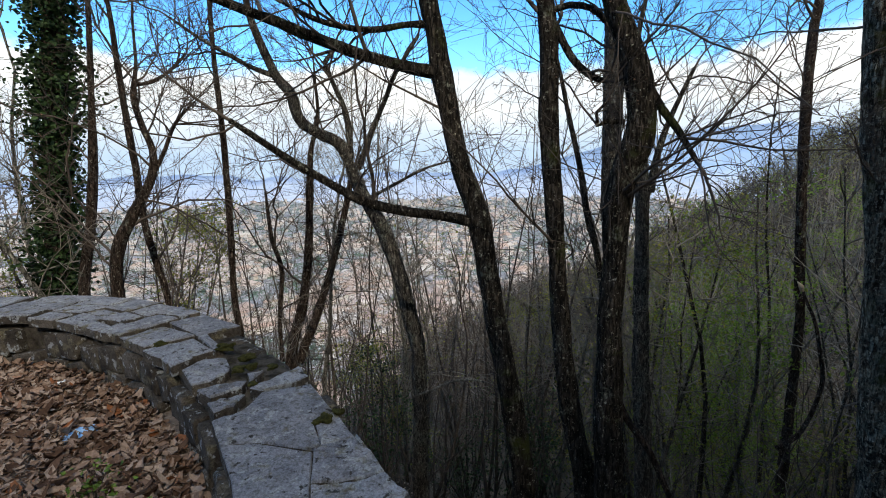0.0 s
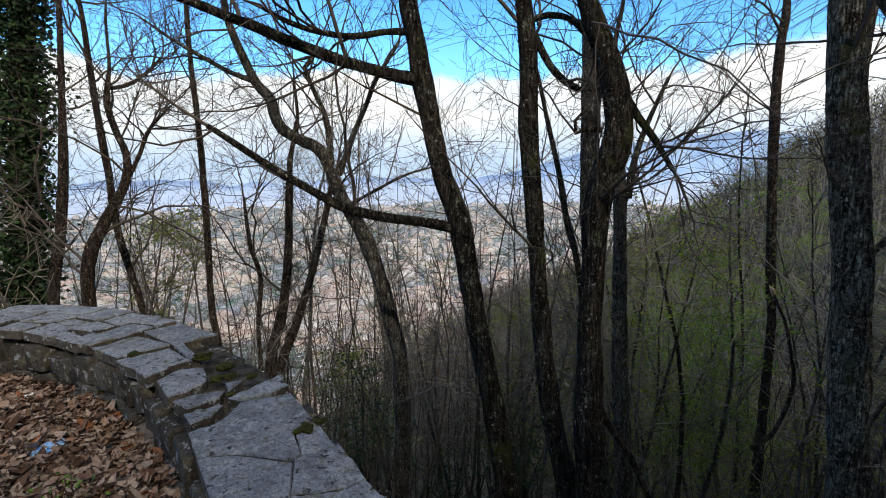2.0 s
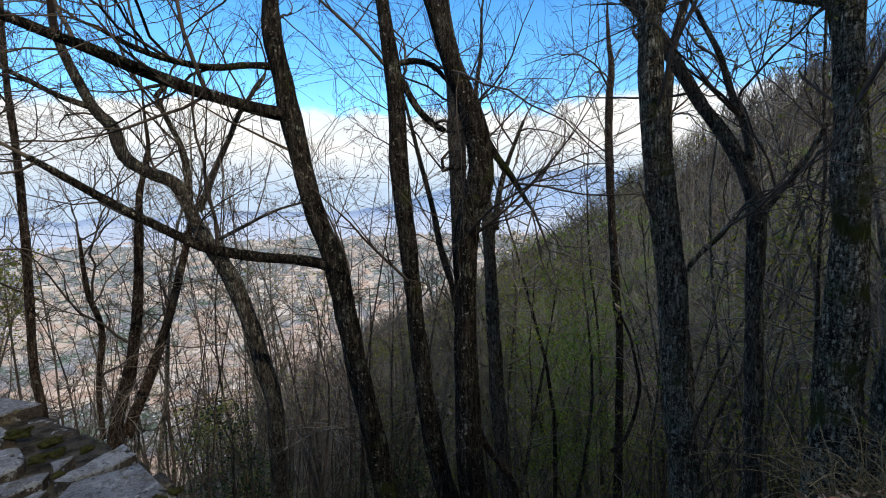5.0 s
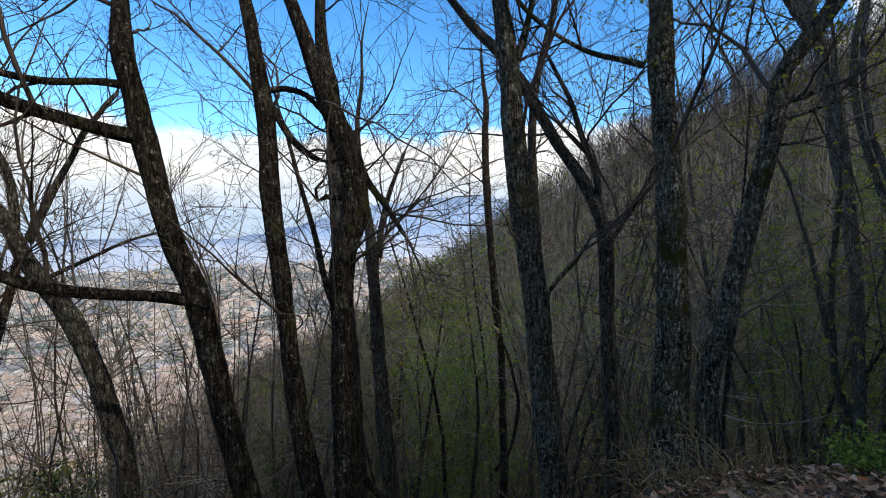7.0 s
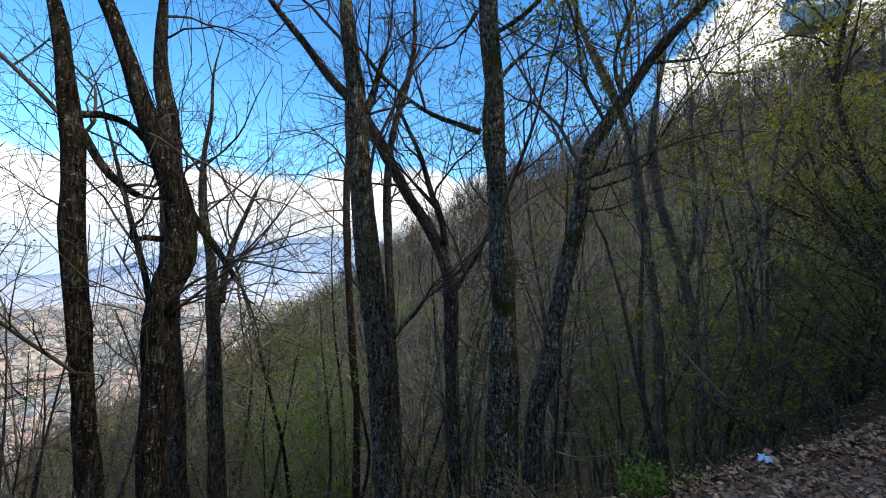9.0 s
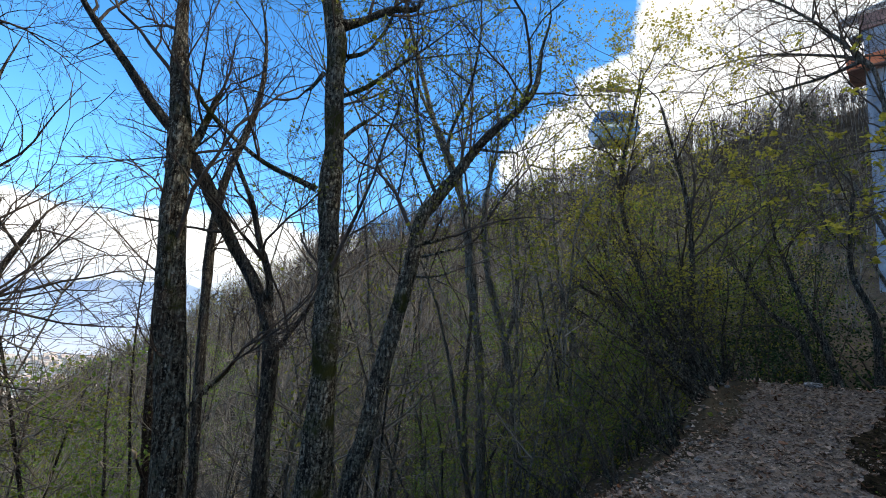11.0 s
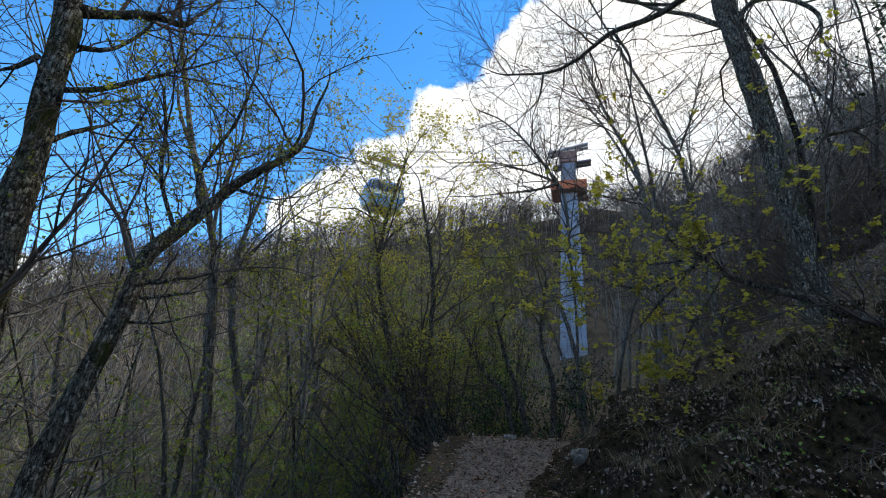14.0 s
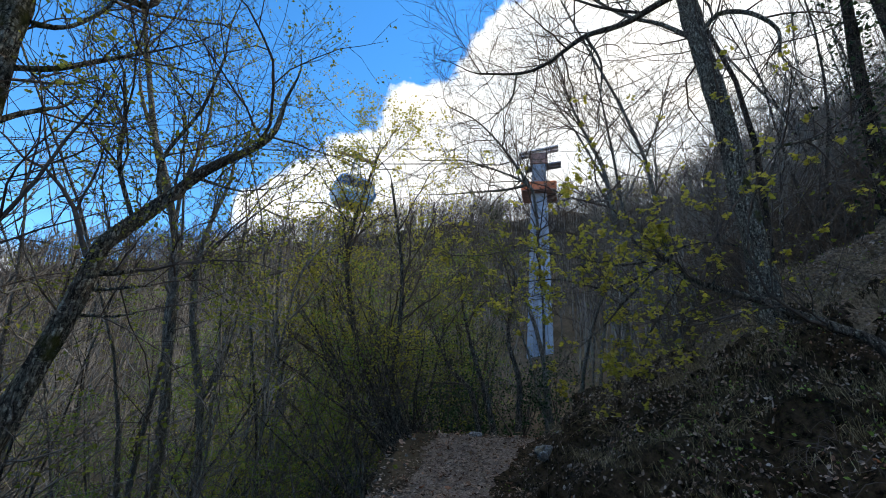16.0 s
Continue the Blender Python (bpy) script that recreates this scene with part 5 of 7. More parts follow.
near_tree("bare_a", "bare tree with a fan of fine branches", BARK_PALE, 26, 150, 2.6, None, 0, 0, True, 1.5, "trees beside the path", thick=0.65, crook=0.24)
near_tree("bare_b", "bare tree with drooping fine branches", BARK_PALE, 27, 110, 1.9, None, 0, 0, True, 0, "trees beside the path", thick=0.7, crook=0.26)
near_tree("bush_a", "many-stemmed shrub with young yellow-green leaves", BARK_GREY, 28, 64, 1.5, YELLOW, 0.042, 6, True, 0.8, "shrubs beside the path", "shrub", 0.9)
near_tree("bush_b", "many-stemmed shrub at the bend of the path", BARK_GREY, 29, 44, 1.3, SPRING, 0.045, 3, True, 0.8, "shrubs beside the path", "shrub", 0.5)


def ivy_tree():
    tree = near_tree("ivy", "tree trunk wrapped in dense dark green ivy", BARK_BROWN, 9, 10, 0.8, None, 0, 0, True, 1.0)
    rng = random.Random(90)
    home, v, f = Vector(tree.location), [], []
    line = smooth_line(TREES["ivy"][0], 0.03)
    for x, y, z, r in line:
        for _ in range(64):
            a, d = rng.uniform(0, 6.28), 0.13 + abs(rng.gauss(0, 0.13)) * (1 + 0.8 * noise.noise(Vector((x, y, z * 1.6))))
            leaf_quads(rng, v, f, (x + d * math.cos(a) - home.x, y + d * math.sin(a) - home.y, z - home.z), 0.07, 1, 0.05)
    mesh_object("ivy", v, f, GREEN, tree, False, "dense dark green ivy")


ivy_tree()


def stick(key, wood, label, name="fallen_stick"):
    line = smooth_line(TREES[key][0], 0.05)
    home = Vector(line[0][:3])
    v, f = [], []
    tube(v, f, [(x - home.x, y - home.y, z - home.z, r) for x, y, z, r in line], 7, 0.2)
    ob = mesh_object(name, v, f, wood)
    ob.location = home
    tagged(ob, label, "branch", "dead branches")


for key in ("stick_a", "stick_b", "stick_d"):
    stick(key, BARK_PALE, "pale dead branch caught between the trunks")
stick("stick_c", BARK_BROWN, "twisted dead branch hanging against a trunk")
def dangling_twig():
    """A dead twig caught upright on the slope, snapped at its end."""
    line = smooth_line(TREES["dangle"][0], 0.08)
    home = Vector(line[-1][:3])
    twig = base("broken_twig", home, "dark dead branch with a pale snapped end", "branch", "dead branches")
    v, f = [], []
    tube(v, f, [(x - home.x, y - home.y, z - home.z, r) for x, y, z, r in line], 6, 0.15)
    mesh_object("stem", v, f, BARK_BROWN, twig)
    x, y, z, r = line[0]
    v, f = [], []
    tube(v, f, [(x - home.x - 0.07, y - home.y, z - home.z + 0.10, 0.004), (x - home.x - 0.02, y - home.y, z - home.z + 0.04, 0.028), (x - home.x, y - home.y, z - home.z - 0.02, 0.02)], 6, 0.2)
    mesh_object("snapped_end", v, f, BROKEN, twig, True, "pale splintered wood")


dangling_twig()
for key in ("stick_e", "stick_f"):
    stick(key, BARK_GREY, "bare root at the path's edge", "root")


def arching_shrub(at, stems, tall, seed, label):
    """Thin grey stems that spring from one stool and arch out over the slope."""
    rng = random.Random(seed)
    home = Vector((at[0], at[1], height(*at)))
    shrub = base("coppice_shrub", home, label, "shrub", "shrubs beside the path")
    lines, tips = [], []
    for _ in range(stems):
        d = Vector((rng.gauss(-0.1, 0.4), rng.uniform(0.15, 1.1), rng.uniform(0.55, 1.1)))
        line = bow(rng, (rng.gauss(0, 0.12), rng.gauss(0, 0.10), -0.12), d, tall * rng.uniform(0.6, 1.15), rng.uniform(0.013, 0.034), 0.10, 0.05, 8)
        v, f = [], []
        tube(v, f, smooth_line(line, 0.15), 6, 0.1)
        mesh_object("stem", v, f, BARK_GREY, shrub)
        for _ in range(5):
            k = rng.randint(3, 7)
            side = Vector((rng.gauss(0, 1), rng.gauss(0, 1), rng.uniform(0.2, 1.0)))
            sprays(rng, lines, tips, line[k][:3], side, rng.uniform(0.3, 0.9), 0.007, 1)
    v, f = [], []
    for line, level in lines:
        tube(v, f, line, 3, 0, False)
    crown = mesh_object("twig_crown", v, f, TWIG, shrub)
    v, f = [], []
    for p in tips:
        if rng.random() < 0.35:
            leaf_layer(rng, v, f, p, 0.035, 3, 0.06)
    mesh_object("foliage", v, f, SPRING, crown, False)


for n, (at, stems, tall) in enumerate((((9.35, -1.3), 12, 3.6), ((8.6, -1.15), 11, 3.4), ((7.9, -0.95), 10, 3.0), ((7.2, -0.55), 9, 2.7), ((6.3, -0.05), 7, 2.2), ((9.9, -1.6), 9, 3.2))):
    arching_shrub(at, stems, tall, 800 + n, "clump of thin grey stems arching from the path's edge")


def bank_ivy_tree(at, tall, seed):
    rng = random.Random(seed)
    home = Vector((at[0], at[1], height(*at)))
    tree = base("ivy_clad_tree", home, "leaning bank tree smothered in dark ivy", "tree", "trees beside the path")
    v, f, lv, lf = [], [], [], []
    line = bow(rng, (0, 0, -0.3), (0.05, 0.12, 1), tall, 0.16, 0.05, 0.02, 9)
    tube(v, f, smooth_line(line, 0.3), 10, 0.15)
    mesh_object("trunk", v, f, BARK_DARK, tree)
    for x, y, z, r in smooth_line(line, 0.06):
        for _ in range(9):
            a, d = rng.uniform(0, 6.28), abs(rng.gauss(0, 0.42)) * (1 + noise.noise(Vector((seed, z, 1))))
            leaf_quads(rng, lv, lf, (x + d * math.cos(a), y + d * math.sin(a), z), 0.07, 1, 0.06)
    mesh_object("ivy", lv, lf, GREEN, tree, False, "dense dark green ivy")


bank_ivy_tree((6.4, -8.6), 9.0, 5)
bank_ivy_tree((5.0, -8.2), 7.5, 6)


# ---------------------------------------------------------------- the wood on the slopes
def wood_tree(seed, tall, stems, leaves, count, label, level=1, wood=None, girth=0.0070):
    """A slender coppice tree for the slopes."""
    rng = random.Random(seed)
    tree = base("slope_tree", (0, 0, -300), label, "tree", "trees on the slope")
    lines, tips = [], []
    v, f = [], []
    for s in range(stems):
        a = rng.uniform(0, 6.28)
        lean = rng.uniform(0.02, 0.18) * (1 if stems > 1 else 0.5)
        h = tall * rng.uniform(0.75, 1.0)
        r = girth * h * rng.uniform(0.7, 1.2)
        d = Vector((math.cos(a) * lean, math.sin(a) * lean, 1))
        p = Vector((math.cos(a) * 0.15 * (stems > 1), math.sin(a) * 0.15 * (stems > 1), -0.3))
        line = [(*p, r * 1.3)]
        for i in range(9):
            d = (d + Vector((rng.gauss(0, 0.08), rng.gauss(0, 0.08), 0.05))).normalized()
            p = p + d * h / 9
            line.append((*p, max(0.012, r * (1 - 0.85 * (i + 1) / 9))))
        tube(v, f, smooth_line(line, 0.7), 7, 0.1)
        for _ in range(count):
            k = min(8, int(3 + 6 * rng.random()))
            a1, b1 = Vector(line[k][:3]), Vector(line[k + 1][:3])
            side = Vector((rng.gauss(0, 1), rng.gauss(0, 1), rng.uniform(0.2, 1.4)))
            sprays(rng, lines, tips, a1 + (b1 - a1) * rng.random(), side, h * rng.uniform(0.14, 0.27) * (1.2 - k * 0.06), 0.015, level, 0.14, 0.06, 0.0045)
    mesh_object("trunk", v, f, wood or BARK_PALE, tree)
    v, f = [], []
    for line, level in lines:
        tube(v, f, line, 3, 0, False)
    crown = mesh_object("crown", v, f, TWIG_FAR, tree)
    if leaves:
        v, f = [], []
        for p in tips:
            if rng.random() < 0.6:
                leaf_layer(rng, v, f, p, 0.05, 7, 0.16)
        mesh_object("foliage", v, f, leaves, crown, False)
    return tree


def build_slope_wood():
    kinds = [wood_tree(200, 11, 1, None, 19, "tall bare slender tree"), wood_tree(201, 9, 3, None, 9, "bare many-stemmed coppice tree", 1, BARK_GREY),
             wood_tree(202, 10, 2, SPRING, 11, "slender tree in pale spring leaf"), wood_tree(203, 7, 4, SPRING, 7, "low coppice tree in pale spring leaf", 1, BARK_GREY),
             wood_tree(204, 12, 1, None, 21, "tall bare slender tree", 1, BARK_DARK), wood_tree(205, 6, 4, YELLOW, 7, "young tree in yellow-green leaf")]
    rng = random.Random(31)
    spots_taken, made = [], 0
    tries = 0
    while made < 190 and tries < 30000:
        tries += 1
        r, az = 8.5 * (6.2 ** rng.random()), rng.uniform(-48, 150)
        x, y = r * math.sin(radians(az)), r * math.cos(radians(az))
        foot, lip = polyline(FOOT, x), polyline(LIP, x)
        if foot - 2.0 < y < lip + 2.2 or any((x - a) ** 2 + (y - b) ** 2 < (0.9 + 0.02 * r) ** 2 for a, b in spots_taken):
            continue
        if az < -8 and (r < 14 or rng.random() < 0.6):
            continue
        if 107 < az < 113.5 or (96 < az < 128 and y < foot and r < 9):
            continue
        spots_taken.append((x, y))
        k = rng.choice((0, 1, 2, 3, 4, 0, 1)) if az < 50 else rng.choice((0, 2, 0, 1, 4, 1, 0) if az < 74 else (0, 2, 3, 5, 5, 2, 1))
        if y < foot:
            k = rng.choice((0, 1, 4, 1))
        m = pose(x, y, height(x, y), rng.gauss(0, 4), rng.gauss(0, 4), rng.uniform(0, 360)) @ Matrix.Scale(rng.uniform(0.75, 1.15), 4)
        if made < len(kinds):
            kinds[made].matrix_basis = m
        else:
            t = copy_thing(kinds[k], m)
            t.scale = m.to_scale()
        made += 1


def build_saplings():
    """Thin pale stems that lean every way between the trees below the path."""
    rng = random.Random(37)
    kinds = [wood_tree(240, 6.5, 1, None, 9, "thin pale leaning sapling", 1, BARK_PALE, 0.0042), wood_tree(241, 5.0, 2, None, 6, "pale forked sapling with thin twigs", 1, BARK_PALE, 0.0042),
             wood_tree(242, 7.5, 1, None, 12, "thin grey sapling with fine twigs", 1, BARK_GREY, 0.0045), wood_tree(243, 5.5, 3, SPRING, 5, "sapling clump in first leaf", 1, BARK_PALE, 0.0040)]
    made, tries = 0, 0
    while made < 120 and tries < 5000:
        tries += 1
        az, r = radians(rng.uniform(8, 103)), 6.8 + 15 * rng.random() ** 1.2
        x, y = r * math.sin(az), r * math.cos(az)
        if polyline(FOOT, x) - 1.5 < y < polyline(LIP, x) + 1.6:
            continue
        m = pose(x, y, height(x, y), rng.gauss(0, 9), rng.gauss(0, 9), rng.uniform(0, 360)) @ Matrix.Scale(rng.uniform(0.7, 1.25), 4)
        if made < 4:
            kinds[made].matrix_basis = m
        else:
            t = copy_thing(kinds[rng.choice((0, 0, 1, 2, 2, 3))], m)
            t.scale = m.to_scale()
        made += 1


def sliver(v, f, a, b, w, rng):
    """A far twig: one thin tapering blade."""
    d = Vector((rng.gauss(0, 1), rng.gauss(0, 1), rng.gauss(0, 0.3))).normalized() * w
    i = len(v)
    v += [tuple(a - d), tuple(a + d), tuple(b)]
    f.append((i, i + 1, i + 2))


def build_far_wood():
    """The woods further off, tree by tree, as one growth."""
    rng = random.Random(77)
    tv, tf, kv, kf, lv, lf = [], [], [], [], [], []
    n = 0
    while n < 7800:
        r, az = 30 + 118 * rng.random() ** 0.8, rng.uniform(-20, 152)
        if n > 3600:
            az = rng.uniform(5, 150)
            crest = 130 + 25 * noise.noise(Vector((math.sin(radians(az)) * 2, math.cos(radians(az)) * 2, 3.0)))
            r = rng.uniform(95, 152) if n < 4800 else crest + rng.gauss(0, 6)
        x, y = r * math.sin(radians(az)), r * math.cos(radians(az))
        if (az < -5 and rng.random() < 0.5) or (107.5 < az < 114 and r < 60):
            continue
        n += 1
        z, h = height(x, y), rng.uniform(5.5, 11)
        p, d = Vector((x, y, z - 0.3)), Vector((rng.gauss(0, 0.07), rng.gauss(0, 0.07), 1))
        w = h * (0.0058 + 0.00003 * r) * rng.uniform(0.7, 1.3)
        line = [(*p, w)]
        for i in range(3):
            p = p + d * h / 3
            d = (d + Vector((rng.gauss(0, 0.08), rng.gauss(0, 0.08), 0))).normalized()
            line.append((*p, w * (0.75, 0.5, 0.15)[i]))
        tube(tv, tf, line, 3, 0, False)
        green = 1.3 * noise.noise(Vector((x / 22, y / 22, 1))) + 0.9 * noise.noise(Vector((x / 7, y / 7, 4))) - 0.2 + 1.0 * step01(14, 22, az) * step01(-46, -38, -az) + 0.55 * step01(72, 82, az) * step01(-104, -94, -az) * step01(-90, -50, -r)
        limbs = 7 if r < 95 else 10
        for i in range(limbs):
            u = 0.32 + 0.66 * (i + rng.random()) / limbs
            k, turn = min(2, int(u * 3)), rng.uniform(0, 6.28)
            c = Vector(line[k][:3]).lerp(Vector(line[k + 1][:3]), u * 3 - k)
            out = Vector((math.cos(turn), math.sin(turn), rng.uniform(0.5, 1.3))) * (h * rng.uniform(0.10, 0.20) * (1.25 - 0.6 * u))
            e = c + out
            sliver(kv, kf, c, e, 0.022 + 0.0003 * r, rng)
            for q in range(3):
                a = c.lerp(e, 0.35 + 0.25 * q)
                sliver(kv, kf, a, a + out * 0.35 + Vector((rng.gauss(0, 0.35), rng.gauss(0, 0.35), rng.uniform(0, 0.5))), 0.013 + 0.00025 * r, rng)
            if green > 0.0 and r < 125 and rng.random() < 0.35 + green:
                leaf_layer(rng, lv, lf, e, 0.10 + 0.0010 * r, 5 if az < 46 else 3, 0.45)
    for _ in range(2400):
        r, az = 26 + 115 * rng.random() ** 0.7, rng.uniform(-10, 150)
        x, y = r * math.sin(radians(az)), r * math.cos(radians(az))
        c = Vector((x, y, height(x, y)))
        for i in range(5):
            sliver(kv, kf, c + Vector((rng.gauss(0, 0.3), rng.gauss(0, 0.3), -0.1)), c + Vector((rng.gauss(0, 1.1), rng.gauss(0, 1.1), rng.uniform(0.8, 3.0))), 0.016 + 0.0004 * r, rng)
    wood = tagged(new("far_wood"), "dense leafless brown wood with patches of first green on the mountainside", "woods", kind="stuff")
    wood.location = (60, 40, 0)
    for name, v, f, m in (("far_trunks", tv, tf, TWIG_FAR), ("far_twigs", kv, kf, TWIG_HAZE), ("far_leaves", lv, lf, HAZED_GREEN)):
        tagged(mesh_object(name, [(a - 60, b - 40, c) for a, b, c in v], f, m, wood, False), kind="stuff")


def young_tree(seed, tall, leaves, material, label):
    """A young tree in a haze of first leaves."""
    rng = random.Random(seed)
    tree = base("young_tree", (0, 0, -300), label, "tree", "young trees in first leaf")
    lines, tips, v, f = [], [], [], []
    line = bow(rng, (0, 0, -0.3), (rng.gauss(0, 0.1), rng.gauss(0, 0.1), 1), tall, 0.0075 * tall, 0.07, 0.04, 9)
    tube(v, f, smooth_line(line, 0.5), 7, 0.1)
    mesh_object("trunk", v, f, BARK_GREY, tree)
    for _ in range(22):
        k = min(8, int(2 + 7 * rng.random()))
        side = Vector((rng.gauss(0, 1), rng.gauss(0, 1), rng.uniform(0.1, 0.9)))
        sprays(rng, lines, tips, line[k][:3], side, tall * rng.uniform(0.14, 0.28), 0.012, 1, 0.14, 0.05, 0.0045)
    v, f = [], []
    for one, level in lines:
        tube(v, f, one, 3, 0, False)
    crown = mesh_object("crown", v, f, TWIG_FAR, tree)
    v, f = [], []
    per = leaves / len(tips) / 0.62
    for p in tips:
        if rng.random() < 0.62:
            leaf_layer(rng, v, f, p, 0.052, int(per + rng.random()), 0.20)
    mesh_object("foliage", v, f, material, crown, False)
    return tree


def build_young_trees():
    rng = random.Random(140)
    kinds = [young_tree(150, 7.0, 1800, SPRING, "young tree in a haze of pale green leaves"), young_tree(151, 6.0, 1400, YELLOW, "young tree in yellow-green first leaf"),
             young_tree(152, 8.5, 2000, SPRING, "slender tree in a haze of pale green leaves"),
             young_tree(153, 7.5, 3400, LIME, "young tree in bright fresh green leaf")]
    stands = [(20, 38, 9.5, 26, 30), (38, 72, 15, 36, 12), (74, 103, 11.0, 28, 46)]
    made = 0
    for a0, a1, r0, r1, count in stands:
        for i in range(count):
            az, r = radians(a0 + (a1 - a0) * (i + rng.random()) / count), r0 + (r1 - r0) * rng.random() ** 1.2
            x, y = r * math.sin(az), r * math.cos(az)
            if polyline(FOOT, x) - 1.5 < y < polyline(LIP, x) + 1.8:
                continue
            m = pose(x, y, height(x, y), rng.gauss(0, 4), rng.gauss(0, 4), rng.uniform(0, 360)) @ Matrix.Scale(rng.uniform(0.7, 1.15), 4)
            if made < 4:
                kinds[made].matrix_basis = m
            else:
                t = copy_thing(kinds[rng.choice((3, 3, 0, 3)) if a0 < 50 else rng.choice((1, 1, 0, 2, 3))], m)
                t.scale = m.to_scale()
            made += 1
    for i in range(8):
        az, r = radians(68 + 3.0 * i + rng.uniform(-1, 1)), rng.uniform(8.0, 13.0)
        x, y = r * math.sin(az), r * math.cos(az)
        if polyline(FOOT, x) - 1.0 < y < polyline(LIP, x) + 1.4:
            continue
        m = pose(x, y, height(x, y), rng.gauss(0, 6), rng.gauss(0, 6), rng.uniform(0, 360)) @ Matrix.Scale(rng.uniform(0.38, 0.55), 4)
        t = copy_thing(kinds[3], m)
        t.scale = m.to_scale()


def build_bank_brush():
    """Bare brown scrub over the top of the bank."""
    rng = random.Random(171)
    v, f, kv, kf = [], [], [], []
    n = 0
    while n < 520:
        az, r = rng.uniform(108, 158) if n % 2 else rng.uniform(122, 156), 6.0 + 17 * rng.random()
        x, y = r * math.sin(radians(az)), r * math.cos(radians(az))
        d = polyline(FOOT, x) - y
        if d < 2.3 or (az < 114 and r > 9) or (az > 120 and r < 10.5):
            continue
        n += 1
        z = bank_height(x, y) if d < 5.5 else height(x, y)
        for s in range(rng.randint(3, 5)):
            a, h = rng.uniform(0, 6.28), rng.uniform(1.0, 3.6) * (0.65 + 0.35 * step01(2, 5, d))
            line = bow(rng, (x + rng.gauss(0, 0.15), y + rng.gauss(0, 0.15), z - 0.1), (math.cos(a) * 0.4, math.sin(a) * 0.4 + 0.12, 1), h, rng.uniform(0.006, 0.013), 0.16, 0.02, 5)
            tube(v, f, line, 3, 0, False)
            for k in (1, 2, 2, 3, 3, 3, 4, 4, 4):
                t = bow(rng, line[k][:3], (rng.gauss(0, 1), rng.gauss(0, 1), 0.6), rng.uniform(0.3, 0.9), 0.005, 0.3, 0.03, 1)
                tube(v, f, t, 3, 0, False)
                for q in range(2):
                    e = Vector(t[0][:3]).lerp(Vector(t[1][:3]), 0.5 + 0.5 * q)
                    sliver(kv, kf, e, e + Vector((rng.gauss(0, 0.16), rng.gauss(0, 0.16), rng.uniform(0, 0.3))), 0.0028, rng)
    brush = tagged(new("bank_brush"), "tangled bare brown scrub over the top of the bank", "scrub", kind="stuff")
    brush.location = (8, -8, 4)
    for name, vs, fs in (("brush_stems", v, f), ("brush_twigs", kv, kf)):
        tagged(mesh_object(name, [(a - 8, b + 8, c - 4) for a, b, c in vs], fs, TWIG_BROWN, brush, False), kind="stuff")


def build_valley_side():
    """Fine-branched young trees on the steep ground under the terrace wall."""
    rng = random.Random(83)
    kinds = [wood_tree(210, 8.5, 1, None, 15, "young bare tree with a haze of fine twigs", 2), wood_tree(211, 7.5, 2, SPRING, 8, "young tree with fine twigs and first leaf buds", 2)]
    n = 0
    for az in range(-42, 30, 4):
        for r in (8.2, 11.5):
            a, d = radians(az + rng.uniform(-2, 2)), r + rng.uniform(-0.8, 1.5)
            x, y = d * math.sin(a), d * math.cos(a)
            m = pose(x, y, height(x, y), rng.gauss(0, 5), rng.gauss(0, 5), rng.uniform(0, 360)) @ Matrix.Scale(rng.uniform(0.8, 1.15), 4)
            if n < 2:
                kinds[n].matrix_basis = m
            elif rng.random() < 0.42:
                t = copy_thing(kinds[n % 2], m)
                t.scale = m.to_scale()
            n += 1


def build_bank_trees():
    """Bare fine-twigged trees along the top of the bank."""
    rng = random.Random(221)
    first = wood_tree(230, 9.0, 2, None, 9, "bare tree with a haze of fine twigs on the bank", 2)
    for n in range(17):
        az, r = radians(113 + 2.4 * n + rng.uniform(-1.5, 1.5)), rng.uniform(10.5, 19)
        x, y = r * math.sin(az), r * math.cos(az)
        m = pose(x, y, height(x, y), rng.gauss(0, 5), rng.gauss(0, 5), rng.uniform(0, 360)) @ Matrix.Scale(rng.uniform(0.7, 1.05), 4)
        if n:
            t = copy_thing(first, m)
            t.scale = m.to_scale()
        else:
            first.matrix_basis = m


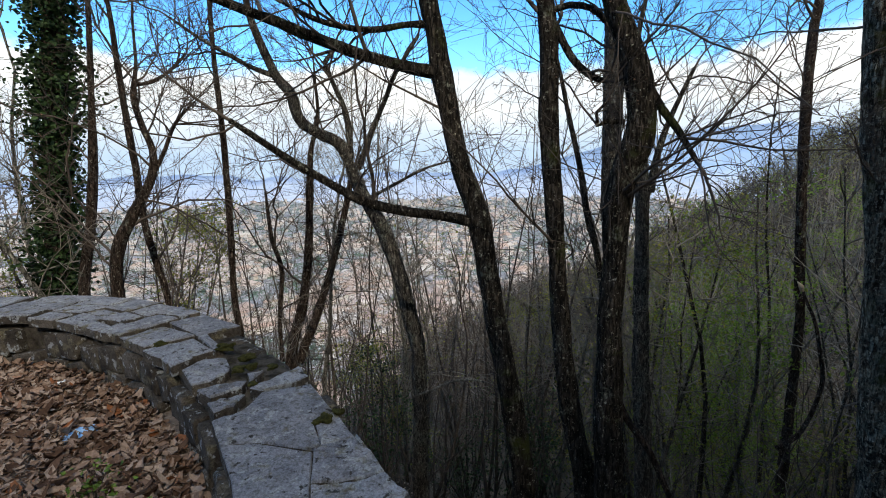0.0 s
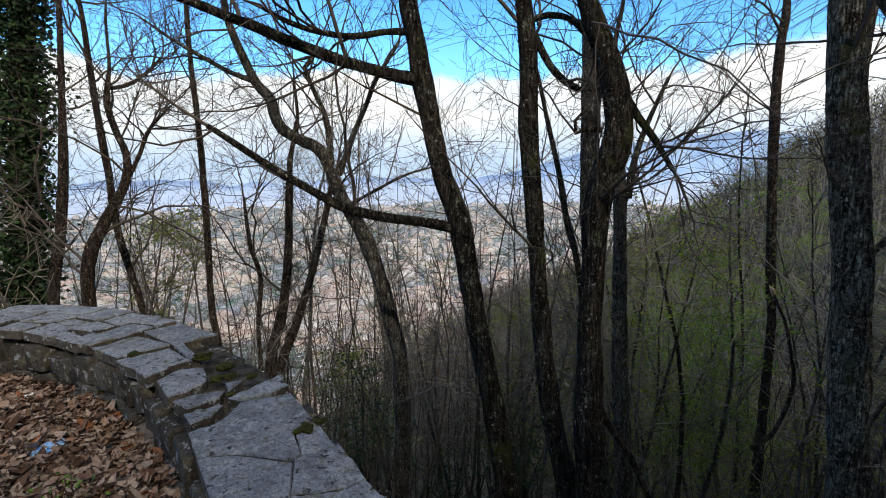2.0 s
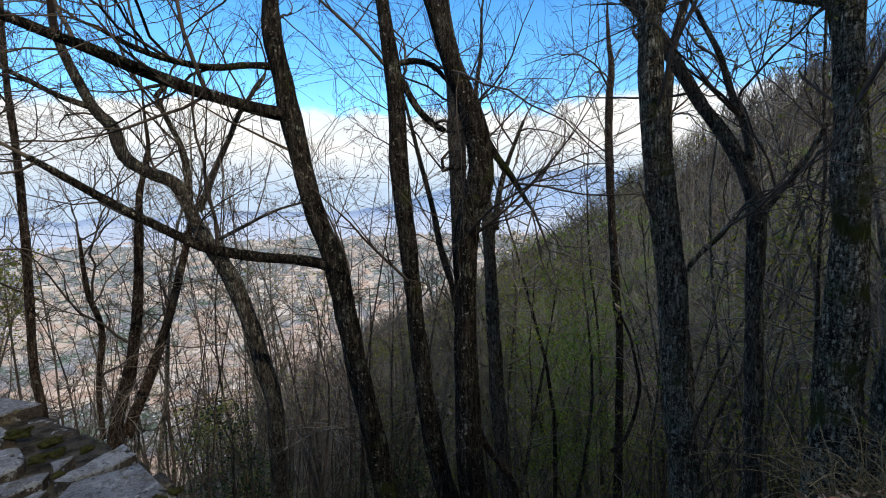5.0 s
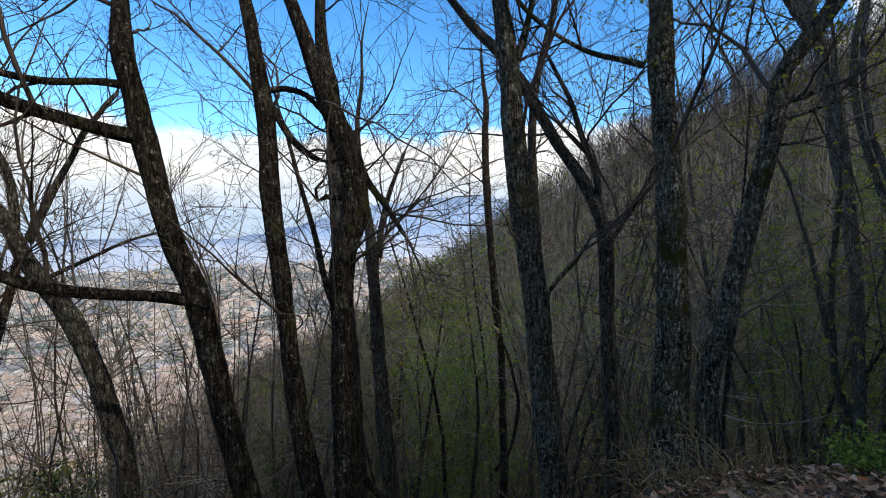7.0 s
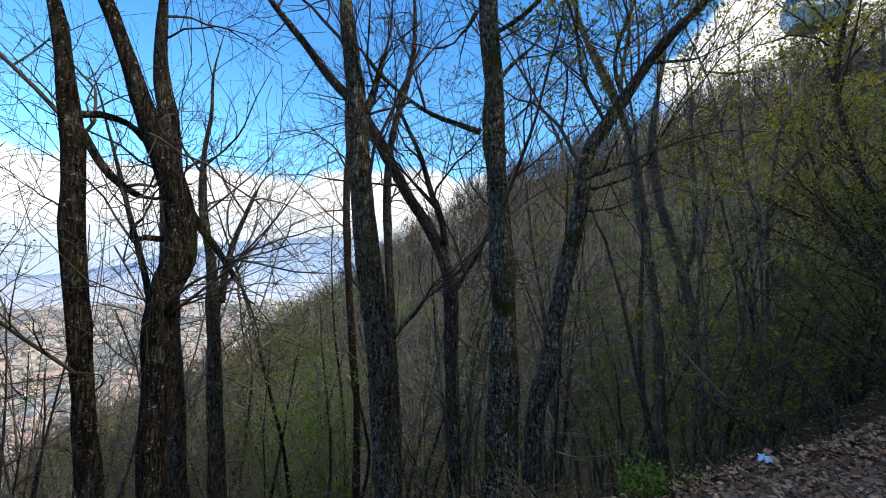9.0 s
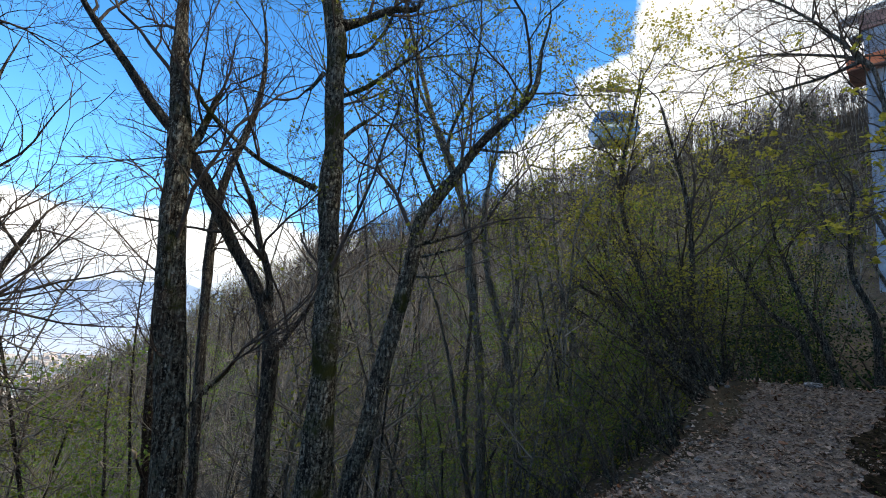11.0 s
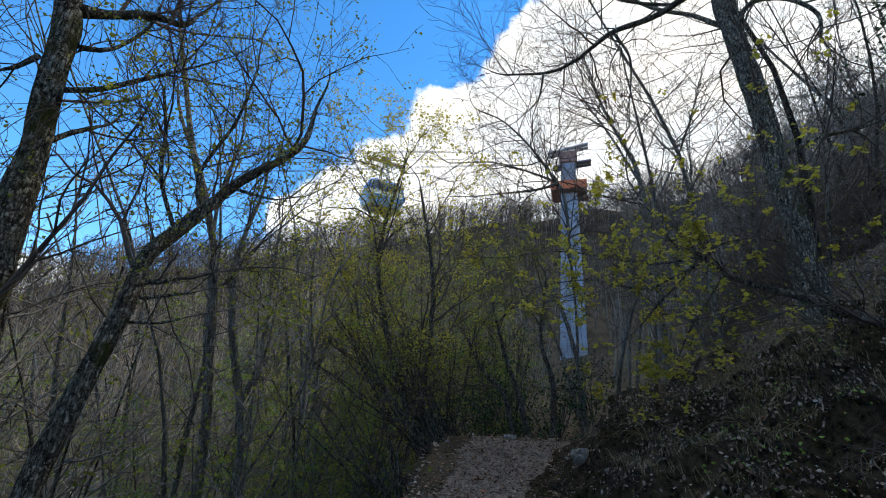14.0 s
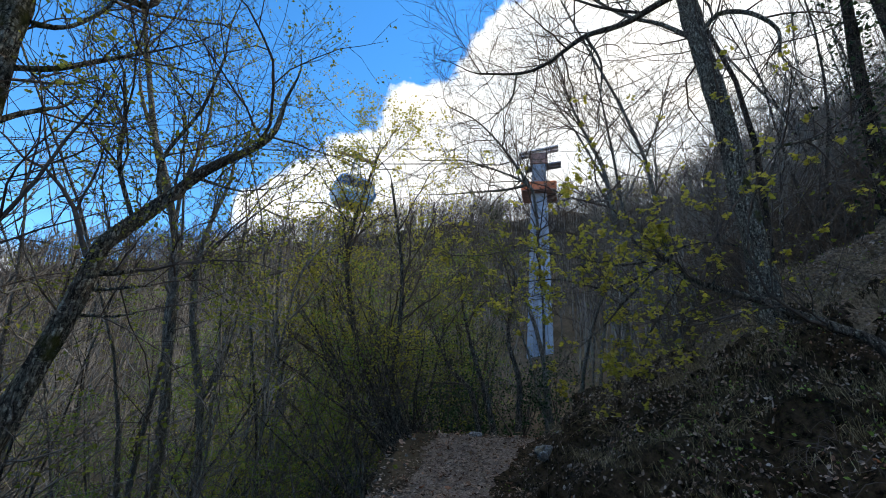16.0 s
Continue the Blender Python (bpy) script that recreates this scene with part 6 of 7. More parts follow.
def build_thicket():
    """Fine grey twigs of the young growth on the steep ground under the terrace."""
    rng = random.Random(191)
    v, f, kv, kf, bv, bf = [], [], [], [], [], []
    for n in range(125):
        az, r = rng.uniform(-46, 14), rng.uniform(8.5, 24)
        x, y = r * math.sin(radians(az)), r * math.cos(radians(az))
        z = height(x, y)
        top = rng.uniform(0.45, 1.15) * (1.2 + 0.10 * r - z)
        line = bow(rng, (x, y, z - 0.2), (rng.gauss(0, 0.12), rng.gauss(0, 0.12), 1), max(3.0, top), rng.uniform(0.02, 0.045), 0.08, 0.04, 9)
        tube(v, f, line, 5, 0, False)
        for _ in range(26):
            k = rng.randint(3, 8)
            limb = bow(rng, line[k][:3], (rng.gauss(0, 1), rng.gauss(0, 1), rng.uniform(0.1, 0.9)), rng.uniform(0.5, 1.5), 0.008, 0.28, 0.03, 4)
            tube(v, f, limb, 3, 0, False)
            for q in range(10):
                i = rng.randint(1, 3)
                a = Vector(limb[i][:3]).lerp(Vector(limb[i + 1][:3]), rng.random())
                b = a + Vector((rng.gauss(0, 0.2), rng.gauss(0, 0.2), rng.uniform(-0.05, 0.28)))
                sliver(kv, kf, a, b, 0.0045, rng)
                if q % 3 == 0:
                    leaf_quads(rng, bv, bf, b, 0.022, 2, 0.05)
                sliver(kv, kf, a.lerp(b, 0.5), b + Vector((rng.gauss(0, 0.14), rng.gauss(0, 0.14), rng.uniform(-0.05, 0.12))), 0.003, rng)
    brush = tagged(new("twig_thicket"), "fine leafless grey twigs of young growth under the terrace", "thicket", kind="stuff")
    brush.location = (-4, 14, -8)
    for name, vs, fs, m in (("thicket_stems", v, f, TWIG), ("thicket_twigs", kv, kf, TWIG_BROWN), ("thicket_buds", bv, bf, BUDS)):
        tagged(mesh_object(name, [(a + 4, b - 14, c + 8) for a, b, c in vs], fs, m, brush, False), kind="stuff")


def build_undergrowth():
    """Saplings and brush between the trees."""
    rng = random.Random(55)
    far, near, lv, lf = ([], []), ([], []), [], []
    n = 0
    while n < 480:
        r, az = 6.0 * (8.0 ** rng.random()), rng.uniform(-30, 150)
        x, y = r * math.sin(radians(az)), r * math.cos(radians(az))
        foot, lip = polyline(FOOT, x), polyline(LIP, x)
        if foot - 1.2 < y < lip + 1.2 or (y < foot and r < 7):
            continue
        n += 1
        z = height(x, y)
        # stems beyond 13 m go to the paler far bark
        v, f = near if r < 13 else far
        green = noise.noise(Vector((x / 7, y / 7, 9))) + rng.gauss(0, 0.3) - 0.2 + 0.5 * step01(16, 24, az) * step01(-50, -42, -az) + 0.3 * step01(70, 82, az)
        for s in range(rng.randint(2, 4)):
            a, h = rng.uniform(0, 6.28), rng.uniform(1.2, 4.5)
            line = bow(rng, (x, y, z - 0.1), (math.cos(a) * 0.35, math.sin(a) * 0.35, 1), h, rng.uniform(0.005, 0.013), 0.2, 0.03, 4)
            tube(v, f, line, 3, 0, False)
            for k in (1, 1, 2, 2, 3, 3, 3):
                t = bow(rng, line[k][:3], (rng.gauss(0, 1), rng.gauss(0, 1), 0.5), rng.uniform(0.3, 0.9), 0.004, 0.3, 0.05, 1)
                tube(v, f, t, 3, 0, False)
                if green > -0.1 and az > 12:
                    leaf_layer(rng, lv, lf, t[-1][:3], 0.055, 5, 0.15)
    brush = tagged(new("undergrowth"), "thin leafless saplings and brush with a few pale leaves", "undergrowth", kind="stuff")
    brush.location = (5, 8, -5)
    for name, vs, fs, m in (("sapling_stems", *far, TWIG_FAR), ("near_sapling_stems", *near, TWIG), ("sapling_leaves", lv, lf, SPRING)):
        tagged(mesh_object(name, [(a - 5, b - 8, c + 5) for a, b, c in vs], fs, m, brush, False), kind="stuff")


def evergreen(at, wide, tall, leaves, seed, label="dark evergreen shrub with small glossy leaves"):
    rng = random.Random(seed)
    shrub = base("evergreen_shrub", (at[0], at[1], height(*at)), label, "shrub", "evergreen shrubs")
    v, f, lv, lf = [], [], [], []
    for s in range(7):
        a = rng.uniform(0, 6.28)
        line = bow(rng, (0, 0, -0.1), (math.cos(a) * 0.5 * wide / tall, math.sin(a) * 0.5 * wide / tall, 1), tall * rng.uniform(0.7, 1), 0.012 + 0.006 * tall, 0.1, 0.05, 6)
        tube(v, f, line, 5, 0, False)
        for k in range(leaves // 14):
            q = line[min(6, 1 + int(6 * rng.random()))]
            d = Vector((rng.gauss(0, 0.2 * wide), rng.gauss(0, 0.2 * wide), rng.gauss(0, 0.10 * tall)))
            p = Vector(q[:3]) + d
            if noise.noise(p * 1.6) > -0.2 and p.z > 0:
                leaf_layer(rng, lv, lf, p, 0.055, 6, 0.13)
    mesh_object("stem", v, f, TWIG, shrub)
    mesh_object("foliage", lv, lf, GREEN, shrub, False)


for n, (at, wide, tall, leaves) in enumerate((((2.0, 8.8), 1.6, 3.2, 1000), ((-1.2, 8.8), 1.8, 3.0, 800), ((0.6, 10.5), 1.6, 3.0, 800), ((14.3, -2.2), 2.4, 4.5, 1700), ((12.3, 0.4), 2.0, 3.0, 1800), ((15.3, -3.2), 2.4, 5.0, 1700), ((17.5, -4.5), 2.6, 5.0, 1700), ((12.8, -3.3), 1.6, 2.6, 900), ((10.4, -3.6), 1.2, 1.6, 500), ((11.6, -4.9), 1.3, 2.2, 700), ((11.4, -2.2), 1.4, 2.0, 700))):
    evergreen(at, wide, tall, leaves, 300 + n)


build_slope_wood()
build_saplings()
build_valley_side()
build_undergrowth()
build_far_wood()
build_young_trees()
build_bank_brush()
build_thicket()
build_bank_trees()
# ---------------------------------------------------------------- litter on the ground
def leaf_litter(name, count, place_rule, sizes, material, label, seed, floor=height):
    rng = random.Random(seed)
    v, f = [], []
    n = 0
    while n < count:
        at = place_rule(rng)
        if at is None:
            continue
        n += 1
        x, y = at
        z = floor(x, y) + rng.uniform(0.002, 0.05)
        s, a = sizes[0] + (sizes[1] - sizes[0]) * rng.random() ** 1.6, rng.uniform(0, 6.28)
        t, u = rng.gauss(0, 0.7), rng.gauss(0, 0.6)
        c, w = math.cos(a), math.sin(a)
        gx, gy = bank_lean(x, y) if floor is bank_height else (0.0, 0.0)
        wide, curl, fold, i = rng.uniform(0.30, 0.62), rng.gauss(0.45, 0.6), rng.gauss(0.55, 0.6), len(v)
        for px, span in ((-0.9, 0.45), (0.0, 1.0), (0.9, 0.35)):
            for side in (-1, 0, 1):
                qx = (px + rng.gauss(0, 0.05)) * s
                qy = side * wide * span * s * rng.uniform(0.85, 1.15)
                qz = (curl * px * px + fold * abs(side) * span * wide + px * t * 0.5 + side * span * wide * u + rng.gauss(0, 0.13)) * s * 0.8
                ex, ey = qx * c - qy * w, qx * w + qy * c
                v.append((x + ex, y + ey, z + abs(qz) - gx * ex - gy * ey))
        for k in (i, i + 3):
            f += [(k, k + 1, k + 4, k + 3), (k + 1, k + 2, k + 5, k + 4)]
    tagged(mesh_object(name, v, f, material, None, True), label, "leaves", kind="stuff")


def terrace(rng):
    x, y = rng.uniform(-5.2, 0.6), rng.uniform(-0.9, 3.8)
    if rng.random() > 0.04 + 0.96 * step01(-0.2, 0.9, y + 0.5 * noise.noise(Vector((x, y, 3))) - 0.5 * step01(-0.4, 0.4, x)):
        return None
    if y > polyline(LIP, x) - 0.3 or wall_gap(x, y) < 0.31:
        return None
    return (x, y)


def path_strip(rng):
    x = rng.uniform(1.5, 10.5)
    lip, foot = polyline(LIP, x), polyline(FOOT, x)
    return (x, rng.uniform(foot - 0.3, lip + 0.4))


def downhill(rng):
    x = rng.uniform(-4, 10)
    return (x, polyline(LIP, x) + abs(rng.gauss(0, 3.5)))


leaf_litter("fallen_leaves", 30000, terrace, (0.013, 0.046), LITTER, "thick carpet of brown fallen chestnut leaves", 41)
leaf_litter("path_leaves", 2500, path_strip, (0.015, 0.045), LITTER, "scattered brown leaves on the path", 42)


def lip_strip(rng):
    x = rng.uniform(2.1, 4.7)
    return (x, polyline(LIP, x) + rng.uniform(-0.75, 0.12))


leaf_litter("verge_leaves", 3000, lip_strip, (0.010, 0.029), LITTER, "brown leaves along the path's outer edge", 44)


def chips(name, count, rule, sizes, material, label, seed, floor=height):
    """Flat scraps of leaf, bark and gravel."""
    rng = random.Random(seed)
    v, f = [], []
    for _ in range(count):
        x, y = rule(rng)
        z, s, a = floor(x, y) + rng.uniform(0.002, 0.012), rng.uniform(*sizes), rng.uniform(0, 6.28)
        c, w, i = math.cos(a) * s, math.sin(a) * s, len(v)
        gx, gy = bank_lean(x, y) if floor is bank_height else (0.0, 0.0)
        for px, py in ((-1, -0.1), (0.1, -0.5), (1, 0.1), (-0.1, 0.5)):
            px, py = px + rng.gauss(0, 0.2), py + rng.gauss(0, 0.15)
            ex, ey = px * c - py * w, px * w + py * c
            v.append((x + ex, y + ey, z + rng.gauss(0.2, 0.22) * s - gx * ex - gy * ey))
        f.append((i, i + 1, i + 2, i + 3))
    tagged(mesh_object(name, v, f, material, None, False), label, "litter", kind="stuff")


def path_close(rng):
    x = 2.0 + 7.4 * rng.random() ** 0.8
    lip, foot = polyline(LIP, x), polyline(FOOT, x)
    return x, rng.uniform(foot - 0.3, lip + 0.3 - 0.75 * step01(5.5, 7.5, x) + rng.gauss(0, 0.12))


chips("path_chips", 32000, path_close, (0.006, 0.024), LITTER_GREY, "trodden leaf chips and gravel on the path", 46)
def bank_spots(rng, count, near, span=(0.0, 10.3)):
    """Places spread evenly over the bank's skin, steep faces too: point, normal, distance up the bank."""
    verts, faces, nx, ny = BANK_SKIN[1]
    out = []
    while len(out) < count:
        x = rng.uniform(*span)
        i = int((x + 3.5) / 14.1 * nx)
        j = int(ny * rng.random() ** near)
        a, b, c, d = (Vector(verts[q]) for q in faces[i * ny + j])
        u, w = rng.random(), rng.random()
        n = (b - d).cross(c - a)
        if n.length < rng.random() * 0.012:
            continue
        n.normalize()
        n = n if n.z > 0 or n.y > 0 else -n
        out.append((a.lerp(b, u).lerp(d.lerp(c, u), w), n, 6.0 * (j / ny) ** 1.3))
    return out


def bank_scatter(name, count, sizes, near, material, label, seed, span=(0.0, 10.3), gaps=(-0.5, 0.1)):
    """Folded scraps of leaf that lie on the bank's skin in drifts, thin on its steep faces."""
    rng = random.Random(seed)
    v, f = [], []
    for p, n, up in bank_spots(rng, count, near, span):
        if noise.noise(p * 1.7) + 0.5 * noise.noise(p * 5.1) < rng.uniform(*gaps) or n.z < rng.uniform(-0.3, 0.55):
            continue
        s = sizes[0] + (sizes[1] - sizes[0]) * rng.random() ** 2
        n = (n + Vector((rng.gauss(0, 0.45), rng.gauss(0, 0.45), rng.gauss(0, 0.45)))).normalized()
        t = n.orthogonal().normalized()
        t.rotate(Matrix.Rotation(rng.uniform(0, 6.28), 3, n))
        w, q, i = n.cross(t) * s * rng.uniform(0.35, 0.7), p + n * rng.uniform(0.003, 0.015), len(v)
        t, bend, curl = t * s, n * s * rng.uniform(0.1, 0.5), n * s * rng.gauss(0.2, 0.35)
        v += [tuple(q - t + curl), tuple(q + w - t * 0.3 + bend), tuple(q + w * 0.8 + t * 0.5 + bend), tuple(q + t + curl), tuple(q - w * 0.8 + t * 0.4 + bend), tuple(q - w - t * 0.3 + bend)]
        f += [(i, i + 1, i + 2, i + 3), (i, i + 3, i + 4, i + 5)]
    tagged(mesh_object(name, v, f, material, None, False), label, "leaves", kind="stuff")


bank_scatter("bank_leaves", 44000, (0.007, 0.024), 0.75, LITTER_GREY, "old grey-brown leaves lying in drifts on the bank", 43, (1.8, 9.0), (-0.35, 0.25))
bank_scatter("foot_chips", 11000, (0.006, 0.022), 1.9, LITTER_GREY, "pale leaf scraps along the foot of the bank", 48)
bank_scatter("upper_bank_leaves", 70000, (0.009, 0.028), 0.42, LITTER_GREY, "dry leaves covering the slope above the bank", 49, (4.6, 10.3), (-0.7, 0.0))
bank_scatter("brown_bank_leaves", 42000, (0.007, 0.024), 0.9, LITTER, "brown leaves caught on the dark bank", 47, (1.8, 9.0), (-0.2, 0.4))


def bank_top(rng):
    x = rng.uniform(0.5, 10.0)
    return x, polyline(FOOT, x) - 5.2 - 7.5 * rng.random()


chips("bank_top_leaves", 32000, bank_top, (0.028, 0.065), LITTER, "brown fallen leaves on the slope above the bank", 49)
chips("slope_chips", 9000, downhill, (0.02, 0.05), LITTER_GREY, "old leaves on the slope below", 48)


# ---------------------------------------------------------------- cable car: pylon, cabin and ropes
def box(bm, x0, x1, y0, y1, z0, z1, bevel=0.0):
    m = Matrix.LocRotScale(((x0 + x1) / 2, (y0 + y1) / 2, (z0 + z1) / 2), None, (x1 - x0, y1 - y0, z1 - z0))
    got = bmesh.ops.create_cube(bm, size=1, matrix=m)
    if bevel:
        edges = list({e for v in got["verts"] for e in v.link_edges})
        bmesh.ops.bevel(bm, geom=edges, offset=bevel, segments=2, affect="EDGES")


def prism(bm, z0, z1, w0, d0, w1, d1):
    vs = [bm.verts.new((sx * w, sy * d, z)) for z, w, d in ((z0, w0, d0), (z1, w1, d1)) for sx, sy in ((-1, -1), (1, -1), (1, 1), (-1, 1))]
    for k in range(4):
        bm.faces.new((vs[k], vs[(k + 1) % 4], vs[4 + (k + 1) % 4], vs[4 + k]))
    bm.faces.new(vs[:4][::-1])
    bm.faces.new(vs[4:])


PYLON = (54.5, -20.2)
PTOP = 35.4


def build_pylon():
    x, y = PYLON
    g = height(x, y)
    p = base("cable_car_pylon", (x, y, g), "tall tapered pale grey steel cable car pylon with an orange platform", "pylon")
    p.rotation_euler = (0, 0, radians(-22))
    h = PTOP - g
    deck = h - 6.9
    bm = bmesh.new()
    prism(bm, -1, deck, 1.65, 1.55, 1.05, 1.0)
    part("shaft", bm, PYLON_PAINT, p)
    for z in range(3, int(deck), 3):
        w = 1.65 - 0.6 * (z + 1) / (deck + 1)
        for s in (-1, 1):
            bm = bmesh.new()
            box(bm, -w - 0.05, w + 0.05, s * w * 0.95 - 0.05, s * w * 0.95 + 0.05, z - 0.10, z + 0.10)
            part("flange", bm, PYLON_PAINT, p)
            bm = bmesh.new()
            box(bm, s * w - 0.05, s * w + 0.05, -w * 0.95 + 0.05, w * 0.95 - 0.05, z - 0.10, z + 0.10)
            part("flange", bm, PYLON_PAINT, p)
    v, f = [], []
    for s in (-0.22, 0.22):
        tube(v, f, [(-1.75, s + 0.5, 0, 0.03), (-1.18, s + 0.5, deck, 0.03)], 5)
    for k in range(int(deck / 0.5)):
        u = k * 0.5 / deck
        tube(v, f, [(-1.75 + 0.57 * u, 0.28, k * 0.5, 0.02), (-1.75 + 0.57 * u, 0.72, k * 0.5, 0.02)], 4)
    mesh_object("ladder", v, f, STEEL, p)
    bm = bmesh.new()
    box(bm, -2.1, 2.1, -2.2, 2.2, deck, deck + 0.2, 0.05)
    platform = part("platform", bm, RUST, p)
    for a, b, c, d in ((-2.15, 2.15, -2.25, -2.15), (-2.15, 2.15, 2.15, 2.25), (-2.15, -2.05, -2.15, 2.15), (2.05, 2.15, -2.15, 2.15)):
        bm = bmesh.new()
        box(bm, a, b, c, d, deck + 0.1, deck + 1.2, 0.03)
        part("railing_panel", bm, ORANGE, platform, "orange railing panel")
    bm = bmesh.new()
    prism(bm, deck + 0.2, h - 0.9, 0.95, 0.95, 0.9, 0.9)
    part("neck", bm, PYLON_PAINT, p)
    bm = bmesh.new()
    box(bm, -1.15, 1.15, -1.15, 1.15, h - 2.5, h - 0.95, 0.06)
    part("roller_housing", bm, RUST, p, "weathered red-brown roller housing")
    for name, y0, y1, z0, z1, t, m in (("side_gallery", 1.9, -2.9, h - 2.9, h - 2.4, 0.2, STEEL), ("roof", 2.7, -2.6, h - 0.75, h + 0.15, 0.18, ROOF_PAINT)):
        bm = bmesh.new()
        for x0, x1 in ((-0.8, -0.1), (0.1, 0.8)):
            vs = [bm.verts.new(q) for q in ((x0, y0, z0), (x1, y0, z0), (x1, y1, z1), (x0, y1, z1), (x0, y0, z0 + t), (x1, y0, z0 + t), (x1, y1, z1 + t), (x0, y1, z1 + t))]
            for q in ((3, 2, 1, 0), (4, 5, 6, 7), (0, 1, 5, 4), (1, 2, 6, 5), (2, 3, 7, 6), (3, 0, 4, 7)):
                bm.faces.new([vs[k] for k in q])
        top = part(name, bm, m, p)
        gallery = top if name == "side_gallery" else gallery
    v, f = [], []
    for k in range(6):
        u = k / 5
        q = (-0.78, 1.9 - 4.8 * u, h - 2.72 + 0.5 * u)
        tube(v, f, [(*q, 0.03), (q[0], q[1], q[2] + 0.9, 0.03)], 4)
    tube(v, f, [(-0.78, 1.9, h - 1.85, 0.03), (-0.78, -2.9, h - 1.35, 0.03)], 4)
    mesh_object("gallery_rail", v, f, STEEL, gallery)


CABIN = (44.9, 3.2, 21.7)


def build_cabin():
    """A cabin with slanting sides under its hanger."""
    c = base("cable_car_cabin", CABIN, "blue and pale grey cable car cabin hanging from its rope", "cable car")
    d = Vector((CABIN[0] - PYLON[0], CABIN[1] - PYLON[1]))
    c.rotation_euler = (0, 0, math.atan2(d.y, d.x))
    # outline by height: half length, half width
    prof = [(-1.75, 1.35, 0.75), (-1.45, 1.75, 1.05), (-0.45, 2.1, 1.35), (1.15, 1.75, 1.05), (1.45, 1.5, 0.85)]

    def ring(k):
        z, a, b = prof[k]
        q = 0.22
        return [(a - q, -b, z), (a, -b + q, z), (a, b - q, z), (a - q, b, z), (-a + q, b, z), (-a, b - q, z), (-a, -b + q, z), (-a + q, -b, z)]

    for name, k0, k1, m in (("floor_pan", 0, 1, STEEL), ("lower_shell", 1, 2, CABIN_SIDE), ("roof_shell", 3, 4, BLUE)):
        bm = bmesh.new()
        low, top = [bm.verts.new(q) for q in ring(k0)], [bm.verts.new(q) for q in ring(k1)]
        for i in range(8):
            bm.faces.new((low[i], low[(i + 1) % 8], top[(i + 1) % 8], top[i]))
        if k0 in (0,):
            bm.faces.new(low[::-1])
        if k1 == 4:
            bm.faces.new(top)
        part(name, bm, m, c)
    low, top = [Vector(q) for q in ring(2)], [Vector(q) for q in ring(3)]
    for i in range(8):
        j = (i + 1) % 8
        v, f = [], []
        tube(v, f, [(*low[i], 0.06), (*top[i], 0.06)], 5)
        mesh_object("post", v, f, BLUE, c)
        if (low[i] - low[j]).length > 0.5:
            out = (low[j] - low[i]).cross(top[i] - low[i]).normalized() * 0.02
            cs = [low[i], low[j], top[j], top[i]]
            vs = [tuple(q + out) for q in cs] + [tuple(q - out) for q in cs]
            mesh_object("window_pane", vs, [(0, 1, 2, 3), (7, 6, 5, 4), (0, 4, 5, 1), (1, 5, 6, 2), (2, 6, 7, 3), (3, 7, 4, 0)], GLASS, c, False, "tinted window pane")
    for s in (-0.5, 0.5):
        v, f = [], []
        tube(v, f, [(s, -0.5, 1.4, 0.06), (s * 0.4, 0, 3.9, 0.06)], 6)
        tube(v, f, [(s, 0.5, 1.4, 0.06), (s * 0.4, 0, 3.9, 0.06)], 6)
        mesh_object("hanger", v, f, STEEL, c)
    bm = bmesh.new()
    box(bm, -1.9, 1.9, -0.16, 0.16, 3.85, 4.15, 0.05)
    part("carriage", bm, RUST, c)
    bm = bmesh.new()
    box(bm, -0.5, 0.5, -0.3, 0.3, 4.15, 4.55, 0.08)
    part("clamp_housing", bm, STEEL, c)


def build_ropes():
    top = Vector((PYLON[0], PYLON[1], PTOP - 1.2))
    way = Vector((CABIN[0], CABIN[1], CABIN[2] + 4.2)) - top
    flat = Vector((-way.y, way.x, 0)).normalized()
    for k, off in enumerate((-2.2, -1.9, 1.9, 2.2, 0.0)):
        line = []
        for i in range(41):
            u = i / 40 * 16
            q = top + way * u + flat * (off - (off if k == 4 else 0)) + Vector((0, 0, 0.02 * (u - 1) * u if u > 1 else 0))
            line.append((*q, 0.03))
        v, f = [], []
        home = Vector(line[0][:3])
        tube(v, f, [(a - home.x, b - home.y, c - home.z, r) for a, b, c, r in line], 5)
        ob = mesh_object("rope", v, f, CABLE)
        ob.location = home
        tagged(ob, "steel rope of the cable car running down to the plain", "cable", "cable car ropes")


# ---------------------------------------------------------------- rocks, tufts, a bush and scraps beside the path
def rock(at, size, seed, m, label, name="rock"):
    rng = random.Random(seed)
    bm = bmesh.new()
    bmesh.ops.create_icosphere(bm, subdivisions=3, radius=1)
    off = Vector((seed, seed * 2, 0))
    for v in bm.verts:
        k = 1 + 0.35 * noise.noise(v.co * 1.1 + off) + 0.14 * noise.noise(v.co * 3.5 + off)
        c = v.co * k
        c = Vector((round(c.x * 2.4) / 2.4 * 0.45 + c.x * 0.55, round(c.y * 2.4) / 2.4 * 0.45 + c.y * 0.55, c.z))
        v.co = Vector((c.x * size[0], c.y * size[1], c.z * size[2]))
    me = bpy.data.meshes.new(name)
    bm.to_mesh(me)
    bm.free()
    me.materials.append(m)
    ob = new(name, me)
    ob.location, ob.rotation_euler = (at[0], at[1], (bank_height(*at) if at[1] < polyline(FOOT, at[0]) else height(*at)) + size[2] * 0.25), (0, 0, rng.uniform(0, 6.28))
    tagged(ob, label, "rock", "rocks beside the path")


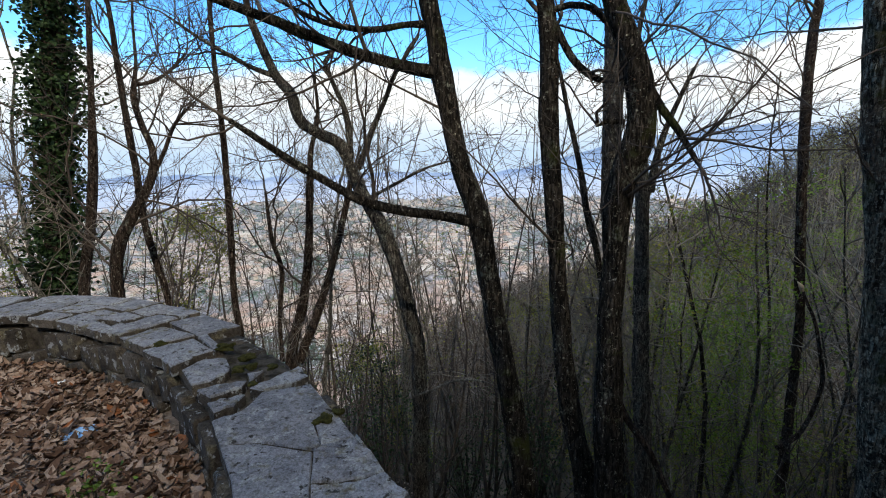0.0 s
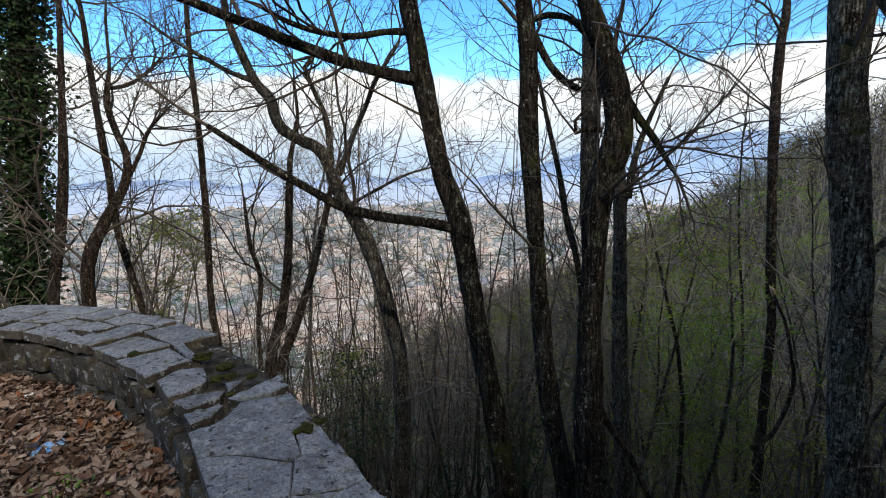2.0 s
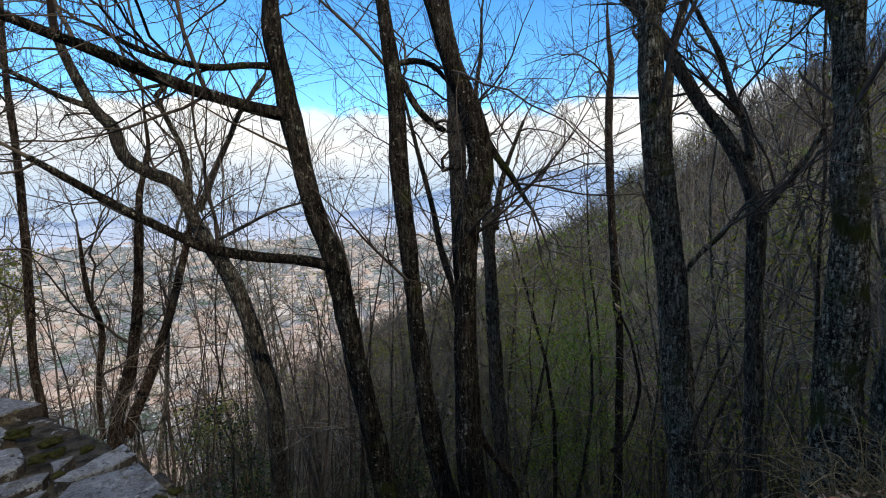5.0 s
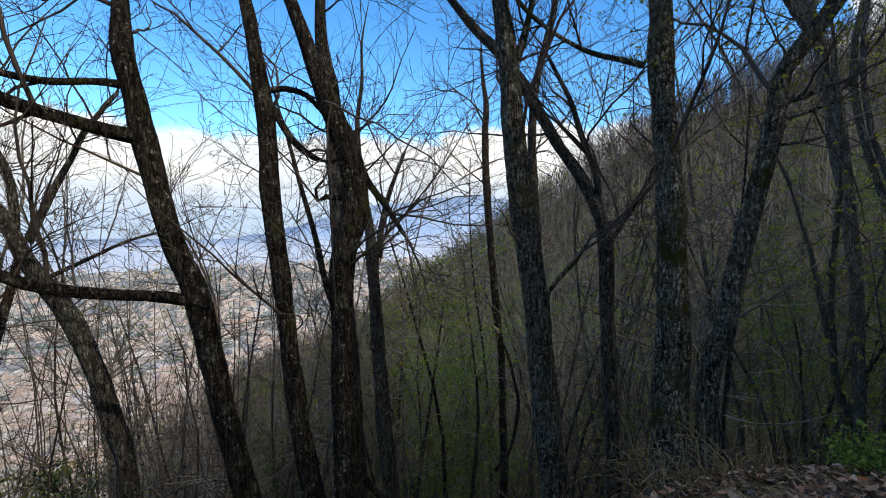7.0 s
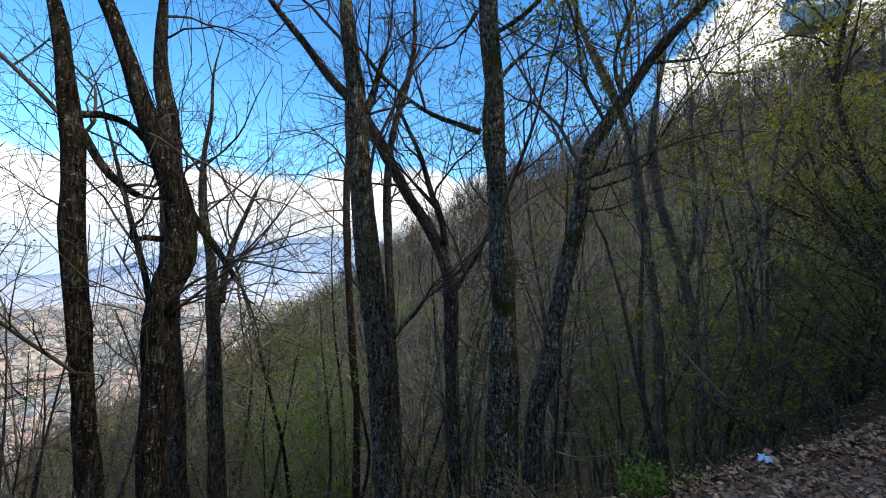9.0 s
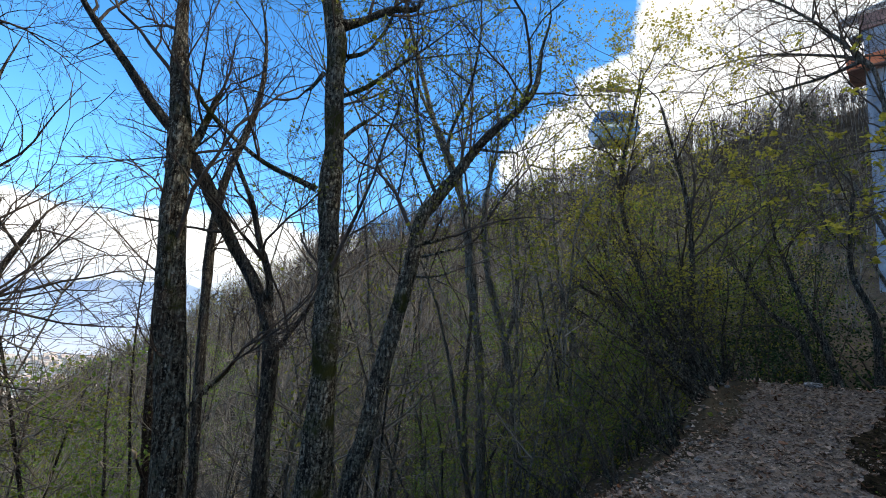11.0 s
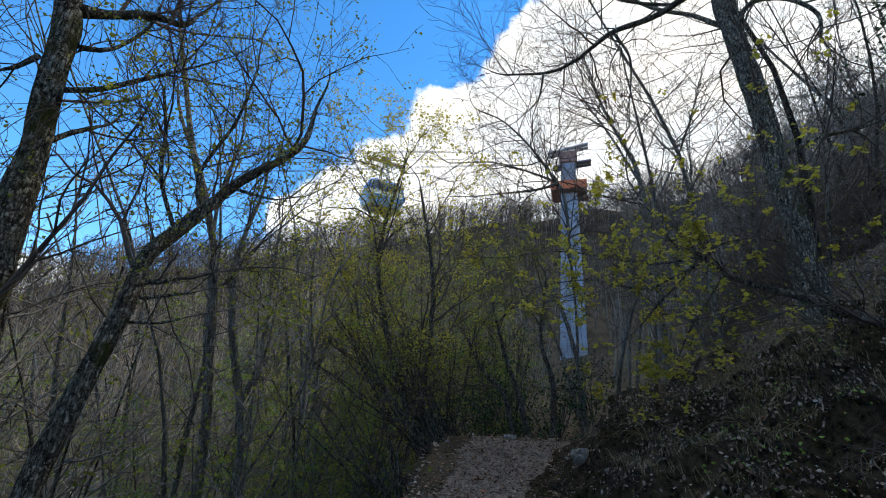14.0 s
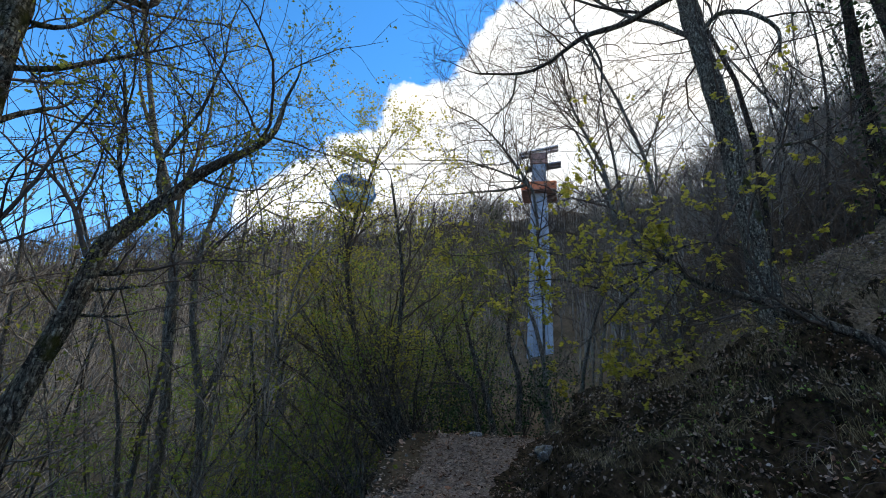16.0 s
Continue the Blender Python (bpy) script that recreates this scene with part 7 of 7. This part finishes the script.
for n, (at, size) in enumerate((((6.97, -3.15), (0.15, 0.08, 0.09)), ((6.2, -2.62), (0.17, 0.09, 0.10)), ((4.42, 0.42), (0.10, 0.07, 0.04)), ((8.5, -2.25), (0.12, 0.09, 0.05)), ((8.9, -3.1), (0.16, 0.09, 0.05)), ((5.3, 0.05), (0.09, 0.05, 0.03)), ((7.6, -2.9), (0.08, 0.06, 0.05)))):
    rock(at, size, 5 + n, ROCK, "pale weathered limestone lying at the path's edge")
for n in range(56):
    rg = random.Random(900 + n)
    px_ = rg.uniform(2.5, 9.5)
    rock((px_, rg.uniform(polyline(FOOT, px_) - 1.4, polyline(LIP, px_) + 0.1) if n < 26 else polyline(LIP, px_) + rg.gauss(-0.05, 0.14)), (rg.uniform(0.02, 0.045), rg.uniform(0.015, 0.035), rg.uniform(0.01, 0.025)), 40 + n, ROCK, "small grey stone on the path", "stone")


def tuft(at, blades, tall, seed):
    rng = random.Random(seed)
    v, f = [], []
    for _ in range(blades):
        a, d = rng.uniform(0, 6.28), rng.uniform(0, 0.16)
        line = bow(rng, (d * math.cos(a), d * math.sin(a), -0.02), (math.cos(a) * 0.7, math.sin(a) * 0.7, 1.1), tall * rng.uniform(0.5, 1.2), 0.0028, 0.15, -0.28, 6)
        tube(v, f, line, 3, 0, False)
    ob = mesh_object("grass_tuft", v, f, DRY_GRASS)
    ob.location = (at[0], at[1], bank_height(*at) if at[1] < polyline(FOOT, at[0]) else height(*at))
    tagged(ob, "dry straw-coloured grass tuft on the slope's edge", "grass", "dry grass tufts")


for n, (at, blades, tall) in enumerate((((2.45, 1.15), 50, 0.45), ((2.62, 1.10), 46, 0.4), ((2.8, 1.02), 26, 0.35), ((2.25, 1.22), 40, 0.5), ((4.6, 0.3), 24, 0.3), ((5.6, -0.15), 26, 0.35), ((7.3, -3.3), 30, 0.35), ((6.3, -3.2), 34, 0.4), ((5.4, -3.1), 34, 0.45), ((4.6, -3.6), 34, 0.5), ((5.8, -4.2), 34, 0.5), ((4.0, -3.2), 30, 0.4))):
    tuft(at, blades, tall, 600 + n)


def bank_growth():
    """Roots, dry stems and trailing ivy on the dark bank."""
    rng = random.Random(650)
    v, f, lv, lf = [], [], [], []
    for _ in range(1300):
        x = rng.uniform(2.0, 9.5)
        y = polyline(FOOT, x) - abs(rng.gauss(0, 1.8)) - 0.1
        z = bank_height(x, y)
        line = bow(rng, (x, y, z - 0.03), (rng.gauss(0, 0.5), rng.uniform(0, 1.0), rng.uniform(0.2, 1.2)), rng.uniform(0.1, 0.45), rng.uniform(0.002, 0.004), 0.3, -0.16, 5)
        tube(v, f, line, 4, 0, False)
    for p, n, up in bank_spots(rng, 4200, 1.2):
        if noise.noise(p * 1.6) > 0.12:
            leaf_quads(rng, lv, lf, p + n * 0.03, 0.024, 1, 0.03)
        if 2.6 < p.x < 4.8 and 0.8 < up < 2.6 and noise.noise(p * 2.3) > -0.1:
            leaf_quads(rng, lv, lf, p + n * 0.04, 0.026, 4, 0.06)
    grown = tagged(new("bank_growth"), "roots, dry stems and trailing ivy on the bank", "undergrowth", kind="stuff")
    grown.location = (6, -4, 1.5)
    for name, vs, fs, m in (("bank_stems", v, f, TWIG), ("bank_ivy", lv, lf, FRESH)):
        tagged(mesh_object(name, [(a - 6, b + 4, c - 1.5) for a, b, c in vs], fs, m, grown, False), kind="stuff")


bank_growth()


def bank_grass():
    """Dead grass hanging over the broken ledges."""
    rng = random.Random(660)
    v, f = [], []
    for _ in range(1500):
        x = rng.uniform(2.2, 10.0)
        y = polyline(FOOT, x) - 0.25 - abs(rng.gauss(2.2, 1.1))
        z = bank_height(x, y)
        if noise.noise(Vector((x * 1.1, y * 1.1, 2))) < -0.12:
            continue
        for b in range(26):
            a, h, i = rng.uniform(0, 6.28), rng.uniform(0.06, 0.22), len(v)
            q = Vector((x + rng.gauss(0, 0.09), y + rng.gauss(0, 0.09), z - 0.01))
            d = Vector((math.cos(a) * 0.5, math.sin(a) * 0.5 + 0.35, 1.0)).normalized()
            w = Vector((-math.sin(a), math.cos(a), 0)) * 0.0013
            e = q + d * h * 0.55
            t = e + (d + Vector((d.x, d.y, -1.5))) * h * 0.45
            v += [tuple(q - w), tuple(q + w), tuple(e + w), tuple(e - w), tuple(t)]
            f += [(i, i + 1, i + 2, i + 3), (i + 3, i + 2, i + 4)]
    tagged(mesh_object("bank_grass", v, f, BANK_GRASS, None, False), "dead grass hanging over the ledges of the bank", "grass", kind="stuff")


bank_grass()


def small_bush(at, wide, tall, count, seed, m, label):
    rng = random.Random(seed)
    home = Vector((at[0], at[1], height(*at)))
    bush = base("green_bush", home, label, "bush")
    v, f, lv, lf = [], [], [], []
    for _ in range(26):
        a = rng.uniform(0, 6.28)
        line = bow(rng, (0.05 * math.cos(a), 0.05 * math.sin(a), -0.02), (math.cos(a) * wide, math.sin(a) * wide, tall * 1.6), tall * rng.uniform(0.6, 1.15), 0.005, 0.12, 0.03, 5)
        tube(v, f, line, 4, 0, False)
        for k in range(count // 26):
            leaf_quads(rng, lv, lf, line[rng.randint(2, 5)][:3], 0.024, 2, 0.04)
    mesh_object("stem", v, f, TWIG, bush)
    mesh_object("foliage", lv, lf, m, bush, False)


small_bush((3.15, 0.79), 0.08, 0.22, 460, 71, FRESH, "small bright green bush at the path's edge")
small_bush((3.42, 0.62), 0.08, 0.09, 78, 72, FRESH, "low green weeds at the path's edge")
small_bush((-1.62, 1.95), 0.07, 0.10, 78, 73, FRESH, "small green seedling among dead leaves")
small_bush((-1.35, 1.75), 0.08, 0.10, 78, 74, FRESH, "small green seedling among dead leaves")
small_bush((-0.98, 1.60), 0.07, 0.09, 52, 75, FRESH, "small green seedling among dead leaves")
small_bush((4.3, -4.3), 0.3, 0.4, 300, 76, FRESH, "green weeds growing on the dark bank")
small_bush((3.3, -3.7), 0.3, 0.4, 300, 77, FRESH, "green weeds growing on the dark bank")


def scrap(name, at, size, m, label, seed):
    rng = random.Random(seed)
    n, verts, faces = 6, [], []
    for i in range(n):
        for j in range(n):
            u, w = i / (n - 1) - 0.5, j / (n - 1) - 0.5
            verts.append((u * size[0] + rng.gauss(0, 0.004), w * size[1] + rng.gauss(0, 0.004), 0.045 + 0.03 * noise.noise(Vector((u * 4, w * 4, seed)))))
    for i in range(n - 1):
        for j in range(n - 1):
            a = i * n + j
            faces.append((a, a + n, a + n + 1, a + 1))
    m2 = len(verts)
    verts += [(x, y, z - 0.002) for x, y, z in verts]
    faces += [tuple(m2 + k for k in q[::-1]) for q in faces]
    ob = mesh_object(name, verts, faces, m)
    ob.location, ob.rotation_euler = (at[0], at[1], height(*at)), (0, 0, rng.uniform(0, 3))
    tagged(ob, label, "litter")


scrap("wrapper", (-2.0, 2.4), (0.16, 0.10), LITTER_BLUE, "crumpled pale blue plastic wrapper on dead leaves", 3)
scrap("plastic_scrap", (3.86, 0.30), (0.12, 0.07), LITTER_BLUE, "pale blue plastic scrap at the path's edge", 6)
scrap("paper_scrap", (-2.59, 3.02), (0.07, 0.06), PAPER, "small white paper scrap on dead leaves", 4)


def pine(at, tall, wide, seed):
    """A round-headed dark conifer on the ridge."""
    rng = random.Random(seed)
    tree = base("pine_tree", (at[0], at[1], height(*at)), "dark round-headed pine standing above the bare wood", "tree")
    v, f, lv, lf = [], [], [], []
    tube(v, f, [(0, 0, -0.5, 0.22), (0.1, 0, tall * 0.5, 0.16), (0, 0.1, tall * 0.95, 0.05)], 8, 0.1)
    mesh_object("trunk", v, f, BARK_BROWN, tree)
    v, f = [], []
    for _ in range(70):
        h, a = 0.3 + 0.68 * rng.random(), rng.uniform(0, 6.28)
        out = wide * math.sqrt(max(0.05, 1 - ((h - 0.6) / 0.42) ** 2)) * rng.uniform(0.5, 1.0)
        e = Vector((math.cos(a) * out, math.sin(a) * out, tall * h + 0.3))
        tube(v, f, [(0, 0, tall * h - 0.3, 0.04), (*e, 0.015)], 3, 0, False)
        for _ in range(4):
            leaf_quads(rng, lv, lf, e * rng.uniform(0.75, 1.03) + Vector((0, 0, 0.1)), 0.3, 6, 0.35)
    mesh_object("limbs", v, f, TWIG, tree)
    mesh_object("foliage", lv, lf, GREEN, tree, False)


pine((121.0, -31.6), 8.0, 2.5, 12)
build_pylon()
build_cabin()
build_ropes()


# ---------------------------------------------------------------- the wall's stones
build_wall()
